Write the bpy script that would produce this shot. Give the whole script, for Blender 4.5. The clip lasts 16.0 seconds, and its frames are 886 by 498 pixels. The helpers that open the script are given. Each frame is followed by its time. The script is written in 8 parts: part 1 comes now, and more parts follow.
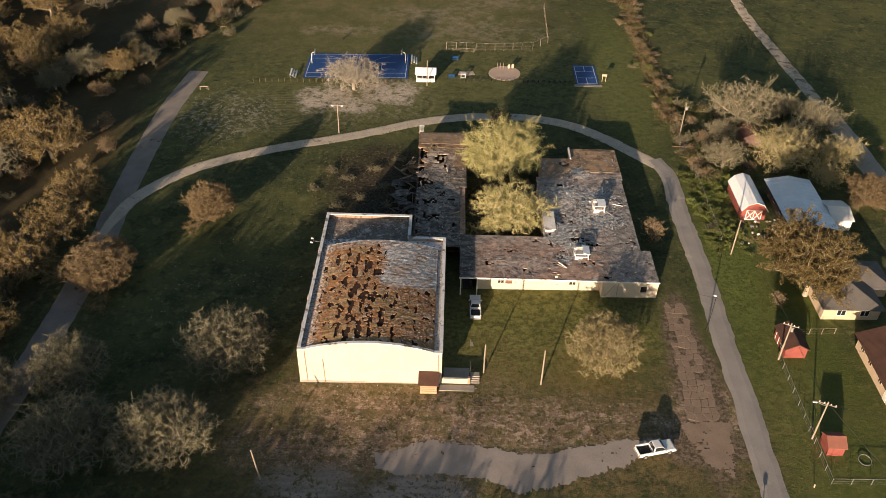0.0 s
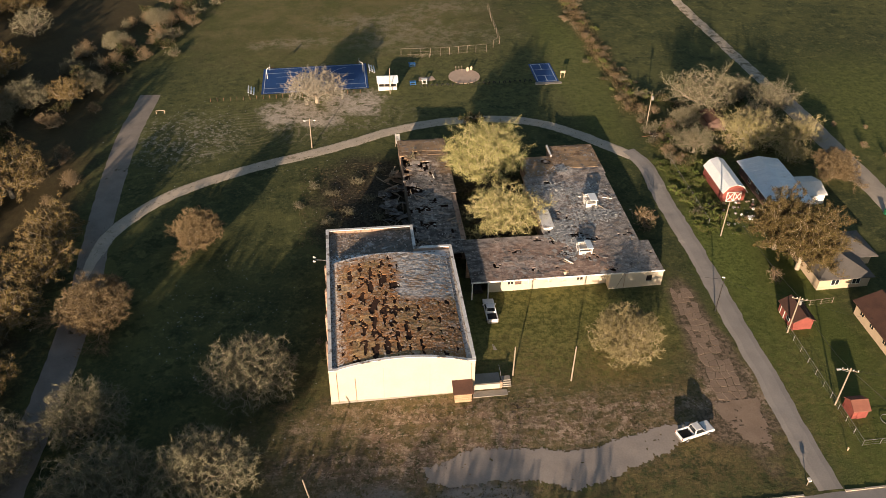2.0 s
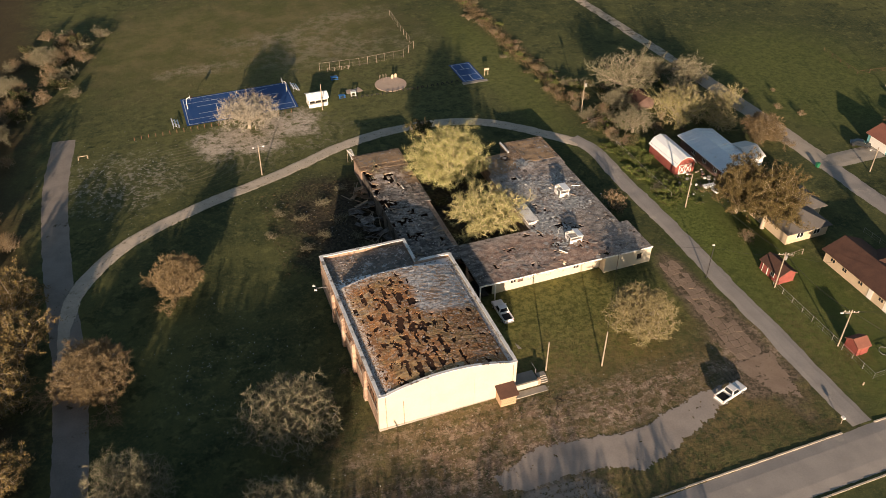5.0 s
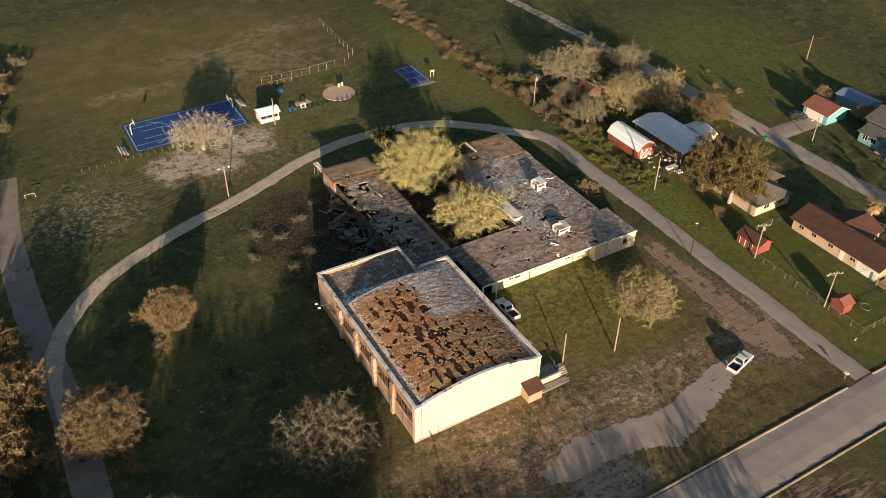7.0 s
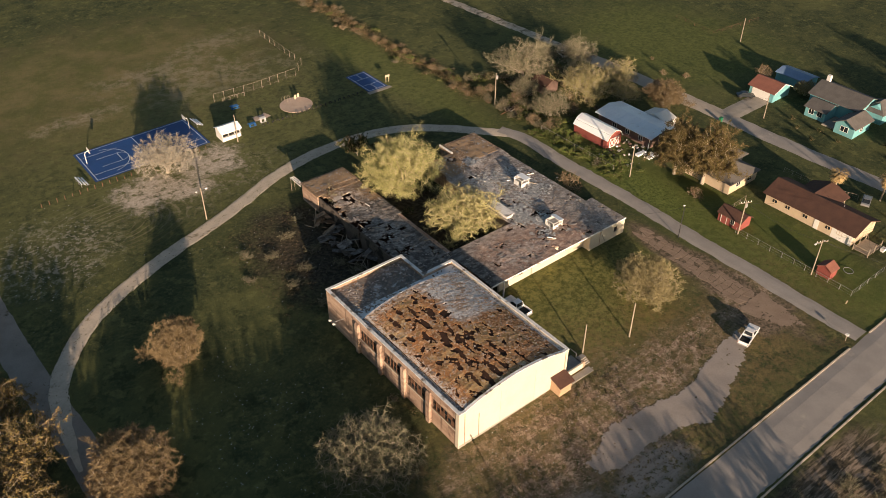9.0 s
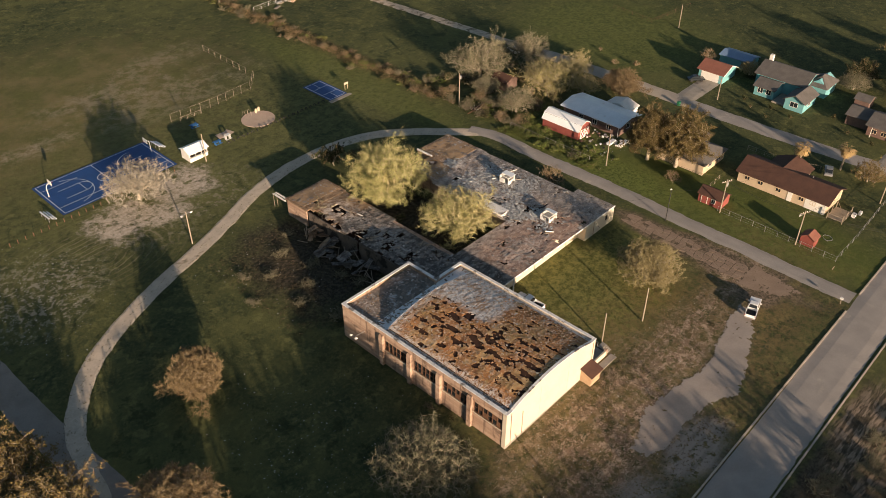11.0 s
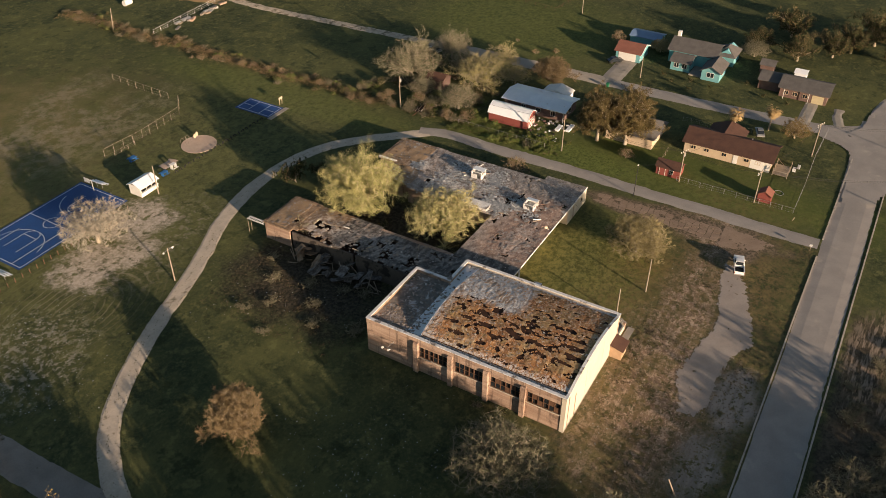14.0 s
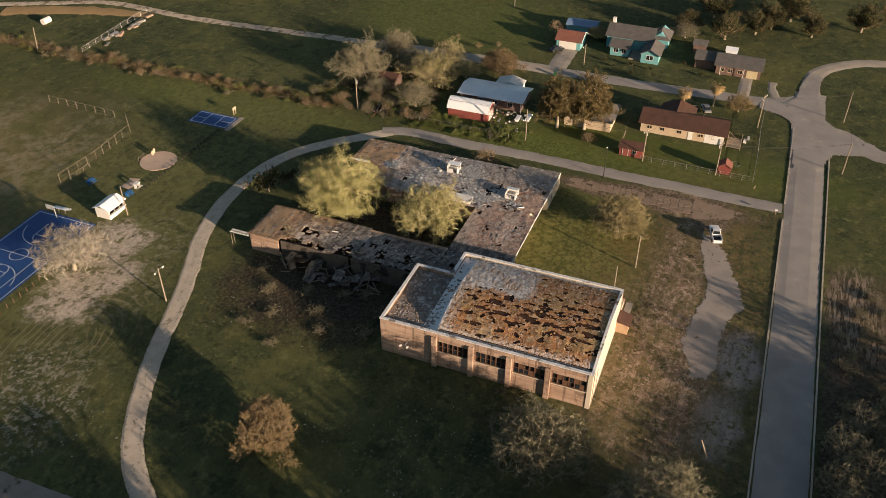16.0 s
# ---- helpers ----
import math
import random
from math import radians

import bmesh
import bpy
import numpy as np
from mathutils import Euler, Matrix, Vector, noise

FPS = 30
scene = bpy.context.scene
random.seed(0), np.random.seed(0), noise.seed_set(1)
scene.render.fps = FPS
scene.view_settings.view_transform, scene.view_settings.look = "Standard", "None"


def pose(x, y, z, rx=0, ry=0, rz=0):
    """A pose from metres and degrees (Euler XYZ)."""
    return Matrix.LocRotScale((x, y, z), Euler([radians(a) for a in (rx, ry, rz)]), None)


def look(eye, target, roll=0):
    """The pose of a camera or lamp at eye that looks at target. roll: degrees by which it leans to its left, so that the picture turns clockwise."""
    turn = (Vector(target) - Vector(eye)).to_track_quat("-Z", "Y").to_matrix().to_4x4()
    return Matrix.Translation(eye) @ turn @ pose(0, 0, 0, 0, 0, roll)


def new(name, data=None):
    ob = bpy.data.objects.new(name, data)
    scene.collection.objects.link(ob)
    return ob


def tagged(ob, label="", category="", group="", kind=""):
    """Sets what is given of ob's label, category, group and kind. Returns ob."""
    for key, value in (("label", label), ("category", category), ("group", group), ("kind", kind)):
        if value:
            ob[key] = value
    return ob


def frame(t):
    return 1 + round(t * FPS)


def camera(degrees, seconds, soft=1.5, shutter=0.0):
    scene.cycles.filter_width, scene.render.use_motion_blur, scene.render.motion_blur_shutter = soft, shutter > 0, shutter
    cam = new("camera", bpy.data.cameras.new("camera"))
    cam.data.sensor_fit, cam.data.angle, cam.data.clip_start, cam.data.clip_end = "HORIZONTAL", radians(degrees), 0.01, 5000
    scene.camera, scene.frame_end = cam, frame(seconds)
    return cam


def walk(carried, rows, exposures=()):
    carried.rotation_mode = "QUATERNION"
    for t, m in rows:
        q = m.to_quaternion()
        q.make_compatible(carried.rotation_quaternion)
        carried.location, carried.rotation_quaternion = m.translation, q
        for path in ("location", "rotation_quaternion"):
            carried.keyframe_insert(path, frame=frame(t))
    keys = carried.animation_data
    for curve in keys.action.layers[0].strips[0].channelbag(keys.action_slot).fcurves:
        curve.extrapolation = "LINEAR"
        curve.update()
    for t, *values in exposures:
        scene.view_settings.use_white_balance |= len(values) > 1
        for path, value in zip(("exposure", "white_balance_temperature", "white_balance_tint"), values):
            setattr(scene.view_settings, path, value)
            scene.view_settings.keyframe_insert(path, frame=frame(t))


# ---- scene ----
cam = camera(56.4, 16.0, soft=0.78)
METRES, EYE, TILT, LEAN, TURN = 145.0, 96.8, 0.0, 0.0, 0.2
ROWS = [
    (0.0, 0.0, 0.0, 0.0, 0.91, -37.84, -1.18),
    (0.5, -0.0302, 0.0015, -0.0003, -1.08, -37.74, -1.11),
    (1.0, -0.0602, 0.0042, -0.0004, -3.1, -37.64, -1.06),
    (1.5, -0.0904, 0.008, -0.0005, -5.19, -37.54, -1.01),
    (2.0, -0.1204, 0.0129, -0.0004, -7.26, -37.47, -0.96),
    (2.5, -0.1504, 0.0188, -0.0003, -9.33, -37.39, -0.9),
    (3.0, -0.1805, 0.0262, -0.0002, -11.54, -37.33, -0.86),
    (3.5, -0.2102, 0.0347, -0.0002, -13.81, -37.25, -0.83),
    (4.0, -0.2401, 0.0442, -0.0001, -16.09, -37.2, -0.78),
    (6.5, -0.385, 0.1093, 0.0007, -27.77, -37.02, -0.52),
    (7.0, -0.4122, 0.1253, 0.0006, -30.06, -36.97, -0.5),
    (7.5, -0.4379, 0.1422, 0.0007, -32.25, -36.93, -0.48),
    (8.0, -0.4639, 0.1606, 0.0007, -34.46, -36.9, -0.46),
    (8.5, -0.4891, 0.1799, 0.0008, -36.61, -36.86, -0.42),
    (9.0, -0.5138, 0.2002, 0.0009, -38.64, -36.83, -0.39),
    (11.5, -0.6253, 0.3136, 0.0033, -49.19, -36.77, -0.2),
    (12.0, -0.6454, 0.3381, 0.0031, -51.35, -36.73, -0.18),
    (12.5, -0.6649, 0.3627, 0.0031, -53.55, -36.7, -0.15),
    (13.0, -0.6836, 0.3877, 0.0029, -55.7, -36.66, -0.14),
    (13.5, -0.7018, 0.4128, 0.0028, -57.79, -36.62, -0.13),
    (14.0, -0.7196, 0.4383, 0.0027, -59.85, -36.58, -0.1),
    (14.5, -0.7369, 0.4641, 0.0026, -61.94, -36.56, -0.08),
    (15.0, -0.7532, 0.4898, 0.0026, -63.99, -36.56, -0.07),
    (15.5, -0.7688, 0.5158, 0.0025, -66.08, -36.54, -0.07),
    (16.0, -0.784, 0.5425, 0.0023, -68.49, -36.52, -0.06),
]
walk(cam, [(t, pose(0, 0, EYE, TILT, LEAN, TURN) @ pose(METRES * x, METRES * y, METRES * z, 90 + pitch, roll, yaw)) for t, x, y, z, yaw, pitch, roll in ROWS], exposures=[(0.0, 1.14), (8.0, 1.12), (16.0, 1.05)])

# ---------------------------------------------------------------- light
SUN_AZ, SUN_EL = 20.0, 9.0          # the shadows run 20 degrees east of +y
world = bpy.data.worlds.new("sky")
scene.world = world
world.use_nodes = True
wn = world.node_tree.nodes
sky = wn.new("ShaderNodeTexSky")
sky.sky_type = "NISHITA"
sky.sun_disc = False
sky.sun_elevation = radians(SUN_EL)
sky.sun_rotation = radians(180 + SUN_AZ)
sky.air_density, sky.dust_density = 1.0, 1.0
wn["Background"].inputs["Strength"].default_value = 0.054
world.node_tree.links.new(sky.outputs["Color"], wn["Background"].inputs["Color"])
sun_data = bpy.data.lights.new("sun", "SUN")
sun_data.energy, sun_data.angle, sun_data.color = 4.7, radians(0.6), (1.0, 0.742, 0.525)
sun = new("sun", sun_data)
ce = math.cos(radians(SUN_EL))
sun.matrix_world = look((0, 0, 150), (math.sin(radians(SUN_AZ)) * ce, math.cos(radians(SUN_AZ)) * ce, 150 - math.sin(radians(SUN_EL))))


def gz(x, y):
    """Height of the gently sloping ground."""
    return 0.02 * max(-300, min(300, x)) + 0.005 * (max(-200, min(500, y)) - 90)


# ---------------------------------------------------------------- node helpers
class Nodes:
    def __init__(self, name):
        self.mat = bpy.data.materials.new(name)
        self.mat.use_nodes = True
        self.t = self.mat.node_tree
        self.bsdf = self.t.nodes["Principled BSDF"]

    def put(self, kind):
        return self.t.nodes.new(kind)

    def link(self, a, b):
        self.t.links.new(a, b)

    def plug(self, value, socket):
        if isinstance(value, bpy.types.NodeSocket):
            self.link(value, socket)
        else:
            socket.default_value = value

    def math(self, op, a, b=0.0, clamp=False):
        n = self.put("ShaderNodeMath")
        n.operation, n.use_clamp = op, clamp
        self.plug(a, n.inputs[0])
        self.plug(b, n.inputs[1])
        return n.outputs[0]

    def noise(self, vec, scale, detail=3.0, rough=0.55):
        n = self.put("ShaderNodeTexNoise")
        self.link(vec, n.inputs["Vector"])
        n.inputs["Scale"].default_value = scale
        n.inputs["Detail"].default_value = detail
        n.inputs["Roughness"].default_value = rough
        return n.outputs["Fac"]

    def step(self, v, lo, hi):
        n = self.put("ShaderNodeMapRange")
        n.interpolation_type = "SMOOTHSTEP"
        self.plug(v, n.inputs["Value"])
        n.inputs["From Min"].default_value, n.inputs["From Max"].default_value = min(lo, hi), max(lo, hi)
        if lo > hi:
            n.inputs["To Min"].default_value, n.inputs["To Max"].default_value = 1.0, 0.0
        return n.outputs["Result"]

    def mix(self, fac, a, b):
        n = self.put("ShaderNodeMix")
        n.data_type = "RGBA"
        self.plug(fac, n.inputs["Factor"])
        cols = [s for s in n.inputs if s.type == "RGBA"]
        for v, s in zip((a, b), cols):
            if isinstance(v, bpy.types.NodeSocket):
                self.link(v, s)
            else:
                s.default_value = (*v, 1)
        return [s for s in n.outputs if s.type == "RGBA"][0]

    def ramp(self, fac, cols, constant=False):
        n = self.put("ShaderNodeValToRGB")
        r = n.color_ramp
        r.interpolation = "CONSTANT" if constant else "LINEAR"
        while len(r.elements) < len(cols):
            r.elements.new(0.5)
        for i, c in enumerate(cols):
            r.elements[i].position = i / len(cols) if constant else i / max(1, len(cols) - 1)
            r.elements[i].color = (*c, 1)
        self.link(fac, n.inputs["Fac"])
        return n.outputs["Color"]

    def bump(self, height, strength, dist):
        n = self.put("ShaderNodeBump")
        n.inputs["Strength"].default_value, n.inputs["Distance"].default_value = strength, dist
        self.link(height, n.inputs["Height"])
        self.link(n.outputs["Normal"], self.bsdf.inputs["Normal"])

    def pos(self):
        return self.put("ShaderNodeNewGeometry").outputs["Position"]

    def done(self, color, rough=0.9, metal=0.0, spec=0.3):
        self.plug(color if isinstance(color, bpy.types.NodeSocket) else (*color, 1), self.bsdf.inputs["Base Color"])
        self.plug(rough, self.bsdf.inputs["Roughness"])
        self.plug(metal, self.bsdf.inputs["Metallic"])
        self.plug(spec, self.bsdf.inputs["Specular IOR Level"])
        return self.mat


def surface(name, a, b, scale=0.6, fine=6.0, rough=0.85, bump=0.3, dist=0.03, metal=0.0, spec=0.3, stain=None, stain_at=0.62, vary=0.0):
    """Two tones mixed at a coarse and a fine scale, with relief and, where given, a stain of a third tone."""
    n = Nodes(name)
    p = n.pos()
    coarse, small = n.noise(p, scale, 4), n.noise(p, fine, 3)
    m = n.math("ADD", n.math("MULTIPLY", n.step(coarse, 0.3, 0.7), 0.6), n.math("MULTIPLY", n.step(small, 0.25, 0.75), 0.4))
    col = n.mix(m, a, b)
    if stain:
        col = n.mix(n.step(n.noise(p, scale * 0.7, 5, 0.65), stain_at, stain_at + 0.09), col, stain)
    if vary:
        info = n.put("ShaderNodeObjectInfo")
        col = n.mix(n.math("MULTIPLY", info.outputs["Random"], vary), col, [c * 0.35 for c in a])
    n.bump(n.math("ADD", small, n.math("MULTIPLY", coarse, 0.5)), bump, dist)
    return n.done(col, rough, metal, spec)


def island(name, cols, rough=0.85, spec=0.25, fine=5.0, dark=0.3, vary=0.25):
    """Every loose piece of the mesh takes one of the tones, and each object leans to a tone of its own."""
    n = Nodes(name)
    g = n.put("ShaderNodeNewGeometry")
    col = n.ramp(g.outputs["Random Per Island"], cols)
    m = n.noise(g.outputs["Position"], fine, 3)
    col = n.mix(n.math("MULTIPLY", n.step(m, 0.35, 0.75), dark), col, [c * 0.45 for c in cols[0]])
    info = n.put("ShaderNodeObjectInfo")
    col = n.mix(n.math("MULTIPLY", info.outputs["Random"], vary), col, [c * 0.6 for c in cols[-1]])
    return n.done(col, rough, 0.0, spec)


# ---------------------------------------------------------------- mesh helpers
class Mesh:
    def __init__(self):
        self.v, self.f = [], []

    def poly(self, *pts):
        i = len(self.v)
        self.v.extend(tuple(p) for p in pts)
        self.f.append(tuple(range(i, i + len(pts))))

    def box(self, x0, y0, z0, x1, y1, z1):
        i = len(self.v)
        self.v += [(x0, y0, z0), (x1, y0, z0), (x1, y1, z0), (x0, y1, z0), (x0, y0, z1), (x1, y0, z1), (x1, y1, z1), (x0, y1, z1)]
        self.f += [(i, i + 3, i + 2, i + 1), (i + 4, i + 5, i + 6, i + 7), (i, i + 1, i + 5, i + 4), (i + 1, i + 2, i + 6, i + 5), (i + 2, i + 3, i + 7, i + 6), (i + 3, i, i + 4, i + 7)]
        return self

    def prism(self, poly, axis, a, b):
        """A polygon drawn out along an axis from a to b. axis x: points are (y, z); y: (x, z); z: (x, y)."""
        def at(p, c):
            return {"x": (c, p[0], p[1]), "y": (p[0], c, p[1]), "z": (p[0], p[1], c)}[axis]
        i, n = len(self.v), len(poly)
        self.v += [at(p, a) for p in poly] + [at(p, b) for p in poly]
        self.f += [tuple(range(i, i + n)), tuple(range(i + 2 * n - 1, i + n - 1, -1))]
        self.f += [(i + k, i + n + k, i + n + (k + 1) % n, i + (k + 1) % n) for k in range(n)]
        return self

    def tube(self, p, q, r0, r1=None, n=5, caps=False):
        p, q = Vector(p), Vector(q)
        r1 = r0 if r1 is None else r1
        d = (q - p)
        if d.length < 1e-6:
            return self
        d.normalize()
        a = d.orthogonal().normalized()
        b = d.cross(a)
        i = len(self.v)
        for c, r in ((p, r0), (q, r1)):
            for k in range(n):
                t = 2 * math.pi * k / n
                self.v.append(tuple(c + a * (r * math.cos(t)) + b * (r * math.sin(t))))
        self.f += [(i + k, i + (k + 1) % n, i + n + (k + 1) % n, i + n + k) for k in range(n)]
        if caps:
            self.f += [tuple(range(i + n - 1, i - 1, -1)), tuple(range(i + n, i + 2 * n))]
        return self

    def pipe(self, pts, r, n=5):
        """One continuous round pipe through the points."""
        P = [Vector(p) for p in pts]
        i0 = len(self.v)
        ref = (P[-1] - P[0]).orthogonal().normalized() if (P[-1] - P[0]).length > 0.01 else Vector((0, 0, 1))
        for k, c in enumerate(P):
            d = (P[min(k + 1, len(P) - 1)] - P[max(k - 1, 0)]).normalized()
            a = (ref - d * ref.dot(d))
            a = a.normalized() if a.length > 1e-3 else d.orthogonal().normalized()
            b = d.cross(a)
            for q in range(n):
                t = 2 * math.pi * q / n
                self.v.append(tuple(c + a * (r * math.cos(t)) + b * (r * math.sin(t))))
        for k in range(len(P) - 1):
            for q in range(n):
                i, j = i0 + k * n + q, i0 + k * n + (q + 1) % n
                self.f.append((i, j, j + n, i + n))
        return self

    def panel(self, us, vs, void, d0, d1, axis):
        """A wall in one piece with openings: us across, vs up, void(u, v) true in an opening, from depth d0 to d1 along the axis."""
        ids = {}

        def at(i, j, k):
            if (i, j, k) not in ids:
                ids[(i, j, k)] = len(self.v)
                d = d1 if k else d0
                self.v.append((us[i], d, vs[j]) if axis == "y" else (d, us[i], vs[j]))
            return ids[(i, j, k)]
        nu, nv = len(us) - 1, len(vs) - 1
        solid_cell = [[not void((us[i] + us[i + 1]) / 2, (vs[j] + vs[j + 1]) / 2) for j in range(nv)] for i in range(nu)]
        for i in range(nu):
            for j in range(nv):
                if not solid_cell[i][j]:
                    continue
                self.f.append((at(i, j, 0), at(i + 1, j, 0), at(i + 1, j + 1, 0), at(i, j + 1, 0)))
                self.f.append((at(i, j + 1, 1), at(i + 1, j + 1, 1), at(i + 1, j, 1), at(i, j, 1)))
                for di, dj, p, q in ((-1, 0, (i, j), (i, j + 1)), (1, 0, (i + 1, j), (i + 1, j + 1)), (0, -1, (i, j), (i + 1, j)), (0, 1, (i, j + 1), (i + 1, j + 1))):
                    a, b = i + di, j + dj
                    if not (0 <= a < nu and 0 <= b < nv and solid_cell[a][b]):
                        self.f.append((at(*p, 0), at(*q, 0), at(*q, 1), at(*p, 1)))
        return self

    def bar(self, p, q, w, h=None):
        """A square bar from p to q."""
        return self.tube(p, q, w * 0.707, (h or w) * 0.707, 4, True)

    def join(self, other):
        i = len(self.v)
        self.v += other.v
        self.f += [tuple(k + i for k in f) for f in other.f]
        return self

    def data(self, name, mat, smooth=False, origin=(0, 0, 0)):
        me = bpy.data.meshes.new(name)
        ox, oy, oz = origin
        me.from_pydata([(x - ox, y - oy, z - oz) for x, y, z in self.v], [], self.f)
        bm = bmesh.new()
        bm.from_mesh(me)
        if len(bm.faces) < 6000:
            bmesh.ops.recalc_face_normals(bm, faces=bm.faces)
        bm.to_mesh(me)
        bm.free()
        me.materials.append(mat)
        if smooth:
            me.polygons.foreach_set("use_smooth", [True] * len(me.polygons))
        return me


BASE = {}


def thing(name, loc, label, category, group="", kind="", turn=0.0):
    ob = new(name)
    ob.empty_display_size = 0.3
    ob.matrix_world = pose(*loc, 0, 0, turn)
    BASE[ob] = Vector(loc)
    return tagged(ob, label, category, group, kind)


def part(name, mesh, mat, parent, label="", smooth=False, local=False):
    """One mesh under a thing or a part; its points are in the world's metres, or with local in the thing's own."""
    base = BASE.get(parent, Vector((0, 0, 0)))
    ob = new(name, mesh.data(name, mat, smooth, (0, 0, 0) if local else base))
    ob.parent = parent
    BASE[ob] = base
    return tagged(ob, label) if label else ob


def single(name, mesh, mat, label, category, group="", kind="", smooth=False, origin=(0, 0, 0)):
    ob = new(name, mesh.data(name, mat, smooth, origin))
    ob.location = origin
    return tagged(ob, label, category, group, kind)


def bevel(ob, width=0.03, seg=1):
    m = ob.modifiers.new("edge", "BEVEL")
    m.width, m.segments, m.limit_method = width, seg, "ANGLE"
    return ob


# ---------------------------------------------------------------- materials
MAT = {}
MAT["plaster"] = surface("cream_plaster", (0.6, 0.535, 0.43), (0.52, 0.46, 0.365), 0.35, 3.0, 0.9, 0.15, 0.02, stain=(0.46, 0.4, 0.32), stain_at=0.66)


def brick_material():
    """Tan brick with sooty runs down it, pale bands and course lines."""
    n = Nodes("streaked_tan_brick")
    p = n.pos()
    runs, bands = n.put("ShaderNodeMapping"), n.put("ShaderNodeMapping")
    runs.inputs["Scale"].default_value, bands.inputs["Scale"].default_value = (1.6, 1.6, 0.12), (0.1, 0.1, 1.5)
    n.link(p, runs.inputs["Vector"])
    n.link(p, bands.inputs["Vector"])
    run, band, fine = n.noise(runs.outputs["Vector"], 0.9, 5, 0.65), n.noise(bands.outputs["Vector"], 1.2, 4, 0.6), n.noise(p, 5.0, 4, 0.6)
    col = n.mix(n.step(band, 0.35, 0.65), (0.34, 0.235, 0.175), (0.5, 0.37, 0.285))
    col = n.mix(n.math("MULTIPLY", n.step(fine, 0.35, 0.7), 0.35), col, (0.25, 0.16, 0.11))
    col = n.mix(n.math("MULTIPLY", n.step(run, 0.52, 0.66), 0.75), col, (0.13, 0.09, 0.068))
    col = n.mix(n.math("MULTIPLY", n.step(n.noise(p, 0.4, 5, 0.65), 0.56, 0.66), 0.6), col, (0.1, 0.07, 0.055))
    n.bump(fine, 0.25, 0.02)
    return n.done(col, 0.92, 0.0, 0.2)


MAT["brick"] = brick_material()
MAT["coping"] = surface("pale_metal_coping", (0.8, 0.8, 0.8), (0.6, 0.59, 0.58), 0.6, 3.0, 0.6, 0.2, 0.02, stain=(0.2, 0.175, 0.155), stain_at=0.54)
# bare roof boards; also colours the sheet that mimics unlit rooms under the school roof
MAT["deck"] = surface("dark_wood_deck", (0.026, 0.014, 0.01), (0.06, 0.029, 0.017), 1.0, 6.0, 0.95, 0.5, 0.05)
MAT["tar"] = surface("tar_roofing", (0.1, 0.095, 0.085), (0.25, 0.225, 0.2), 0.5, 2.5, 0.9, 0.6, 0.06, stain=(0.5, 0.49, 0.48), stain_at=0.54)
# near black; also stands in for unlit interiors behind windows and the hut counter
MAT["black"] = surface("plain_black", (0.012, 0.011, 0.01), (0.03, 0.027, 0.024), 0.8, 4, 0.95)
MAT["white"] = surface("white_paint", (0.78, 0.77, 0.74), (0.68, 0.66, 0.62), 0.7, 5, 0.6, 0.1, 0.01, stain=(0.5, 0.46, 0.4), stain_at=0.68)
MAT["steel"] = surface("galvanised_steel", (0.42, 0.42, 0.42), (0.3, 0.3, 0.3), 1.5, 8, 0.5, 0.1, 0.01, metal=0.6)
MAT["tin"] = surface("pale_tin_roof", (0.9, 0.93, 0.96), (0.78, 0.82, 0.86), 0.5, 3, 0.34, 0.15, 0.02, spec=0.8, stain=(0.62, 0.58, 0.54), stain_at=0.66)
MAT["block"] = surface("tan_block", (0.5, 0.35, 0.225), (0.4, 0.275, 0.175), 0.8, 6, 0.9, 0.2, 0.02)
MAT["gutter"] = surface("grey_gutter_felt", (0.7, 0.68, 0.66), (0.42, 0.4, 0.38), 0.9, 4, 0.9, 0.4, 0.04, stain=(0.12, 0.1, 0.08), stain_at=0.58)
MAT["membrane"] = surface("pale_roof_membrane", (0.86, 0.87, 0.88), (0.68, 0.69, 0.7), 0.5, 3, 0.7, 0.2, 0.02, stain=(0.3, 0.27, 0.24), stain_at=0.67)
MAT["red"] = surface("red_barn_paint", (0.27, 0.078, 0.064), (0.2, 0.056, 0.047), 0.8, 5, 0.8, 0.2, 0.02)
MAT["shingle_brown"] = surface("brown_shingles", (0.105, 0.055, 0.04), (0.07, 0.038, 0.03), 0.6, 6, 0.92, 0.5, 0.03)
MAT["shingle_red"] = surface("rust_red_shingles", (0.26, 0.11, 0.08), (0.19, 0.08, 0.06), 0.6, 6, 0.92, 0.5, 0.03)
MAT["shingle_grey"] = surface("grey_shingles", (0.14, 0.13, 0.125), (0.095, 0.09, 0.085), 0.6, 6, 0.92, 0.5, 0.03)
MAT["teal"] = surface("turquoise_siding", (0.17, 0.4, 0.43), (0.14, 0.34, 0.37), 0.8, 6, 0.7, 0.2, 0.02)
MAT["cream"] = surface("cream_siding", (0.56, 0.445, 0.32), (0.48, 0.38, 0.27), 0.8, 6, 0.8, 0.2, 0.02)
MAT["redbrick"] = surface("dark_red_brick", (0.19, 0.125, 0.105), (0.135, 0.088, 0.075), 0.8, 6, 0.9, 0.3, 0.02)
MAT["pole"] = surface("weathered_pole", (0.33, 0.28, 0.22), (0.23, 0.19, 0.145), 1.0, 9, 0.9, 0.4, 0.02)
MAT["wire"] = surface("black_cable", (0.02, 0.02, 0.02), (0.03, 0.03, 0.03), 1, 5, 0.7)
MAT["bark"] = surface("grey_bark", (0.42, 0.36, 0.28), (0.28, 0.235, 0.18), 1.2, 8, 0.95, 0.5, 0.04)
MAT["asphalt"] = surface("worn_asphalt", (0.36, 0.33, 0.305), (0.265, 0.245, 0.228), 0.25, 5, 0.9, 0.3, 0.02, stain=(0.4, 0.36, 0.315), stain_at=0.6)
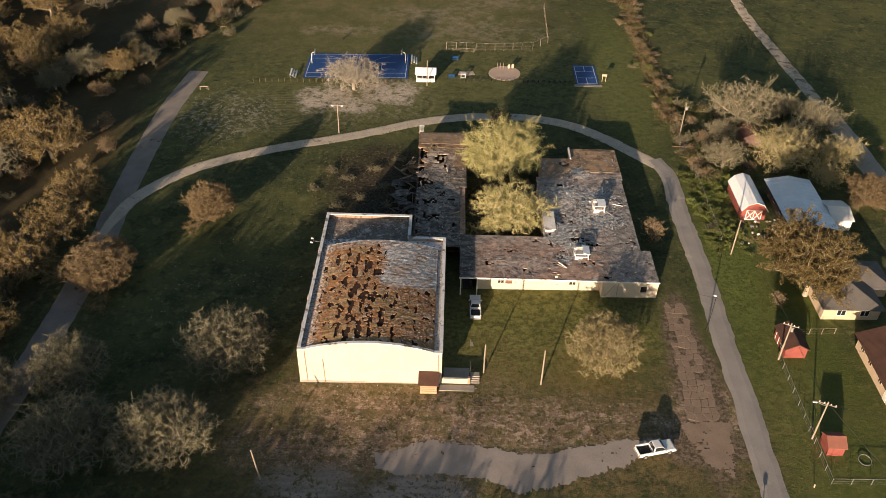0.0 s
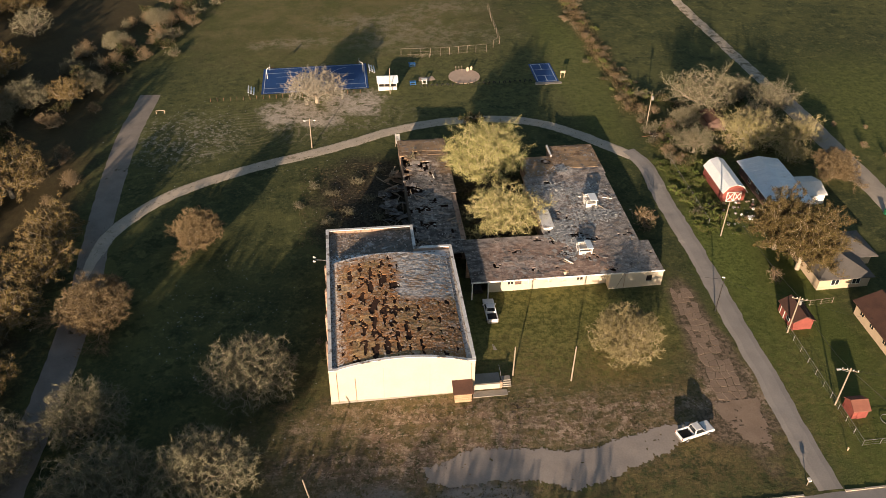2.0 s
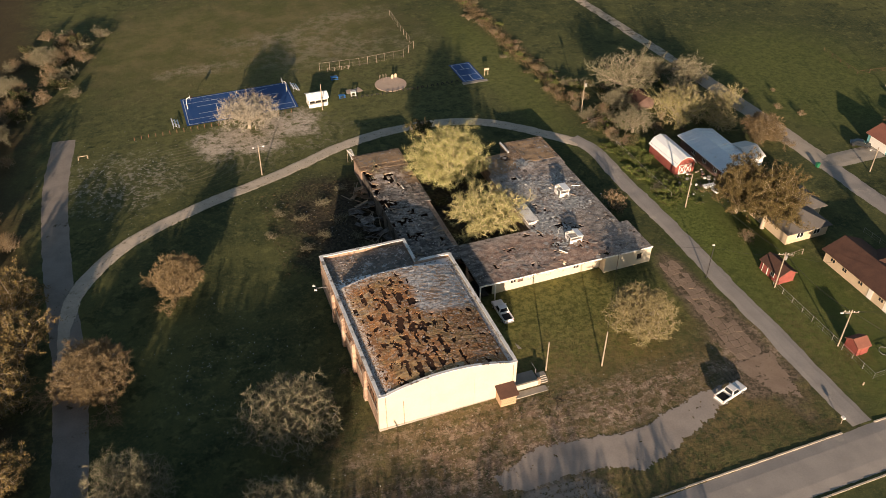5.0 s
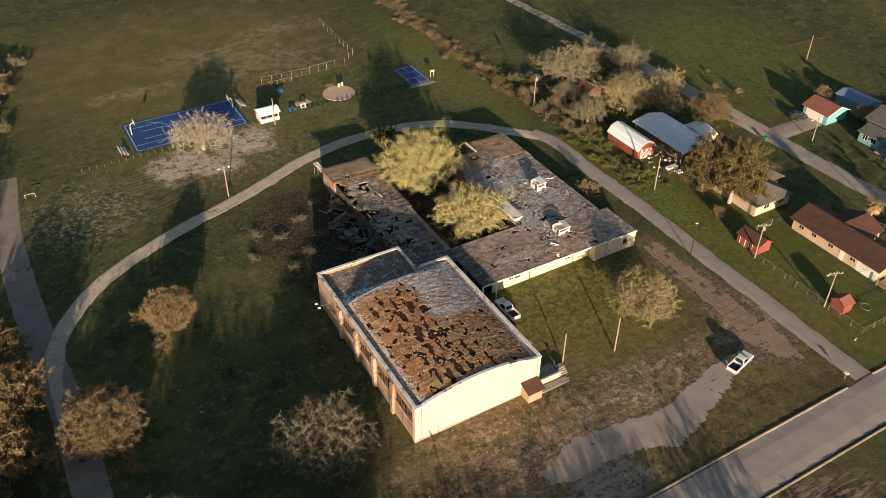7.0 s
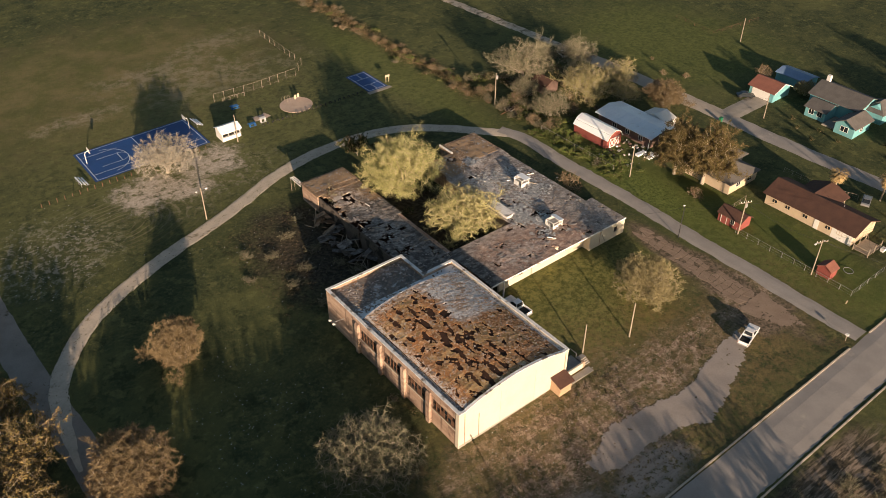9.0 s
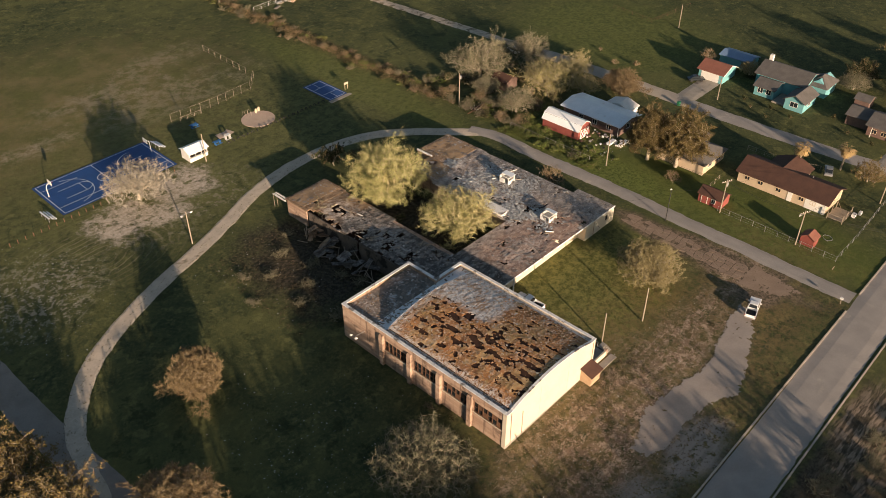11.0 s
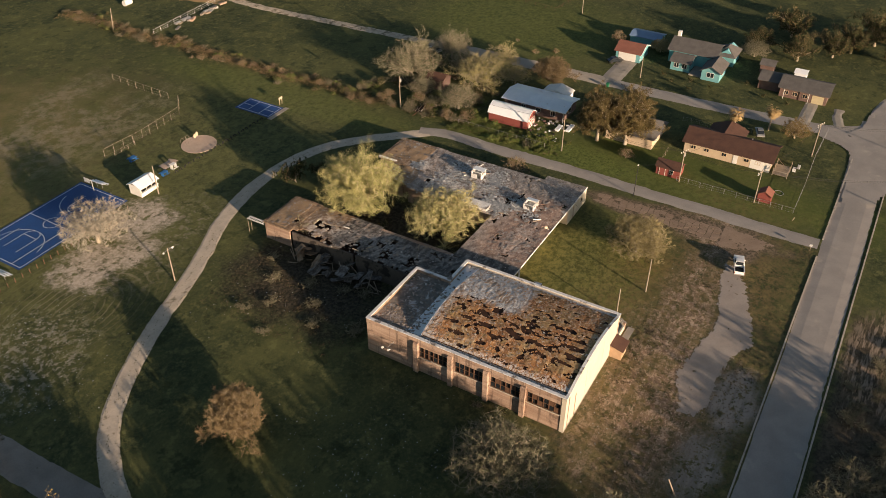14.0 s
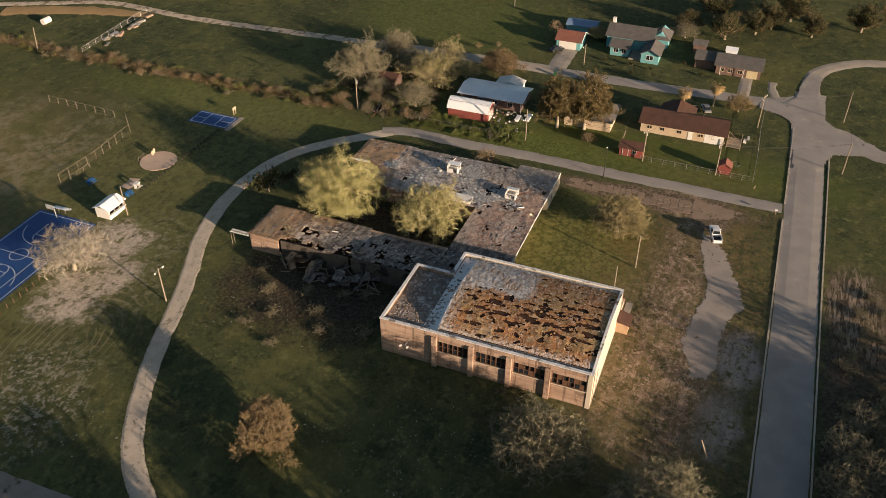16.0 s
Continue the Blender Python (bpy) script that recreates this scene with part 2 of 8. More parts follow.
MAT["asphalt_old"] = surface("old_road_asphalt", (0.3, 0.262, 0.23), (0.21, 0.185, 0.16), 0.3, 4, 0.92, 0.4, 0.03, stain=(0.06, 0.055, 0.03), stain_at=0.62)
MAT["gravel"] = surface("pale_gravel", (0.62, 0.525, 0.41), (0.36, 0.298, 0.23), 0.7, 4, 0.95, 0.5, 0.04, stain=(0.19, 0.16, 0.11), stain_at=0.52)
MAT["path"] = surface("pale_trodden_dirt", (0.6, 0.515, 0.415), (0.42, 0.36, 0.29), 0.5, 3, 0.95, 0.4, 0.03, stain=(0.25, 0.215, 0.155), stain_at=0.6)
MAT["bark_bud"] = surface("pale_olive_bark", (0.52, 0.45, 0.27), (0.4, 0.34, 0.2), 1.2, 8, 0.95, 0.4, 0.03)
MAT["twig_tan"] = island("tan_twigs", [(0.26, 0.222, 0.112), (0.36, 0.305, 0.16), (0.175, 0.15, 0.078)], 0.95)
MAT["twig_pale"] = island("pale_grey_twigs", [(0.36, 0.335, 0.28), (0.47, 0.435, 0.365), (0.25, 0.23, 0.19)], 0.95)
MAT["dusty"] = surface("dusty_pale_road", (0.44, 0.385, 0.32), (0.33, 0.29, 0.245), 0.3, 4, 0.95, 0.3, 0.02)
MAT["rust"] = surface("rust_brown_steel", (0.16, 0.085, 0.05), (0.1, 0.055, 0.035), 1.0, 6, 0.9, 0.3, 0.02)
MAT["lot"] = surface("patchy_lot_asphalt", (0.38, 0.335, 0.3), (0.28, 0.245, 0.22), 0.22, 4, 0.92, 0.3, 0.02, stain=(0.2, 0.17, 0.135), stain_at=0.62)
MAT["concrete"] = surface("pale_concrete", (0.36, 0.33, 0.29), (0.27, 0.245, 0.21), 0.5, 5, 0.9, 0.25, 0.02, stain=(0.16, 0.14, 0.12), stain_at=0.63)
MAT["clay"] = surface("orange_clay", (0.42, 0.28, 0.13), (0.3, 0.2, 0.095), 0.2, 3, 0.95, 0.3, 0.03)
MAT["kerb"] = surface("weathered_kerb", (0.52, 0.46, 0.38), (0.38, 0.335, 0.28), 0.5, 5, 0.9, 0.25, 0.02, stain=(0.18, 0.15, 0.12), stain_at=0.6)
MAT["blue"] = surface("blue_court_paint", (0.02, 0.075, 0.25), (0.017, 0.06, 0.2), 0.3, 3, 0.6, 0.08, 0.01, stain=(0.03, 0.06, 0.12), stain_at=0.68)
MAT["line"] = surface("white_court_line", (0.6, 0.66, 0.75), (0.5, 0.56, 0.66), 0.8, 5, 0.7, 0.05, 0.01)
MAT["sand"] = surface("pale_sand", (0.55, 0.43, 0.34), (0.45, 0.34, 0.27), 0.6, 5, 0.95, 0.4, 0.03)
MAT["car_white"] = surface("white_car_paint", (0.8, 0.8, 0.8), (0.76, 0.76, 0.76), 0.5, 3, 0.25, 0.0, 0.01, spec=0.5)
MAT["rubber"] = surface("black_rubber", (0.02, 0.02, 0.02), (0.03, 0.03, 0.03), 2, 8, 0.85)
MAT["plastic_blue"] = surface("blue_plastic", (0.04, 0.16, 0.4), (0.035, 0.13, 0.33), 1, 6, 0.5)
MAT["green"] = surface("green_plastic", (0.02, 0.16, 0.08), (0.02, 0.12, 0.06), 1, 6, 0.5)
MAT["yellow"] = surface("faded_yellow_paint", (0.55, 0.47, 0.3), (0.46, 0.39, 0.25), 1, 6, 0.6)
MAT["red_plastic"] = surface("faded_red_rubber", (0.2, 0.03, 0.03), (0.15, 0.025, 0.025), 1, 6, 0.7)
gl = Nodes("dark_glass")
MAT["glass"] = gl.done((0.02, 0.025, 0.03), 0.08, 0.0, 0.6)
MAT["debris"] = island("roof_rubble", [(0.14, 0.11, 0.09), (0.26, 0.2, 0.16), (0.32, 0.24, 0.185), (0.42, 0.37, 0.33), (0.22, 0.165, 0.13), (0.68, 0.64, 0.6)], 0.9)
MAT["flake"] = island("curled_felt_flakes", [(0.33, 0.175, 0.085), (0.43, 0.265, 0.14), (0.2, 0.095, 0.045), (0.5, 0.39, 0.27), (0.36, 0.2, 0.095), (0.64, 0.57, 0.49)], 0.92)
MAT["flake_pale"] = island("pale_felt_flakes", [(0.36, 0.34, 0.33), (0.48, 0.46, 0.45), (0.28, 0.22, 0.17), (0.4, 0.38, 0.38)], 0.9)
MAT["carport_blue"] = surface("faded_blue_metal", (0.2, 0.3, 0.46), (0.16, 0.24, 0.38), 0.6, 4, 0.5)
MAT["tan_felt"] = surface("tan_roofing_felt", (0.4, 0.28, 0.17), (0.28, 0.19, 0.115), 0.5, 3, 0.92, 0.4, 0.04, stain=(0.13, 0.09, 0.06), stain_at=0.6)
MAT["litter"] = island("pale_litter", [(0.5, 0.5, 0.49), (0.32, 0.33, 0.33), (0.68, 0.67, 0.65)], 0.8, dark=0.15, vary=0.0)
MAT["twig_grey"] = island("grey_twigs", [(0.18, 0.17, 0.105), (0.3, 0.28, 0.185), (0.11, 0.103, 0.063)], 0.95)
MAT["twig_brown"] = island("brown_twigs", [(0.185, 0.138, 0.076), (0.28, 0.208, 0.115), (0.125, 0.092, 0.05)], 0.95)
MAT["leaf_orange"] = island("dead_brown_leaves", [(0.19, 0.135, 0.05), (0.27, 0.195, 0.07), (0.135, 0.1, 0.04), (0.19, 0.155, 0.055)], 0.95)
MAT["leaf_bud"] = island("yellow_green_buds", [(0.42, 0.42, 0.165), (0.55, 0.54, 0.225), (0.31, 0.325, 0.13), (0.46, 0.44, 0.18)], 0.95)
MAT["leaf_pine"] = island("olive_rust_foliage", [(0.105, 0.088, 0.031), (0.155, 0.122, 0.041), (0.062, 0.058, 0.021), (0.14, 0.096, 0.034)], 0.95)
MAT["twig_bud"] = island("budding_twigs", [(0.3, 0.265, 0.13), (0.42, 0.36, 0.18), (0.2, 0.175, 0.09)], 0.95)
MAT["leaf_green"] = island("rank_green_leaves", [(0.12, 0.17, 0.036), (0.18, 0.225, 0.055), (0.075, 0.115, 0.026)], 0.95)
MAT["leaf_bush"] = island("tan_bush_leaves", [(0.19, 0.14, 0.095), (0.25, 0.19, 0.13), (0.135, 0.1, 0.068)], 0.95)
MAT["dark_wall"] = surface("dark_grey_wall", (0.13, 0.108, 0.09), (0.085, 0.072, 0.062), 0.5, 4, 0.95, 0.4, 0.03, stain=(0.03, 0.026, 0.023), stain_at=0.5)
MAT["leaf_dark"] = island("dark_green_foliage", [(0.028, 0.04, 0.014), (0.045, 0.058, 0.02), (0.06, 0.065, 0.025)], 0.95)
MAT["palm"] = island("dry_palm_fronds", [(0.4, 0.27, 0.12), (0.5, 0.36, 0.17), (0.3, 0.2, 0.09)], 0.9)
MAT["grass_blade"] = island("grass_tufts", [(0.06, 0.07, 0.026), (0.08, 0.088, 0.033), (0.1, 0.098, 0.042), (0.048, 0.06, 0.022)], 0.95, vary=0.0)
MAT["weed"] = island("dry_weeds", [(0.085, 0.066, 0.038), (0.13, 0.098, 0.056), (0.06, 0.05, 0.027)], 0.95)


def felt_material():
    """Torn brown felt, grey membrane left over the north-east part of the vault."""
    n = Nodes("torn_brown_felt")
    p = n.pos()
    sep = n.put("ShaderNodeSeparateXYZ")
    n.link(p, sep.inputs[0])
    stretch = n.put("ShaderNodeMapping")
    stretch.inputs["Scale"].default_value = (0.75, 1.25, 1.0)
    n.link(p, stretch.inputs["Vector"])
    v = stretch.outputs["Vector"]
    a, b, c = n.noise(v, 0.8, 5, 0.65), n.noise(v, 3.5, 4), n.noise(p, 0.28, 4)
    col = n.mix(n.step(a, 0.32, 0.68), (0.27, 0.12, 0.05), (0.46, 0.245, 0.105))
    col = n.mix(n.step(b, 0.54, 0.7), col, (0.62, 0.48, 0.34))
    col = n.mix(n.step(b, 0.38, 0.28), col, (0.14, 0.065, 0.035))
    col = n.mix(n.math("MULTIPLY", n.step(n.noise(p, 0.6, 6, 0.7), 0.54, 0.64), 0.6), col, (0.6, 0.51, 0.43))
    col = n.mix(n.math("MULTIPLY", n.step(n.noise(p, 0.35, 6, 0.75), 0.52, 0.62), 0.7), col, (0.17, 0.085, 0.045))
    col = n.mix(n.math("MULTIPLY", n.step(n.noise(p, 0.5, 5, 0.7), 0.45, 0.36), 0.55), col, (0.36, 0.27, 0.11))
    col = n.mix(n.step(n.noise(p, 2.6, 4, 0.7), 0.62, 0.68), col, (0.72, 0.62, 0.52))
    # bleached along the west eave, olive moss in broad patches
    col = n.mix(n.math("MULTIPLY", n.step(n.noise(p, 0.16, 4, 0.6), 0.5, 0.62), 0.55), col, n.mix(n.step(a, 0.35, 0.65), (0.2, 0.15, 0.065), (0.4, 0.33, 0.18)))
    col = n.mix(n.math("MULTIPLY", n.step(n.math("ADD", sep.outputs[0], n.math("MULTIPLY", a, 3.5)), -17.6, -18.8), n.step(b, 0.4, 0.56)), col, (0.6, 0.56, 0.53))
    # grey membrane: x over -11 and y over 103, with a ragged edge
    gx = n.math("ADD", sep.outputs[0], n.math("MULTIPLY", c, 8.0))
    gy = n.math("ADD", sep.outputs[1], n.math("MULTIPLY", a, 7.0))
    m = n.math("MULTIPLY", n.step(gx, -7.5, -5.5), n.step(gy, 106.5, 108.5))
    m = n.math("MAXIMUM", m, n.math("MULTIPLY", n.step(gy, 117.0, 119.0), 0.8))
    grey = n.mix(n.step(b, 0.4, 0.65), (0.58, 0.57, 0.57), (0.37, 0.35, 0.33))
    grey = n.mix(n.math("MULTIPLY", n.step(a, 0.5, 0.6), 0.85), grey, (0.34, 0.215, 0.125))
    grey = n.mix(n.step(n.noise(p, 1.3, 5, 0.7), 0.6, 0.66), grey, (0.78, 0.78, 0.78))
    laps = n.put("ShaderNodeMapping")
    laps.inputs["Scale"].default_value = (0.22, 2.4, 1.0)
    n.link(p, laps.inputs["Vector"])
    lap = n.noise(laps.outputs["Vector"], 1.6, 4, 0.6)
    grey = n.mix(n.math("MULTIPLY", n.step(lap, 0.55, 0.68), 0.75), grey, (0.72, 0.72, 0.73))
    grey = n.mix(n.math("MULTIPLY", n.step(lap, 0.42, 0.32), 0.6), grey, (0.25, 0.19, 0.15))
    col = n.mix(m, col, grey)
    n.bump(n.math("ADD", b, a), 0.35, 0.04)
    return n.done(col, 0.92, 0.0, 0.25)


MAT["felt"] = felt_material()


def wreck_material():
    """Torn flat roofing: brown over the front range, bleached over the east wing, darker over the west wing."""
    n = Nodes("wrecked_flat_roofing")
    p = n.pos()
    sep = n.put("ShaderNodeSeparateXYZ")
    n.link(p, sep.inputs[0])
    stretch = n.put("ShaderNodeMapping")
    stretch.inputs["Scale"].default_value = (0.8, 1.15, 1.0)
    n.link(p, stretch.inputs["Vector"])
    v = stretch.outputs["Vector"]
    a, b, c = n.noise(v, 0.9, 5, 0.7), n.noise(v, 3.2, 4, 0.6), n.noise(p, 0.22, 5, 0.6)
    x = n.math("ADD", sep.outputs[0], n.math("MULTIPLY", n.math("SUBTRACT", c, 0.5), 9.0))
    y = n.math("ADD", sep.outputs[1], n.math("MULTIPLY", n.math("SUBTRACT", c, 0.5), 9.0))
    d, e, f = n.noise(p, 0.4, 7, 0.75), n.noise(v, 1.8, 7, 0.8), n.noise(v, 7.0, 4, 0.7)
    brown = n.mix(n.step(a, 0.36, 0.66), (0.25, 0.165, 0.13), (0.45, 0.325, 0.255))
    pale = n.mix(n.step(a, 0.36, 0.66), (0.25, 0.21, 0.19), (0.45, 0.4, 0.365))
    dark = n.mix(n.step(a, 0.36, 0.66), (0.19, 0.172, 0.16), (0.35, 0.325, 0.305))
    soot = n.mix(n.step(a, 0.4, 0.66), (0.08, 0.074, 0.069), (0.24, 0.225, 0.21))
    col = n.mix(n.step(y, 119, 124), brown, pale)
    # darker grey over the south-east corner and along the east edge
    col = n.mix(n.math("MULTIPLY", n.step(x, 28, 31), n.step(y, 132, 127)), col, dark)
    col = n.mix(n.math("MULTIPLY", n.step(x, 32, 34), n.step(y, 146, 142)), col, dark)
    col = n.mix(n.step(x, 9, 4), col, soot)
    col = n.mix(n.step(y, 146, 148), col, n.mix(n.step(a, 0.4, 0.6), (0.22, 0.145, 0.09), (0.34, 0.24, 0.155)))
    # plaster dust round the heaps
    for cx, cy, rx, ry, k in ((21.5, 124, 3.2, 2.6, 0.9), (29.8, 131.5, 4.0, 3.4, 0.9), (24.8, 120.6, 3.4, 1.8, 0.7), (28, 138, 5.5, 4.5, 0.75), (22.5, 137, 3.2, 5.5, 0.7), (27, 146, 3.0, 2.2, 0.9), (25.5, 128, 4.5, 3.5, 0.55), (-2, 150, 3.5, 4.5, 0.5), (13, 115.5, 6, 3, 0.35), (-1, 137, 3, 7, 0.3)):
        u, w = n.math("DIVIDE", n.math("SUBTRACT", sep.outputs[0], cx), rx), n.math("DIVIDE", n.math("SUBTRACT", sep.outputs[1], cy), ry)
        q = n.math("SQRT", n.math("ADD", n.math("MULTIPLY", u, u), n.math("MULTIPLY", w, w)))
        q = n.math("ADD", q, n.math("MULTIPLY", n.math("SUBTRACT", d, 0.5), 2.2))
        col = n.mix(n.math("MULTIPLY", n.math("MULTIPLY", n.step(q, 1.25, 0.5), n.step(e, 0.42, 0.58)), k), col, (0.76, 0.73, 0.7))
    col = n.mix(n.math("MULTIPLY", n.step(d, 0.57, 0.63), 0.8), col, (0.075, 0.064, 0.056))
    lots = n.math("ADD", 0.25, n.math("MULTIPLY", n.step(x, 4, 12), 0.6))
    col = n.mix(n.math("MULTIPLY", n.step(e, 0.56, 0.64), lots), col, (0.56, 0.5, 0.45))
    col = n.mix(n.math("MULTIPLY", n.step(f, 0.6, 0.68), lots), col, (0.7, 0.66, 0.62))
    col = n.mix(n.math("MULTIPLY", n.step(e, 0.42, 0.34), 0.75), col, (0.06, 0.05, 0.044))
    n.bump(n.math("ADD", n.math("ADD", b, a), f), 0.4, 0.06)
    return n.done(col, 0.92, 0.0, 0.25)


MAT["wreck"] = wreck_material()


def ground_material():
    n = Nodes("grass_and_bare_earth")
    p = n.pos()
    sep = n.put("ShaderNodeSeparateXYZ")
    n.link(p, sep.inputs[0])
    x, y = sep.outputs[0], sep.outputs[1]
    big, mid, fine = n.noise(p, 0.02, 5, 0.6), n.noise(p, 0.16, 5, 0.62), n.noise(p, 1.6, 5, 0.65)
    tiny = n.noise(p, 7.0, 3)
    wob = n.math("ADD", n.math("MULTIPLY", n.math("SUBTRACT", mid, 0.5), 2.2), n.math("MULTIPLY", n.math("SUBTRACT", fine, 0.5), 1.1))

    def blot(cx, cy, rx, ry, soft=0.35, ragged=0.55):
        """Full inside an ellipse, none outside it, with a ragged rim."""
        a = n.math("DIVIDE", n.math("SUBTRACT", x, cx), rx)
        b = n.math("DIVIDE", n.math("SUBTRACT", y, cy), ry)
        d = n.math("SQRT", n.math("ADD", n.math("MULTIPLY", a, a), n.math("MULTIPLY", b, b)))
        return n.step(n.math("ADD", d, n.math("MULTIPLY", wob, ragged)), 1.0 + soft, 1.0 - soft)

    grass = n.mix(n.step(mid, 0.3, 0.7), (0.033, 0.048, 0.024), (0.08, 0.09, 0.037))
    grass = n.mix(n.math("MULTIPLY", n.step(fine, 0.4, 0.75), 0.75), grass, (0.125, 0.125, 0.048))
    grass = n.mix(n.math("MULTIPLY", n.step(big, 0.45, 0.65), 0.55), grass, (0.13, 0.135, 0.05))
    grass = n.mix(n.math("MULTIPLY", n.step(tiny, 0.55, 0.8), 0.7), grass, (0.022, 0.028, 0.01))
    col = n.mix(n.math("MULTIPLY", n.step(n.noise(p, 0.45, 6, 0.7), 0.52, 0.66), 0.6), grass, (0.17, 0.17, 0.068))
    col = n.mix(n.math("MULTIPLY", n.step(n.noise(p, 0.3, 5, 0.7), 0.46, 0.36), 0.55), col, (0.02, 0.03, 0.014))
    # rank green lawn along the eastern gardens
    col = n.mix(n.math("MULTIPLY", blot(57, 95, 10, 42, 0.4), 0.75), col, n.mix(fine, (0.065, 0.092, 0.02), (0.125, 0.15, 0.037)))
    col = n.mix(n.math("MULTIPLY", blot(17, 101, 20, 12, 0.4), 0.85), col, n.mix(n.step(n.noise(p, 1.2, 6, 0.7), 0.36, 0.64), (0.085, 0.095, 0.024), (0.23, 0.215, 0.07)))
    green = n.mix(n.step(n.noise(p, 0.8, 6, 0.7), 0.35, 0.65), (0.075, 0.096, 0.026), (0.15, 0.165, 0.05))
    col = n.mix(n.math("MULTIPLY", n.math("MAXIMUM", blot(44, 200, 7, 40, 0.4), n.math("MAXIMUM", blot(118, 165, 24, 30, 0.5), blot(54, 112, 6, 45, 0.4))), 0.7), col, green)
    col = n.mix(n.math("MULTIPLY", n.math("MAXIMUM", blot(55.5, 140, 6, 15, 0.4), blot(53, 122, 4.5, 16, 0.4)), 0.75), col, n.mix(n.step(n.noise(p, 1.5, 6, 0.75), 0.36, 0.62), (0.055, 0.08, 0.018), (0.17, 0.2, 0.055)))
    # bleached stubble in the western meadow, with rings left by turning wheels
    col = n.mix(n.math("MULTIPLY", n.math("MULTIPLY", blot(-54, 176, 12, 11, 0.5), n.step(n.noise(p, 0.9, 5, 0.7), 0.5, 0.6)), 0.8), col, (0.3, 0.28, 0.23))
    cxr, cyr = n.math("ADD", x, 40.0), n.math("MULTIPLY", n.math("SUBTRACT", y, 176.0), 1.5)
    ring = n.math("SQRT", n.math("ADD", n.math("MULTIPLY", cxr, cxr), n.math("MULTIPLY", cyr, cyr)))
    ring = n.math("SINE", n.math("MULTIPLY", n.math("ADD", ring, n.math("MULTIPLY", mid, 3.0)), 3.4))
    ring = n.math("MULTIPLY", n.step(ring, 0.55, 0.95), n.math("MULTIPLY", blot(-36, 180, 19, 12, 0.5), n.step(mid, 0.42, 0.6)))
    col = n.mix(n.math("MULTIPLY", ring, 0.55), col, (0.27, 0.23, 0.16))
    earth = n.mix(n.step(fine, 0.35, 0.65), (0.32, 0.225, 0.158), (0.175, 0.125, 0.088))
    # the ball field, pale and dry
    col = n.mix(n.math("MULTIPLY", blot(-18, 243, 46, 34, 0.5), 0.75), col, n.mix(n.step(n.noise(p, 0.12, 6, 0.7), 0.35, 0.65), (0.2, 0.165, 0.078), (0.115, 0.12, 0.042)))
    for cx, cy, rx, ry, k in ((-33, 226, 8, 3, 0.7), (6, 225, 20, 8, 0.5), (-6, 238, 14, 6, 0.5), (14, 247, 12, 5, 0.4)):
        col = n.mix(n.math("MULTIPLY", n.math("MULTIPLY", blot(cx, cy, rx, ry, 0.7, 1.3), n.step(n.noise(p, 0.35, 6, 0.75), 0.4, 0.62)), k), col, (0.36, 0.3, 0.225))
    stripes = n.put("ShaderNodeMapping")
    stripes.inputs["Scale"].default_value = (0.07, 0.9, 1.0)
    n.link(p, stripes.inputs["Vector"])
    streak = n.noise(stripes.outputs["Vector"], 1.3, 4, 0.6)
    # thin dry turf round the yard
    col = n.mix(n.math("MULTIPLY", n.math("MULTIPLY", blot(8, 80, 44, 17, 0.5), n.step(n.noise(p, 0.9, 6, 0.7), 0.35, 0.6)), 0.6), col, (0.22, 0.15, 0.075))
    # bare earth of the yard before the gym
    yard = n.math("MAXIMUM", blot(-6, 80, 24, 9, 0.55), n.math("MAXIMUM", blot(18, 82.5, 20, 4.6, 0.5), blot(40, 84, 6, 9, 0.5)))
    yard = n.math("MULTIPLY", yard, n.math("ADD", 0.3, n.math("MULTIPLY", n.step(n.math("ADD", n.math("MULTIPLY", n.noise(p, 0.2, 5, 0.65), 0.6), n.math("MULTIPLY", streak, 0.4)), 0.44, 0.56), 0.7)))
    col = n.mix(n.math("MULTIPLY", yard, n.step(n.math("ADD", n.math("MULTIPLY", fine, 0.55), n.math("MULTIPLY", n.noise(p, 0.5, 5, 0.7), 0.45)), 0.43, 0.5)), col, earth)
    col = n.mix(n.math("MULTIPLY", n.math("MULTIPLY", yard, n.step(n.noise(p, 0.75, 6, 0.8), 0.52, 0.56)), 0.85), col, (0.45, 0.345, 0.258))
    col = n.mix(n.math("MULTIPLY", n.math("MULTIPLY", yard, n.step(n.noise(p, 2.2, 5, 0.75), 0.56, 0.6)), 0.85), col, (0.5, 0.395, 0.3))
    col = n.mix(n.math("MULTIPLY", n.math("MULTIPLY", blot(4, 81, 40, 12, 0.4), n.step(n.noise(p, 0.6, 6, 0.75), 0.55, 0.6)), 0.7), col, n.mix(fine, (0.035, 0.042, 0.014), (0.11, 0.1, 0.036)))
    # thin grey gravel between the yard and the street
    asp = n.math("MAXIMUM", blot(-3, 69.0, 7.5, 3.4, 0.3, 0.6), blot(-18, 70.5, 7, 3.2, 0.3, 0.8))
    col = n.mix(n.math("MULTIPLY", n.math("MULTIPLY", asp, n.step(n.math("ADD", n.math("MULTIPLY", fine, 0.5), n.math("MULTIPLY", n.noise(p, 0.4, 5, 0.7), 0.5)), 0.4, 0.5)), 0.85), col, n.mix(n.step(streak, 0.4, 0.65), (0.34, 0.3, 0.27), (0.24, 0.215, 0.19)))
    # cracked strip beside the drive
    strip = n.math("MAXIMUM", blot(40.5, 92, 3.6, 20, 0.25), blot(38.5, 78.5, 7.5, 3.6, 0.2))
    col = n.mix(strip, col, n.mix(n.step(fine, 0.4, 0.6), (0.09, 0.075, 0.05), (0.22, 0.165, 0.12)))
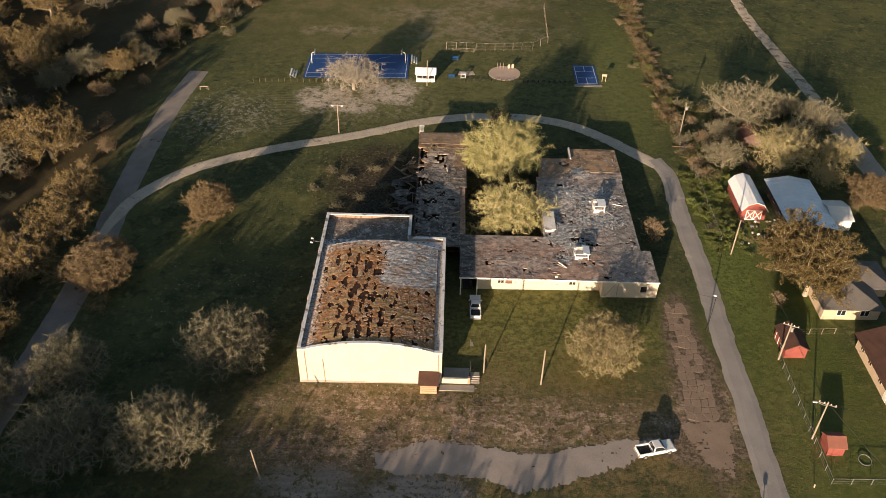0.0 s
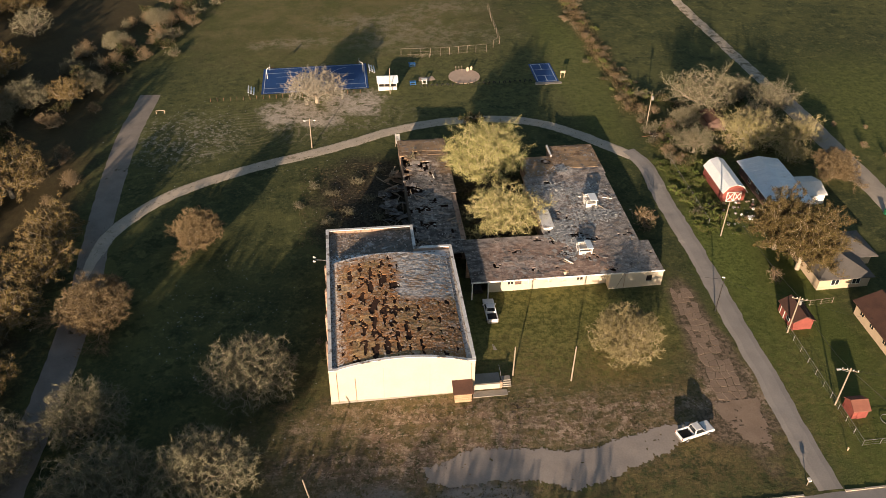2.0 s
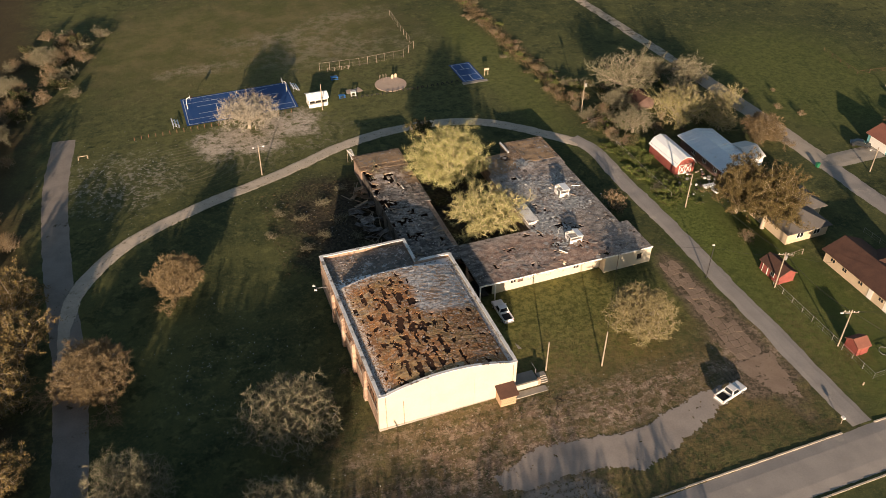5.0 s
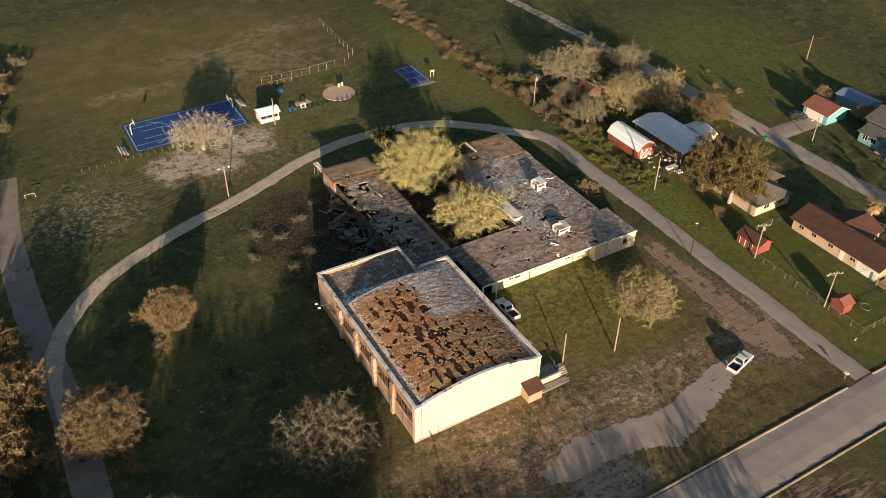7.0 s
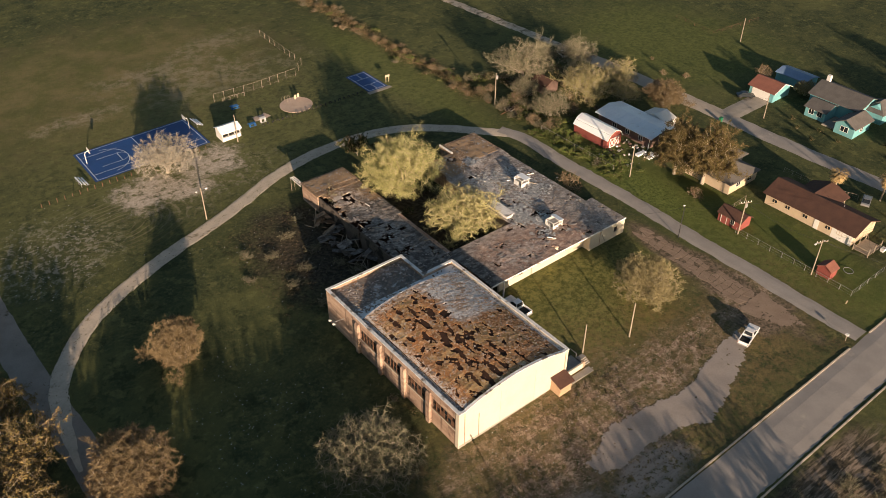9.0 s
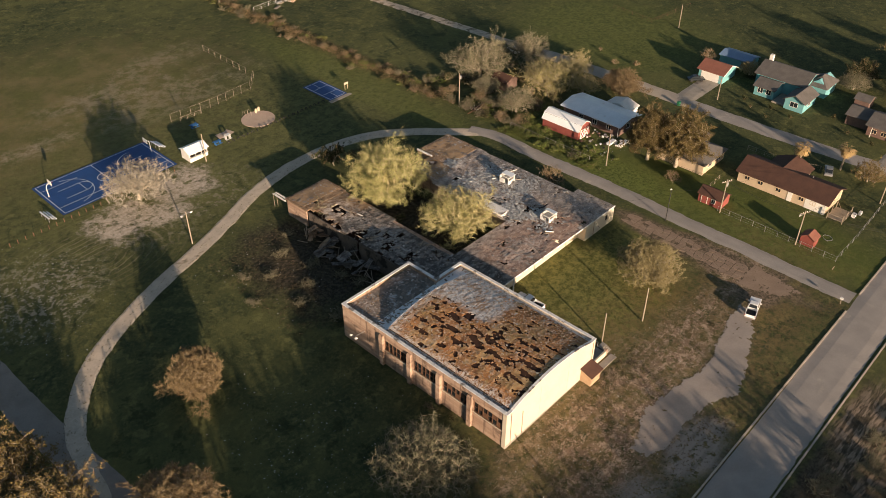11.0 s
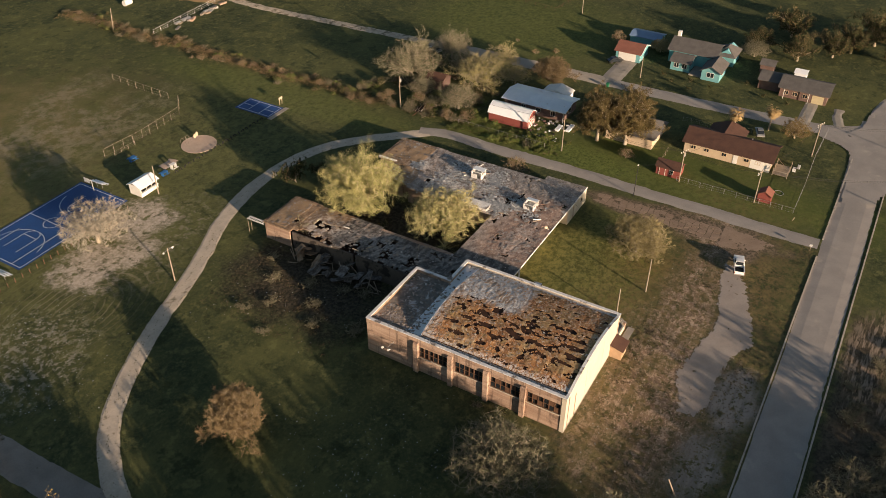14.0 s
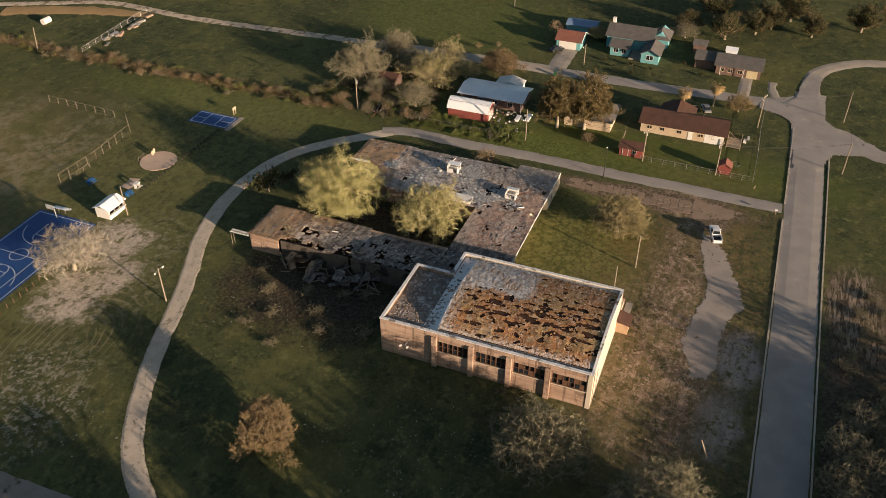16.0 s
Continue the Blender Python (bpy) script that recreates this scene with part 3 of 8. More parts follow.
    col = n.mix(n.math("MULTIPLY", n.math("MULTIPLY", blot(0, 196, 62, 26, 0.5), n.step(n.noise(p, 0.7, 6, 0.72), 0.36, 0.62)), 0.5), col, (0.185, 0.185, 0.075))
    # turning place by the courts
    turn_spot = n.math("MAXIMUM", blot(-30.5, 184.5, 7.5, 6.5, 0.3, 0.8), n.math("MAXIMUM", blot(-15.5, 188, 7.0, 6.0, 0.35, 0.9), blot(-24, 180, 6, 2.6, 0.4, 0.9)))
    col = n.mix(n.math("MULTIPLY", turn_spot, n.math("MULTIPLY", n.step(n.noise(p, 0.45, 6, 0.72), 0.36, 0.54), 0.9)), col, n.mix(n.step(fine, 0.3, 0.7), (0.64, 0.55, 0.46), (0.45, 0.385, 0.315)))
    spread = n.math("MAXIMUM", blot(-22, 181, 14, 9, 0.6, 1.0), blot(-9, 180, 8, 7, 0.6, 1.0))
    col = n.mix(n.math("MULTIPLY", n.math("MULTIPLY", spread, n.step(n.noise(p, 0.6, 6, 0.75), 0.5, 0.6)), 0.55), col, (0.3, 0.26, 0.2))
    # rubble on the ground round the wrecked wing, painted near black to deepen its shade
    scorch = n.math("MAXIMUM", blot(-13, 144, 11, 17, 0.5), blot(11, 140, 8, 18, 0.4))
    col = n.mix(n.math("MULTIPLY", scorch, 0.9), col, n.mix(n.step(fine, 0.35, 0.7), (0.025, 0.022, 0.017), (0.09, 0.072, 0.055)))
    # leaf litter under the western wood
    wood = n.step(n.math("ADD", n.math("MULTIPLY", n.math("ADD", x, n.math("MULTIPLY", wob, 5.0)), -1.0), 0.0), 68, 80)
    col = n.mix(n.math("MULTIPLY", wood, 0.8), col, n.mix(fine, (0.05, 0.036, 0.022), (0.09, 0.066, 0.036)))
    south = n.step(n.math("ADD", y, n.math("MULTIPLY", wob, 1.5)), 57, 55)
    west_part = n.step(n.math("ADD", x, n.math("MULTIPLY", wob, 6.0)), 34, 22)
    col = n.mix(n.math("MULTIPLY", n.math("MULTIPLY", south, west_part), 0.85), col, n.mix(n.step(fine, 0.35, 0.65), (0.05, 0.038, 0.028), (0.11, 0.085, 0.065)))
    # dragged pale brush and bare soil south of the street
    drag = n.put("ShaderNodeMapping")
    drag.inputs["Scale"].default_value, drag.inputs["Rotation"].default_value = (0.25, 1.5, 1.0), (0, 0, radians(35))
    n.link(p, drag.inputs["Vector"])
    col = n.mix(n.math("MULTIPLY", n.math("MULTIPLY", blot(17, 51, 13, 4.6, 0.4), n.step(n.noise(drag.outputs["Vector"], 1.2, 6, 0.7), 0.46, 0.58)), 0.85), col, (0.34, 0.265, 0.2))
    rough_part = n.math("SUBTRACT", 1.0, n.math("MULTIPLY", asp, 0.85))
    n.bump(n.math("MULTIPLY", rough_part, n.math("ADD", n.math("MULTIPLY", mid, 1.5), n.math("ADD", fine, n.math("MULTIPLY", tiny, 0.6)))), 0.5, 0.25)
    return n.done(col, 0.97, 0.0, 0.15)


MAT["ground"] = ground_material()

# ---------------------------------------------------------------- ground and roads
rng = random.Random(7)


def axis_steps(lo, hi, step, far):
    mid = list(np.arange(lo, hi + 0.01, step))
    out = [far * k for k in (0.02, 0.06, 0.15, 0.35, 0.65, 1.0)]
    return [lo - o for o in reversed(out)] + mid + [hi + o for o in out]


def lump(xx, yy):
    return noise.noise((xx * 0.3, yy * 0.3, 0)) * 0.035 + noise.noise((xx * 0.05, yy * 0.05, 5)) * 0.02 - 0.03


def lie(x, y):
    """Height of the ground's surface as the mesh has it."""
    if not (-150 <= x < 168 and -20 <= y < 298):
        return gz(x, y)
    i, j = (x + 150) / 1.6, (y + 20) / 1.6
    x0, y0 = -150 + 1.6 * int(i), -20 + 1.6 * int(j)
    u, v = i - int(i), j - int(j)
    a, b, c, d = lump(x0, y0), lump(x0 + 1.6, y0), lump(x0, y0 + 1.6), lump(x0 + 1.6, y0 + 1.6)
    return gz(x, y) + a * (1 - u) * (1 - v) + b * u * (1 - v) + c * (1 - u) * v + d * u * v


def build_ground():
    xs, ys = axis_steps(-150, 170, 1.6, 2400), axis_steps(-20, 300, 1.6, 2400)
    m = Mesh()
    for yy in ys:
        for xx in xs:
            m.v.append((xx, yy, gz(xx, yy) + lump(xx, yy)))
    w = len(xs)
    m.f = [(j * w + i, j * w + i + 1, (j + 1) * w + i + 1, (j + 1) * w + i) for j in range(len(ys) - 1) for i in range(w - 1)]
    return single("ground", m, MAT["ground"], "rough olive grass with bare earth and worn patches", "ground", kind="structure", smooth=True)


build_ground()


def smooth_line(pts, step=0.9):
    """A curve through the points, in even steps."""
    out = []
    P = [Vector((*p, 0)) for p in pts]
    P = [P[0] * 2 - P[1]] + P + [P[-1] * 2 - P[-2]]
    for i in range(1, len(P) - 2):
        a, b, c, d = P[i - 1:i + 3]
        n = max(2, int((c - b).length / step))
        for k in range(n):
            t = k / n
            out.append(0.5 * (2 * b + (c - a) * t + (2 * a - 5 * b + 4 * c - d) * t * t + (3 * b - a - 3 * c + d) * t ** 3))
    out.append(P[-2])
    return out


def ribbon(name, pts, width, mat, label, lift=0.05, ragged=0.15, category="road", cols=4):
    line = smooth_line(pts, 0.4 if cols > 5 else 0.9)
    steps = width if isinstance(width, (list, tuple)) else (width, width)
    m = Mesh()
    n = len(line)
    for i, p in enumerate(line):
        d = (line[min(i + 1, n - 1)] - line[max(i - 1, 0)]).normalized()
        s = Vector((d.y, -d.x, 0))
        at = i / (n - 1) * (len(steps) - 1)
        j = min(int(at), len(steps) - 2)
        half = (steps[j] + (steps[j + 1] - steps[j]) * (at - j)) / 2
        wl = half + ragged * (1.4 * noise.noise((p.x * 0.35, p.y * 0.35, 1)) + 1.1 * noise.noise((p.x * 1.6, p.y * 1.6, 2)))
        wr = half + ragged * (1.4 * noise.noise((p.x * 0.35, p.y * 0.35, 9)) + 1.1 * noise.noise((p.x * 1.3, p.y * 1.3, 8)))
        for k in range(cols + 1):
            q = p + s * (-wl + (wl + wr) * k / cols)
            edge = lift + 0.01 if k in (0, cols) else 0.0
            m.v.append((q.x, q.y, lie(q.x, q.y) + lift - edge))
    c = cols + 1
    m.f = [(i * c + k, i * c + k + 1, (i + 1) * c + k + 1, (i + 1) * c + k) for i in range(n - 1) for k in range(cols)]
    return single(name, m, mat, label, category, kind="structure", smooth=False)


ribbon("road_west", [(-66.0, 199), (-66.8, 191), (-68, 177), (-68, 157), (-67, 136), (-66, 120), (-66.2, 100), (-67.5, 80), (-70, 40)], 5.7, MAT["asphalt_old"], "old grey asphalt road along the wood")
ribbon("dirt_path", [(-67.6, 121), (-66.8, 129), (-66.2, 134), (-65.0, 139), (-61.5, 145), (-55.5, 151.5), (-47, 156.8), (-36.5, 161.5), (-26, 165), (-16, 169), (-7, 173), (3, 175.6), (12, 176.2), (20, 175.4), (28, 172.6), (35, 167.3), (41, 160.8), (46, 155)], (0.6, 2.4) + (3.5,) * 20, MAT["path"], "pale rutted dirt path curving round the school", 0.055, 0.13, cols=8)
ribbon("drive_east", [(45.5, 157.5), (47.4, 152), (47.6, 146), (47.2, 137), (47.3, 127), (47.4, 114), (47.0, 100), (47.0, 88), (46.6, 76), (46.6, 65.5)], 4.0, MAT["asphalt"], "worn grey asphalt drive beside the school", 0.07, 0.18)
ribbon("road_south", [(-400, 60.9), (-160, 60.9), (-60, 60.9), (0, 61), (60, 61.4), (84, 61.9), (104, 62.1)], 8.0, MAT["asphalt"], "worn grey asphalt street with pale kerbs", 0.08, 0.02)
ribbon("road_street", [(103, 61), (98, 66), (95, 73), (94.2, 84), (93.2, 100), (92.8, 115), (92.8, 126)], 5.2, MAT["asphalt"], "grey asphalt street past the houses", 0.07, 0.15)
ribbon("road_street_north", [(92.8, 126), (92.8, 132), (92.5, 146), (92, 165), (91.2, 180)], 5.6, MAT["dusty"], "dusty pale street past the barn", 0.08, 0.2)
ribbon("lane_north", [(91.5, 174), (90.5, 190), (89, 215), (87.5, 240), (88.5, 262), (88, 276), (80, 294), (70, 316), (55, 350)], 3.4, MAT["gravel"], "narrow pale lane across the pasture", 0.08, 0.25)
ribbon("clay_track", [(84.4, 255.9), (81.7, 271.6), (76.6, 287.1), (70.3, 300.6)], (3.6, 6.5, 7.0, 7.0), MAT["clay"], "broad orange clay track beyond the paddock", 0.1, 0.5)
ribbon("road_bend", [(98, 62.3), (103, 62), (111, 62.2), (119, 60), (125, 54.5), (129, 48), (131, 36), (131, 0)], 4.8, MAT["dusty"], "pale dusty road bending off the crossing", 0.09, 0.15)
ribbon("road_cross", [(84, 64), (84, 55), (79, 49), (76, 40), (74, -10)], 6.0, MAT["asphalt"], "grey asphalt side street south of the crossing", 0.075, 0.1)
ribbon("driveway_garage", [(93, 127.6), (100, 127.6), (107.5, 127.6)], 5.6, MAT["concrete"], "pale concrete driveway of the turquoise garage", 0.08, 0.05, "driveway")
ribbon("driveway_brick_house", [(95, 78.4), (101, 78.4), (107, 78.4)], 3.3, MAT["concrete"], "pale concrete driveway of the brick house", 0.08, 0.05, "driveway")
ribbon("layby", [(98, 70), (102, 71.5), (107, 72)], 2.5, MAT["concrete"], "broken pale concrete beside the street", 0.08, 0.4, "pavement")


LOT = [(-9.5, 76.2), (-6, 77.0), (-3.7, 78.1), (-0.5, 78.7), (3.5, 78), (8.4, 77.4), (12.5, 76.4), (15.6, 76.8), (20.3, 78), (24, 78.6), (28, 79.6), (31, 79.8), (31.2, 78.4), (29.2, 76.3), (25.5, 74.3), (21.5, 72.8), (17, 71.3), (12, 69.8), (10.4, 69.8), (9.5, 70.8), (7.5, 71.8), (3, 72.7), (-0.9, 72.8), (-4, 72.6), (-7, 72.8), (-9, 73.8)]


def within(x, y, poly):
    inside = False
    for (ax, ay), (bx, by) in zip(poly, poly[1:] + poly[:1]):
        if (ay > y) != (by > y) and x < ax + (bx - ax) * (y - ay) / (by - ay):
            inside = not inside
    return inside


def rim(x, y, poly):
    """Distance to the outline, positive inside."""
    best = 1e9
    for (ax, ay), (bx, by) in zip(poly, poly[1:] + poly[:1]):
        dx, dy = bx - ax, by - ay
        k = max(0.0, min(1.0, ((x - ax) * dx + (y - ay) * dy) / (dx * dx + dy * dy)))
        best = min(best, math.hypot(x - ax - k * dx, y - ay - k * dy))
    return best if within(x, y, poly) else -best


def ragged_sheet(poly, step, lift, wild, seed):
    """A thin worn sheet on the ground with a broken outline and small bare holes."""
    xs, ys = [p[0] for p in poly], [p[1] for p in poly]
    nx, ny = int((max(xs) - min(xs) + 3) / step), int((max(ys) - min(ys) + 3) / step)
    m, ids = Mesh(), {}

    def at(i, j):
        if (i, j) not in ids:
            x, y = min(xs) - 1.5 + i * step, min(ys) - 1.5 + j * step
            x, y = x + 0.35 * step * noise.noise((i * 0.9, j * 0.9, seed)), y + 0.35 * step * noise.noise((i * 0.9, j * 0.9, seed + 5))
            ids[(i, j)] = len(m.v)
            m.v.append((x, y, lie(x, y) + lift))
        return ids[(i, j)]
    for i in range(nx):
        for j in range(ny):
            x, y = min(xs) - 1.5 + (i + 0.5) * step, min(ys) - 1.5 + (j + 0.5) * step
            d = rim(x, y, poly)
            n1 = noise.noise((x * 0.45, y * 0.45, seed)) + 0.7 * noise.noise((x * 1.5, y * 1.5, seed + 1)) + 0.5 * noise.noise((x * 4.0, y * 4.0, seed + 2))
            if d + wild * n1 > 0 and not (d < 2.2 and n1 < -0.75):
                m.f.append((at(i, j), at(i + 1, j), at(i + 1, j + 1), at(i, j + 1)))
    return m


single("yard_asphalt", ragged_sheet(LOT, 0.22, 0.035, 0.55, 3.0), MAT["lot"], "worn grey asphalt left in the yard, its edges broken by grass", "pavement", kind="structure")


CROSSING = [(63.8, 64.3), (81.1, 65.3), (86.8, 66.2), (88.9, 68.9), (90.7, 73.6), (93.9, 73.9), (95.6, 68.4), (100.2, 65.4), (107.4, 64.8), (116.9, 62.6), (114.5, 59.3), (106.8, 60.3), (97.8, 60.0), (89.2, 57.7), (82.7, 52.8), (81.6, 46.9), (76.0, 47.0), (74.4, 51.9), (73.4, 55.9), (69.1, 57.6), (66.4, 57.6)]
single("crossing", ragged_sheet(CROSSING, 0.4, 0.14, 0.12, 14.0), MAT["asphalt"], "wide worn asphalt where the streets meet", "road", kind="structure")
MAT["slab"] = surface("earthy_broken_asphalt", (0.34, 0.255, 0.19), (0.26, 0.19, 0.14), 0.5, 4, 0.95, 0.4, 0.03, vary=0.25)
single("earth_verge", ragged_sheet([(43.4, 83), (42.8, 78), (41.7, 73), (39, 74.6), (37, 79.5), (36.6, 83)], 0.25, 0.03, 0.5, 8.0), MAT["slab"], "bare reddish earth where the broken strip meets the drive", "ground", kind="structure")


def kerbs():
    k = thing("kerb_north", (20, 65.1, gz(20, 65.1)), "weathered pale concrete kerb stones", "kerb", kind="structure")
    m = Mesh()
    x = -70.0
    segs = []
    while x < 85:
        if not 43.8 < x < 49.2:
            segs.append(x)
        x += 3.0
    unit = Mesh().box(-1.47, -0.13, -0.25, 1.47, 0.13, 0.07)
    for px in segs:
        ob = part("kerbstone", unit, MAT["kerb"], k, local=True)
        ob.location = (px - 20, noise.noise((px, 0, 0)) * 0.015, gz(px, 65) - gz(20, 65.1) + 0.04 + noise.noise((px, 3, 0)) * 0.01)
    s = thing("kerb_south", (20, 56.8, gz(20, 56.8)), "weathered grey concrete kerb stones", "kerb", kind="structure")
    x = -70.0
    while x < 72:
        ob = part("kerbstone", unit, MAT["kerb"], s, local=True)
        ob.location = (x - 20, noise.noise((x, 8, 0)) * 0.015, gz(x, 56.8) - gz(20, 56.8) + 0.03)
        x += 3.0


kerbs()

# ---------------------------------------------------------------- the gym
GX0, GX1, GY0, GY1, GY2, GXN = -22.2, 0.0, 90.0, 119.2, 125.9, -6.4
GT = 6.75           # parapet top
GB = -0.8           # foot of the walls, in the ground


def arch(x, lift=0.0):
    u = (x + 11.1) / 9.7
    return GT + 1.55 * max(0.0, 1 - u * u) + lift


gym = thing("gymnasium", (-11.1, 105, gz(-11.1, 105)), "derelict gym with cream front, tan brick sides and torn brown roof", "building")


def south_front():
    top = [(GX1, GT), (-1.3, GT)] + [(-1.4 - 19.4 * k / 24, arch(-1.4 - 19.4 * k / 24, 0.12)) for k in range(25)] + [(-20.9, GT), (GX0, GT)]
    w = part("wall", Mesh().prism([(GX0, GB), (GX1, GB)] + top, "y", GY0, GY0 + 0.35), MAT["plaster"], gym, "cream plastered front with an arched top")
    pts = [(GX0 - 0.08, GT)] + list(reversed(top))[1:-1] + [(GX1 + 0.08, GT)]
    cap = Mesh().prism(pts + [(x, z + 0.1) for x, z in reversed(pts)], "y", GY0 - 0.06, GY0 + 0.42)
    part("coping", cap, MAT["coping"], gym, "thin stained coping along the arch")
    for x in (-14.1, -7.0):
        part("joint", Mesh().box(x - 0.03, GY0 - 0.012, GB, x + 0.03, GY0 + 0.05, 6.6), MAT["cream"], gym)
    for x, z in ((-21.1, 6.4), (-18.35, 4.8), (-0.5, 6.3)):
        part("downpipe", Mesh().tube((x, GY0 - 0.07, GB + 0.2), (x - 0.1, GY0 - 0.07, z), 0.055, 0.055, 6, True), MAT["brick"], gym, "rust-brown downpipe")
    part("plinth", Mesh().box(GX0 - 0.04, GY0 - 0.05, GB, GX1 + 0.04, GY0 - 0.002, 0.0), MAT["concrete"], gym, "stained concrete foot")


def pane_window(parent, y0, y1, z0, z1, x, cols, rows):
    """A steel window in the west wall with some broken panes."""
    # black backing sheet mimics the unlit hall behind the bars
    w = part("window", Mesh().box(x + 0.22, y0, z0, x + 0.26, y1, z1), MAT["black"], parent, "black broken steel window")
    fr = Mesh()
    fr.box(x + 0.05, y0, z0, x + 0.15, y1, z0 + 0.08).box(x + 0.05, y0, z1 - 0.08, x + 0.15, y1, z1)
    for k in range(cols + 1):
        yy = y0 + (y1 - y0) * k / cols
        wd = 0.08
        fr.box(x + 0.05, yy - wd, z0, x + 0.14, yy + wd, z1)
    for k in range(1, rows):
        zz = z0 + (z1 - z0) * k / rows
        fr.box(x + 0.06, y0, zz - 0.035, x + 0.12, y1, zz + 0.035)
    part("window_frame", fr, MAT["rust"], w, "rusty steel glazing bars")
    for i in range(cols):
        for k in range(rows):
            if rng.random() < 0.4:
                ya, yb = y0 + (y1 - y0) * i / cols + 0.1, y0 + (y1 - y0) * (i + 1) / cols - 0.1
                za, zb = z0 + (z1 - z0) * k / rows + 0.05, z0 + (z1 - z0) * (k + 1) / rows - 0.05
                part("pane", Mesh().box(x + 0.085, ya, za, x + 0.095, yb, zb), MAT["rust"] if rng.random() < 0.4 else MAT["glass"], w)


PIL = [97.0, 103.4, 109.8, 116.2]


def west_side():
    x0, x1 = GX0, GX0 + 0.35
    bays = [(90.9, 96.4), (97.5, 102.7), (103.9, 109.1), (110.4, 115.7)]
    z0, z1 = 2.95, 5.15
    edges = [GY0 + 0.35] + [e for b in bays for e in b] + [GY2]
    m = Mesh().panel(edges, [GB, z0, z1, GT], lambda u, v: z0 < v < z1 and any(a < u < b for a, b in bays), x0, x1, "x")
    part("wall", m, MAT["brick"], gym, "stained tan brick side wall with four window bays")
    for a, b in bays:
        pane_window(gym, a + 0.02, b - 0.02, z0 + 0.02, z1 - 0.02, x0, 6, 2)
        part("window_sill", Mesh().box(x0 - 0.12, a - 0.1, z0 - 0.14, x0 + 0.12, b + 0.1, z0), MAT["plaster"], gym, "cream sill")
        part("lintel", Mesh().box(x0 - 0.03, a - 0.2, z1, x0 + 0.03, b + 0.2, z1 + 0.28), MAT["brick"], gym)
    for y in PIL:
        p = part("pilaster", Mesh().prism([(x0 - 0.5, GB), (x0, GB), (x0, 6.0), (x0 - 0.3, 6.0), (x0 - 0.5, 5.7)], "y", y - 0.42, y + 0.42), MAT["brick"], gym, "brick buttress")
    part("corner_post", Mesh().box(x0 - 0.1, GY0 - 0.03, GB, x0 - 0.002, GY0 + 0.7, GT - 0.1), MAT["plaster"], gym, "cream corner return")
    band = Mesh().box(x0 - 0.06, GY0 + 0.7, 5.95, x0 - 0.002, GY2, 6.15)
    part("brick_band", band, MAT["brick"], gym)


def other_sides():
    part("wall", Mesh().box(GX1 - 0.35, GY0 + 0.35, GB, GX1, GY1, GT), MAT["plaster"], gym, "cream east wall in shade")
    part("wall", Mesh().box(GXN, GY1 - 0.35, GB, GX1 - 0.35, GY1, GT), MAT["brick"], gym)
    part("wall", Mesh().box(GXN - 0.35, GY1 - 0.35, GB, GXN, GY2, GT), MAT["brick"], gym)
    part("wall", Mesh().box(GX0 + 0.35, GY2 - 0.35, GB, GXN - 0.35, GY2, GT), MAT["brick"], gym)
    c = 0.1
    for nm, b in (("west", (GX0 - c, GY0 + 0.42, GX0 + 0.45, GY2 + c)), ("north", (GX0 + 0.45, GY2 - 0.45, GXN + c, GY2 + c)), ("step", (GXN - 0.45, GY1 - 0.45, GXN + c, GY2 - 0.45)), ("inner", (GXN + c, GY1 - 0.45, GX1 + c, GY1 + c)), ("east", (GX1 - 0.45, GY0 + 0.42, GX1 + c, GY1 - 0.45))):
        part("coping", Mesh().box(b[0], b[1], GT, b[2], b[3], GT + 0.13), MAT["coping"], gym, "pale weathered parapet coping")


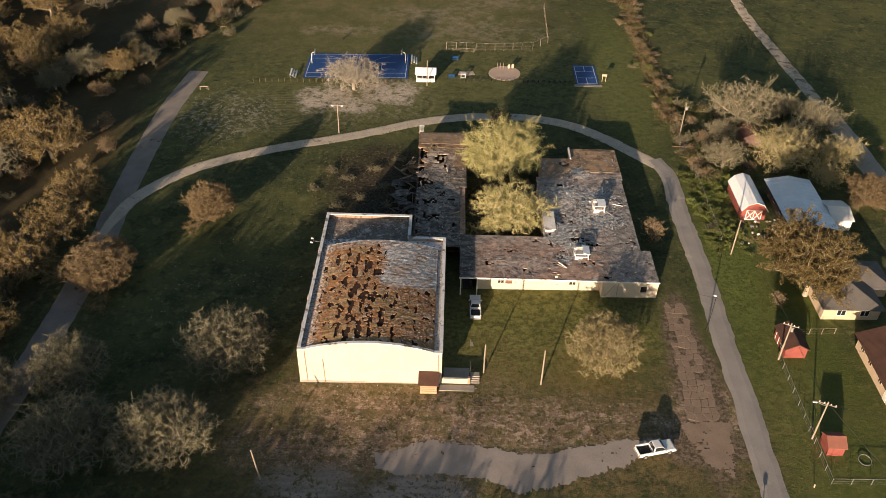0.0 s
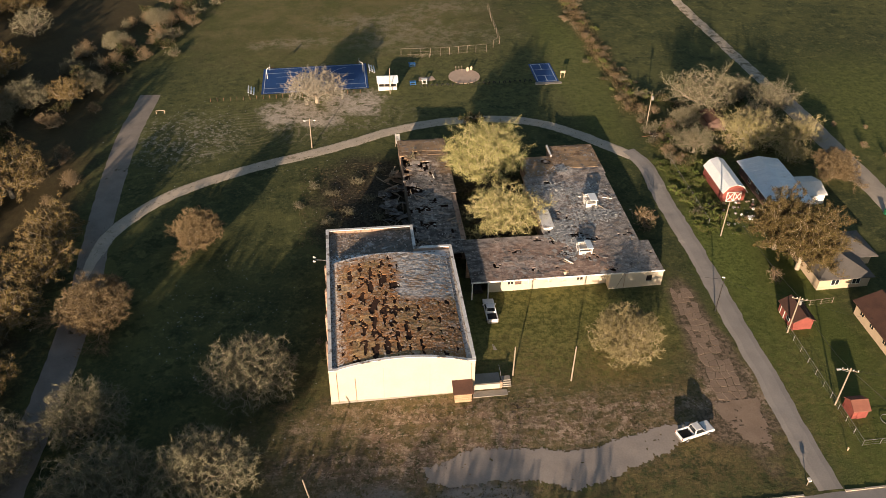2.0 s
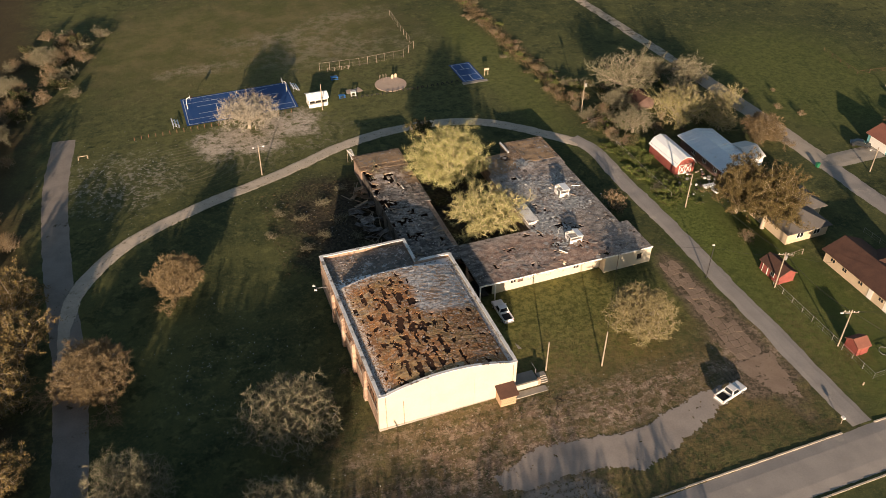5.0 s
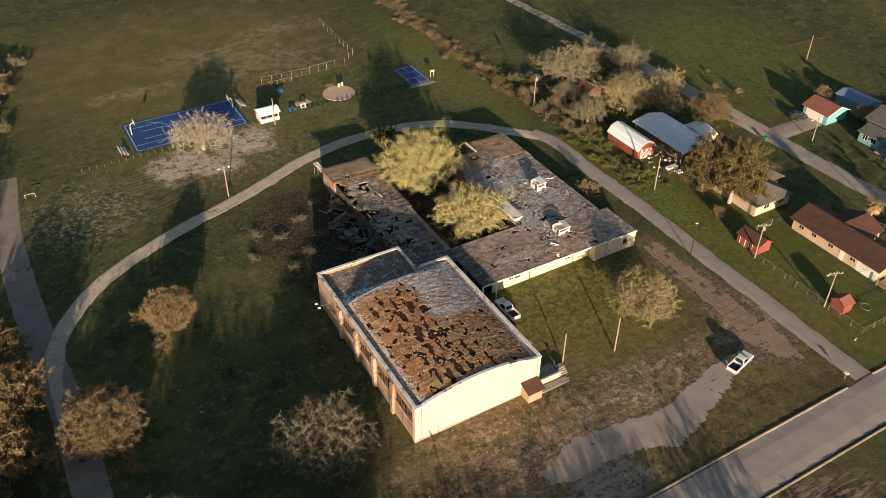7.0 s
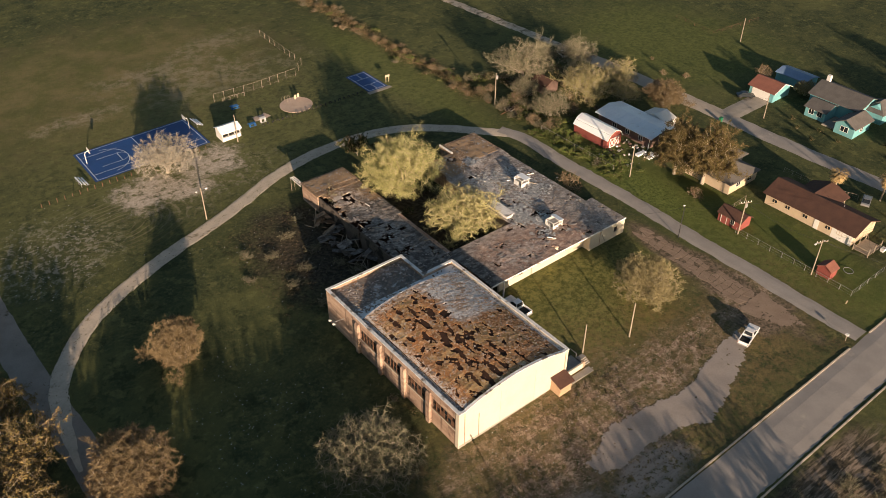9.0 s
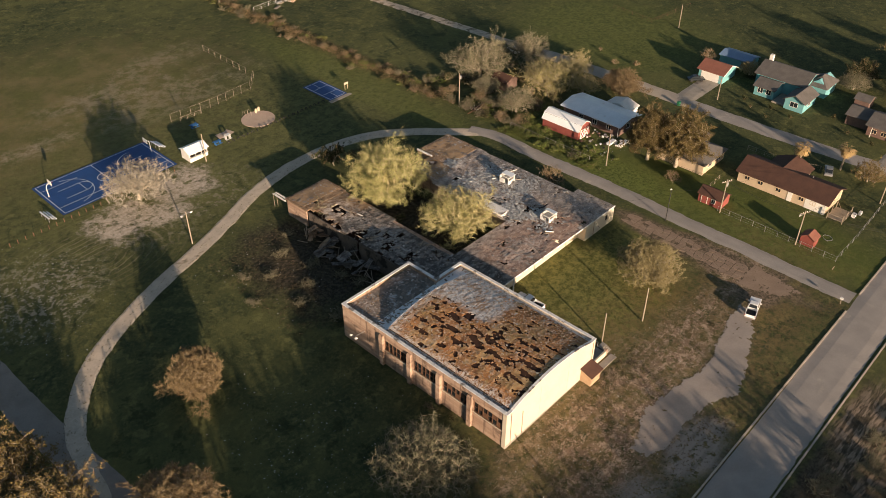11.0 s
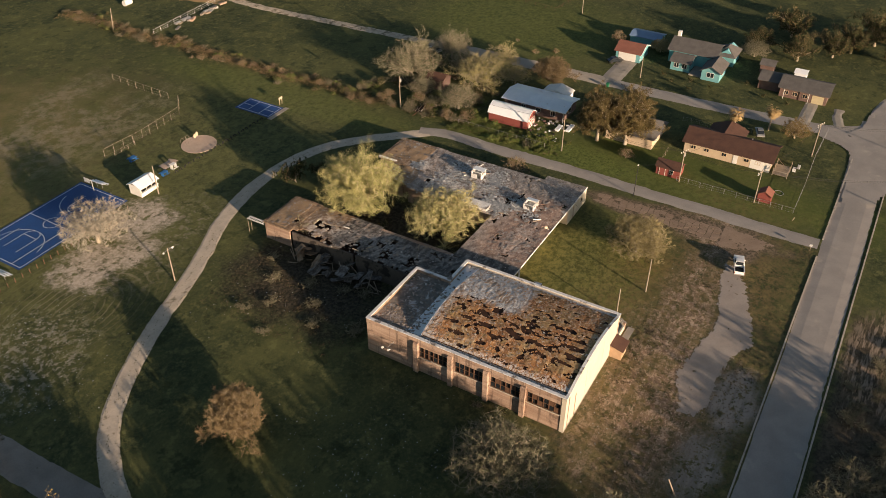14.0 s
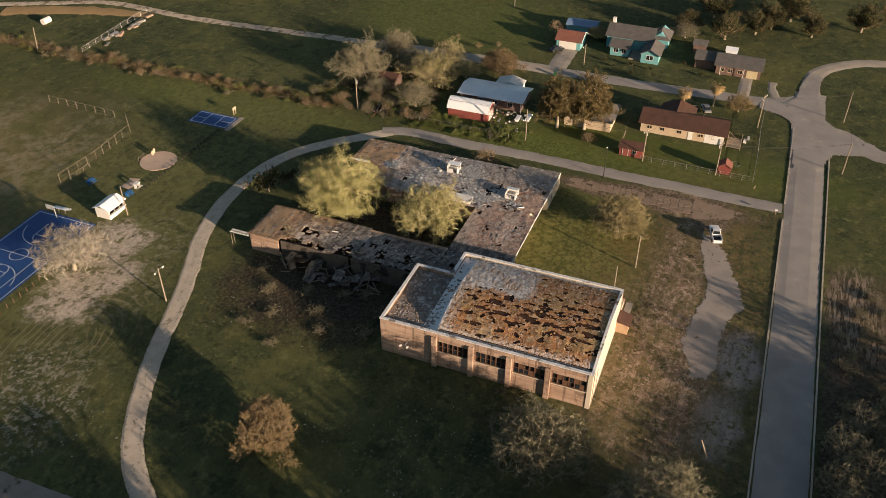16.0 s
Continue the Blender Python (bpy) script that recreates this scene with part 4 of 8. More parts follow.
def gym_roof():
    # flat decks: gutters beside the vault, lower roof to the north
    flat = Mesh()
    flat.box(GX0 + 0.35, GY0 + 0.35, 5.9, GX1 - 0.35, GY1 - 0.35, 6.1)
    part("lower_roof", flat, MAT["gutter"], gym, "grey littered flat roof round the vault")
    for xa, xb in ((GX0 + 0.45, -20.95), (-1.25, GX1 - 0.45)):
        part("gutter", Mesh().box(xa, GY0 + 0.45, 6.102, xb, 116.0, 6.52), MAT["gutter"], gym, "pale stained gutter beside the vault")
    part("pale_membrane", Mesh().box(GX0 + 0.4, 116.12, 6.1, GX1 - 0.4, GY1 - 0.37, 6.125), MAT["membrane"], gym, "pale membrane strip beyond the vault")
    part("annex_roof", Mesh().box(GX0 + 0.35, GY1 - 0.35, 5.9, GXN - 0.35, GY2 - 0.35, 6.1), MAT["tar"], gym, "dark littered flat roof of the annex")
    ya, yb = GY0 + 0.35, 116.0
    deck = Mesh()
    nx = 40
    prof = [(-20.8 + 19.4 * i / nx, arch(-20.8 + 19.4 * i / nx, -0.1)) for i in range(nx + 1)]
    deck.prism([(-20.8, 6.12)] + [(-1.4, 6.12)] + list(reversed(prof)), "y", ya, yb - 0.05)
    part("deck", deck, MAT["deck"], gym, "dark bare roof boards")
    part("gable", Mesh().prism([(-20.85, 6.1), (-1.35, 6.1)] + [(x, z + 0.12) for x, z in reversed(prof)], "y", yb - 0.05, yb + 0.1), MAT["tin"], gym, "pale arched end of the vault")
    # torn felt over the boards, with holes
    felt = Mesh()
    cx, cy = 120, 160
    # the felt has gone in ragged rows between the rafters, most of all west of the crown
    worn = np.zeros((cx, cy))
    for i in range(cx):
        for j in range(cy):
            x, y = -20.9 + 19.6 * (i + 0.5) / cx, ya + (yb - ya) * (j + 0.5) / cy
            core = math.exp(-((x + 13.6) / 4.6) ** 2) * (1.0 if y < 113 else 0.55)
            row = math.cos(2 * math.pi * (x + 13.1 + 0.25 * noise.noise((y * 0.3, x * 0.2, 9))) / 1.75)
            f = 0.7 * noise.noise((x * 0.95, y * 0.5, 2.0)) + 0.45 * noise.noise((x * 1.9, y * 1.25, 7.0)) + 0.2 * noise.noise((x * 4.5, y * 4.5, 3.0)) + 0.17 * row
            member = x > -10.2 + 0.9 * noise.noise((y * 0.6, 1, 1)) and y > 103.5 + 1.2 * noise.noise((x * 0.5, 2, 2))
            worn[i, j] = f + 0.36 * core - (0.42 if member else 0.0) - (0.25 if y > 114.6 or x < -20.2 else 0.0)
    holes = worn > np.quantile(worn, 0.8)
    def pt(i, j):
        x, y = -20.9 + 19.6 * i / cx, ya + (yb - ya) * j / cy
        return (x + 0.06 * noise.noise((i * 0.9, j * 0.9, 0)), y + 0.06 * noise.noise((i * 0.9, j * 0.9, 4)), arch(x, 0.03) + 0.05 * noise.noise((x * 0.7, y * 1.5, 3)) + 0.03 * noise.noise((x * 1.6, y * 4.0, 1)))
    idx = {}
    def vid(i, j):
        if (i, j) not in idx:
            idx[(i, j)] = len(felt.v)
            felt.v.append(pt(i, j))
        return idx[(i, j)]
    for i in range(cx):
        for j in range(cy):
            if not holes[i, j]:
                felt.f.append((vid(i, j), vid(i + 1, j), vid(i + 1, j + 1), vid(i, j + 1)))
    fo = part("roofing_felt", felt, MAT["felt"], gym, "torn curling brown roofing felt with grey remnants")
    so = fo.modifiers.new("thick", "SOLIDIFY")
    so.thickness, so.offset = 0.07, -1
    # loose curled flakes
    for nm, mat, count, pale in (("felt_flake_litter", MAT["flake"], 1500, False), ("felt_scrap_litter", MAT["flake_pale"], 400, True)):
        m = Mesh()
        r = random.Random(5 if pale else 3)
        while len(m.f) < count:
            x, y = r.uniform(-20.6, -1.6), r.uniform(ya + 0.2, yb - 0.3)
            if pale != (x > -11 + 2 * noise.noise((x, y * 0.4, 0)) and y > 103 + 2 * noise.noise((x * 0.4, y, 0))) and r.random() < 0.93:
                continue
            if holes[min(cx - 1, int((x + 20.9) / 19.6 * cx)), min(cy - 1, int((y - ya) / (yb - ya) * cy))] and r.random() < 0.9:
                continue
            flake(m, r, x, y, arch(x, 0.06), 0.07, 0.3, 0.28 if not pale else 0.1)
        tagged(part(nm, m, mat, gym, "curled loose flakes of roofing felt"), kind="stuff")
    m = Mesh()
    r = random.Random(11)
    for _ in range(1500):
        k = r.random()
        if k < 0.35:
            x, y = r.uniform(-21.7, -20.9), r.uniform(90.6, 125)
        elif k < 0.45:
            x, y = r.uniform(-1.3, -0.5), r.uniform(90.6, 118)
        elif k < 0.47:
            x, y = r.uniform(-21.7, -1), r.uniform(116.3, 118.7)
        elif k < 0.75:
            x, y = r.gauss(-19.5, 1.3), r.gauss(122.5, 1.6)
            if not (-21.7 < x < -7 and 116.3 < y < 125.4):
                continue
        else:
            x, y = r.uniform(-21.7, -7), r.uniform(117, 125.3)
        flake(m, r, x, y, 6.54 if k < 0.45 and y < 116 else 6.13, 0.06 if k < 0.45 else 0.1, 0.22 if k < 0.45 else 0.4, 0.35)
    rust = Mesh()
    for _ in range(260):
        x, y = r.gauss(-19.3, 1.4), r.gauss(122.6, 1.5)
        if -21.7 < x < -15 and 119.6 < y < 125.4:
            flake(rust, r, x, y, 6.14, 0.1, 0.38, 0.12)
    tagged(part("rust_litter", rust, MAT["flake"], gym, "rust-brown felt scraps heaped on the annex roof"), kind="stuff")
    tagged(part("roof_rubble", m, MAT["debris"], gym, "grey and rusty scraps on the flat roof"), kind="stuff")


def flake(m, r, x, y, z, lo, hi, tilt):
    a = r.uniform(0, 6.28)
    s, t = r.uniform(lo, hi), r.uniform(lo, hi) * 0.6
    ux, uy = math.cos(a), math.sin(a)
    ta, tb = r.uniform(-tilt, tilt), r.uniform(-tilt, tilt)
    pts = []
    for p, q in ((-1, -1), (1, -0.8), (0.9, 1), (-0.8, 0.9)):
        p, q = p * s * r.uniform(0.7, 1.1), q * t * r.uniform(0.7, 1.1)
        pts.append((x + ux * p - uy * q, y + uy * p + ux * q, z + abs(p * ta + q * tb)))
    m.poly(*pts)


def porch():
    p = thing("entrance_booth", (-2.0, 88.9, gz(-2, 89)), "small tan lattice-block booth with brown lean-to roof at the gym", "porch")
    b = gz(-2, 89) - 0.1
    x0, x1, y0, y1 = -3.3, -0.7, 87.9, 89.98
    fr = Mesh()
    # pierced block front: rows of uprights and rails with openings
    fr.box(x0, y0, b, x1, y0 + 0.15, b + 0.45)
    for k in range(4):
        z = b + 0.75 + 0.38 * k
        fr.box(x0, y0, z, x1, y0 + 0.15, z + 0.16)
    for row in range(4):
        for k in range(8):
            xx = x0 + 0.17 + (x1 - x0 - 0.3) * (k + (0.5 if row % 2 else 0.0)) / 7.5
            if xx < x1 - 0.1:
                fr.box(xx - 0.09, y0 + 0.002, b + 0.45 + 0.38 * row - 0.04, xx + 0.09, y0 + 0.148, b + 0.8 + 0.38 * row - 0.02)
    part("lattice_front", fr, MAT["block"], p, "tan pierced-block screen")
    part("side_wall", Mesh().box(x0, y0 + 0.15, b, x0 + 0.15, y1, b + 2.2), MAT["block"], p)
    part("side_wall", Mesh().box(x1 - 0.15, y0 + 0.15, b, x1, y1, b + 2.2), MAT["block"], p)
    part("roof", Mesh().prism([(y0 - 0.3, b + 2.05), (y1 - 0.02, b + 2.75), (y1 - 0.02, b + 2.9), (y0 - 0.3, b + 2.2)], "x", x0 - 0.3, x1 + 0.3), MAT["shingle_brown"], p, "brown shingled lean-to roof")


def ramp():
    b = gz(3, 90)
    r = thing("entrance_ramp", (2.5, 90.2, b), "low cream wall with concrete steps beside the gym", "ramp")
    part("low_wall", Mesh().box(0.05, 90.05, b - 0.3, 4.1, 90.35, b + 1.05), MAT["plaster"], r, "cream low wall")
    part("post", Mesh().box(4.1, 90.0, b - 0.3, 4.5, 90.4, b + 1.35), MAT["brick"], r, "brown post")
    for k in range(4):
        part("step", Mesh().box(4.55, 90.2 + 0.3 * k, b - 0.2, 6.0, 92.0, b + 0.17 * (k + 1)), MAT["concrete"], r)
    part("landing", Mesh().box(0.3, 90.4, b - 0.3, 4.4, 93, b + 0.5), MAT["concrete"], r)
    part("railing", Mesh().tube((4.5, 92, b + 0.6), (4.5, 92, b + 1.6), 0.04).tube((4.5, 92, b + 1.6), (4.5, 93.5, b + 1.6), 0.04), MAT["steel"], r, "steel rail")
    sl = Mesh().box(-0.3, 88.5, b - 0.2, 5.2, 89.7, b + 0.06)
    single("concrete_apron", sl, MAT["concrete"], "stained concrete apron before the steps", "pavement", kind="structure")
    single("east_walk", Mesh().box(4.6, 98.5, b - 0.2, 6.2, 104.2, b + 0.05), MAT["concrete"], "mossy concrete walk beside the gym", "pavement", kind="structure")


south_front()
west_side()
other_sides()
gym_roof()
porch()
ramp()

# ---------------------------------------------------------------- the school
SR = 4.35           # roof level
SB = -0.4


def sag(x, y):
    return 0.09 * noise.noise((x * 0.25, y * 0.25, 11)) + 0.05 * noise.noise((x * 0.9, y * 0.9, 4))


HOLES = [(24.6, 122.9, 1.6, 0.8), (21.2, 117.8, 1.2, 0.7), (26.4, 121.7, 2.0, 0.45), (24.6, 149.6, 1.2, 1.0), (28.2, 112.3, 1.1, 0.5), (-1.2, 152.0, 1.0, 0.7), (-4.4, 141, 1.4, 2.2), (0.8, 135.5, 1.2, 0.7), (-2.5, 129.5, 1.6, 0.8), (21.6, 128.4, 0.8, 0.5), (23.0, 141.5, 0.8, 0.6)]


def gone(x, y):
    """True where the roof has fallen in."""
    w = 0.7 * noise.noise((x * 0.8, y * 0.8, 40)) + 0.4 * noise.noise((x * 2.2, y * 2.2, 41))
    return any(((x - a) / p) ** 2 + ((y - b) / q) ** 2 + w < 1 for a, b, p, q in HOLES)


def roof_sheet(x0, y0, x1, y1, z, step=0.8, hole=0.58, seed=0.0, torn_west=0.0):
    m = Mesh()
    nx, ny = max(2, int((x1 - x0) / step)), max(2, int((y1 - y0) / step))
    for j in range(ny + 1):
        for i in range(nx + 1):
            x, y = x0 + (x1 - x0) * i / nx, y0 + (y1 - y0) * j / ny
            m.v.append((x, y, z + sag(x, y)))
    for j in range(ny):
        for i in range(nx):
            x, y = x0 + (x1 - x0) * (i + 0.5) / nx, y0 + (y1 - y0) * (j + 0.5) / ny
            edge = min(i, j, nx - 1 - i, ny - 1 - j) < 1
            if torn_west and x - x0 < torn_west * (0.55 + 0.9 * noise.noise((y * 0.28, 3, 8)) + 0.5 * noise.noise((y * 1.1, x, 8))):
                continue
            if edge or noise.noise((x * 0.33 + seed, y * 0.33, 3)) + 0.5 * noise.noise((x * 1.1, y * 1.1, seed)) < hole and not gone(x, y):
                k = j * (nx + 1) + i
                m.f.append((k, k + 1, k + nx + 2, k + nx + 1))
    return m


school = thing("school", (18, 130, gz(18, 130)), "burnt-out single-storey school with wrecked flat roofs round a courtyard", "building")


def solid(ob, t=0.22):
    s = ob.modifiers.new("thick", "SOLIDIFY")
    s.thickness, s.offset = t, -1
    return ob


def school_block(name, x0, y0, x1, y1, sides, mat, z=SR, hole=0.58, seed=0.0, roofmat="wreck", torn_west=0.0):
    """A flat-roofed block; sides names its outer walls."""
    o = 0.25
    for s in sides:
        b = {"s": (x0, y0, x1, y0 + 0.3), "n": (x0, y1 - 0.3, x1, y1), "w": (x0, y0 + 0.3, x0 + 0.3, y1 - 0.3), "e": (x1 - 0.3, y0 + 0.3, x1, y1 - 0.3)}[s]
        part("wall", Mesh().box(b[0], b[1], SB, b[2], b[3], z - 0.25), mat, school)
    solid(part(name, roof_sheet(x0 - (o if "w" in sides else 0), y0 - (o if "s" in sides else 0), x1 + (o if "e" in sides else 0), y1 + (o if "n" in sides else 0), z, 0.5, hole, seed, torn_west), MAT[roofmat], school, "wrecked flat roof of grey and brown felt"))
    # flat dark sheet below the holes stands in for the unlit interior
    part("ceiling_void", Mesh().box(x0 + 0.32, y0 + (2.6 if y0 < 112 else 0.32), z - 1.5, x1 - 0.32, y1 - 0.32, z - 1.4), MAT["deck"], school, "dark flat sheet standing in for the unlit rooms below")


def south_wall():
    """The long lit wall with its strip windows and the proud eastern part."""
    zt = SR - 0.25
    wins = [(9.6, 10.6), (10.9, 12.1), (12.7, 14.0), (16.5, 17.6), (19.2, 20.3), (22.3, 23.4)]
    y0, y1 = 113.0, 113.3
    edges = [6.0] + [e for w in wins for e in w] + [27.8]
    m = Mesh().panel(edges, [SB, 1.65, 2.4, zt], lambda u, v: 1.65 < v < 2.4 and any(a < u < b for a, b in wins), y0, y1, "y")
    part("wall", m, MAT["plaster"], school, "cream front wall with strip windows")
    for a, b in wins:
        w = part("window", Mesh().box(a, y1 - 0.1, 1.65, b, y1 - 0.06, 2.4), MAT["plaster"] if 12 < a < 20 else MAT["redbrick"] if a == 10.9 else MAT["black"], school, "boarded window" if 10.7 < a < 20 else "dark broken window")
        part("window_frame", Mesh().box(a, y0 + 0.05, 1.65, b, y0 + 0.11, 1.71).box(a, y0 + 0.05, 2.34, b, y0 + 0.11, 2.4).box((a + b) / 2 - 0.04, y0 + 0.05, 1.71, (a + b) / 2 + 0.04, y0 + 0.11, 2.34), MAT["redbrick"] if a == 10.9 else MAT["white"], w)
    m = Mesh().panel([27.8, 34.6, 35.7, 37.6], [SB, 1.9, 3.3, zt], lambda u, v: 34.6 < u < 35.7 and 1.9 < v < 3.3, 111.2, 111.5, "y")
    part("wall", m, MAT["plaster"], school, "cream projecting end of the front wall")
    part("window", Mesh().box(34.6, 111.4, 1.9, 35.7, 111.44, 3.3), MAT["black"], school, "dark broken window")
    part("wall", Mesh().box(37.3, 111.5, SB, 37.6, 120, zt), MAT["plaster"], school)
    part("wall", Mesh().box(27.8, 111.5, SB, 28.1, 113.3, zt), MAT["plaster"], school)
    part("fascia", Mesh().box(2.6, 111.1, SR - 0.28, 37.75, 111.18, SR + 0.02), MAT["coping"], school, "dented pale roof edge")
    part("downpipe", Mesh().tube((30.5, 111.1, SB + 0.5), (30.5, 111.1, zt), 0.05, 0.05, 6, True), MAT["brick"], school)


school_block("roof", 2.7, 111.2, 37.6, 120.2, "", MAT["plaster"], SR, 0.5, 1.0)
south_wall()
school_block("roof", 18.6, 120.2, 35.6, 144, "we", MAT["brick"], SR, 0.5, 4.0)
school_block("roof", 26.2, 144, 35.9, 155.6, "wen", MAT["brick"], SR, 0.9, 8.0)
school_block("roof", 19.6, 144, 26.2, 151.6, "wn", MAT["brick"], SR - 0.1, 0.75, 9.0, "tan_felt")
school_block("roof", 2.7, 120.2, 18.6, 123.4, "n", MAT["brick"], SR, 0.62, 5.0)
school_block("roof", -6.2, 120.2, 2.7, 140, "w", MAT["dark_wall"], SR - 0.15, 0.38, 6.0, torn_west=1.4)
school_block("roof", -6.2, 140, 3.7, 155, "we", MAT["dark_wall"], SR - 0.15, 0.32, 12.0, torn_west=2.6)
school_block("roof", -6.2, 155, 3.9, 161.5, "wen", MAT["brick"], SR - 0.1, 0.6, 7.0)
part("wall", Mesh().box(2.7, 123.4, SB, 3.7, 140, SR - 0.4), MAT["brick"], school, "stained courtyard wall")
part("wall", Mesh().box(37.0, 119.9, SB, 37.6, 120.2, SR - 0.25).box(35.3, 119.9, SB, 37.0, 120.2, SR - 0.25), MAT["brick"], school)
for x in (2.9, 5.8):
    part("carport_post", Mesh().box(x - 0.1, 111.3, SB, x + 0.1, 111.5, SR - 0.25), MAT["white"], school, "thin white post")
part("back_wall", Mesh().box(2.7, 117.5, SB, 6.3, 117.8, SR - 0.3), MAT["brick"], school)
part("parapet", Mesh().box(26.0, 151.4, SR, 26.3, 155.9, SR + 0.35), MAT["coping"], school, "pale low parapet")
# brown remnant felt over the two north ends
solid(part("felt_patch", roof_sheet(28.3, 146.5, 35.2, 155.2, SR + 0.06, 0.6, 0.75, 15), MAT["tan_felt"], school, "brown felt left on the north end"), 0.05)
solid(part("felt_patch", roof_sheet(-5.9, 156.5, 3.6, 161.2, SR - 0.02, 0.6, 0.8, 16), MAT["tan_felt"], school, "brown felt left on the wing's end"), 0.05)


def roof_unit(name, x0, y0, x1, y1, h, label, tilt=0.0):
    u = thing(name, ((x0 + x1) / 2, (y0 + y1) / 2, SR + 0.05), label, "roof housing")
    z = SR - 0.1
    for x in (x0, x1 - 0.14):
        for y in (y0, y1 - 0.14):
            part("post", Mesh().box(x, y, z, x + 0.14, y + 0.14, z + h), MAT["white"], u)
    part("rail", Mesh().box(x0 + 0.14, y0, z + h * 0.45, x1 - 0.14, y0 + 0.1, z + h * 0.62), MAT["white"], u)
    part("panel", Mesh().box(x0 + 0.14, y1 - 0.1, z, x1 - 0.14, y1, z + h * 0.9), MAT["white"], u)
    part("panel", Mesh().box(x0, y0 + (y1 - y0) * 0.45, z, x0 + 0.1, y1 - 0.14, z + h * 0.7), MAT["coping"], u)
    part("panel", Mesh().box(x0 + 0.14, y0, z, x0 + (x1 - x0) * 0.55, y0 + 0.08, z + h * 0.44), MAT["coping"], u, "dented grey side sheet")
    part("panel", Mesh().box(x1 - 0.1, y0 + 0.14, z, x1, y1 - 0.14, z + h * 0.8), MAT["white"], u)
    for xa, ya, xb, yb in ((x0, y0, x1, y0 + 0.12), (x0, y1 - 0.12, x1, y1), (x0, y0 + 0.12, x0 + 0.12, y1 - 0.12), (x1 - 0.12, y0 + 0.12, x1, y1 - 0.12)):
        part("top_rail", Mesh().box(xa, ya, z + h, xb, yb, z + h + 0.12), MAT["white"], u)
    xm = x0 + (x1 - x0) * (0.55 if tilt else 0.35)
    part("lid", Mesh().prism([(xm, z + h + 0.14 + tilt), (x1 + 0.15, z + h + 0.125), (x1 + 0.15, z + h + 0.19), (xm, z + h + 0.2 + tilt)], "y", y0 - 0.15, y1 + 0.1), MAT["tin"], u, "bent remnant of a pale sheet-metal lid")
    part("core", Mesh().box(x0 + 0.4, y0 + 0.5, z, x1 - 0.4, y1 - 0.4, z + h * 0.7), MAT["steel"], u, "grey machinery")


roof_unit("roof_housing", 28.6, 131.6, 30.7, 134.0, 1.7, "white framed open housing on the school roof")
roof_unit("roof_housing", 23.4, 117.0, 25.9, 119.2, 1.3, "white boxed housing on the school roof", 0.25)


def clerestory():
    c = thing("clerestory", (19.6, 128, SR), "narrow raised clerestory with pale smashed glazing", "roof housing")
    part("wall", Mesh().box(18.7, 125.2, SR - 0.2, 20.4, 130.8, SR + 0.55), MAT["white"], c, "pale boarded sides")
    part("roof", Mesh().prism([(18.5, SR + 0.56), (20.7, SR + 0.7), (20.7, SR + 0.78), (18.5, SR + 0.64)], "y", 125, 131), MAT["coping"], c, "pale stained sheet top")


clerestory()


def canopy():
    c = thing("walkway_canopy", (-5.9, 163.9, gz(-5.9, 163.9)), "long white slatted canopy frame at the wing's end", "canopy")
    z = 3.4
    part("beam", Mesh().box(-6.5, 161.6, z, -6.38, 166.0, z + 0.14), MAT["white"], c)
    part("beam", Mesh().box(-5.72, 161.6, z, -5.6, 166.0, z + 0.14), MAT["white"], c)
    for k in range(8):
        y = 161.9 + 0.52 * k
        part("slat", Mesh().box(-6.6, y, z + 0.15, -5.5, y + 0.2, z + 0.2), MAT["white"], c)
    for y in (165.8,):
        for x in (-6.44, -5.66):
            part("post", Mesh().tube((x, y, gz(x, y) - 0.2), (x, y, z + 0.02), 0.04, 0.04, 6), MAT["pole"], c)


canopy()


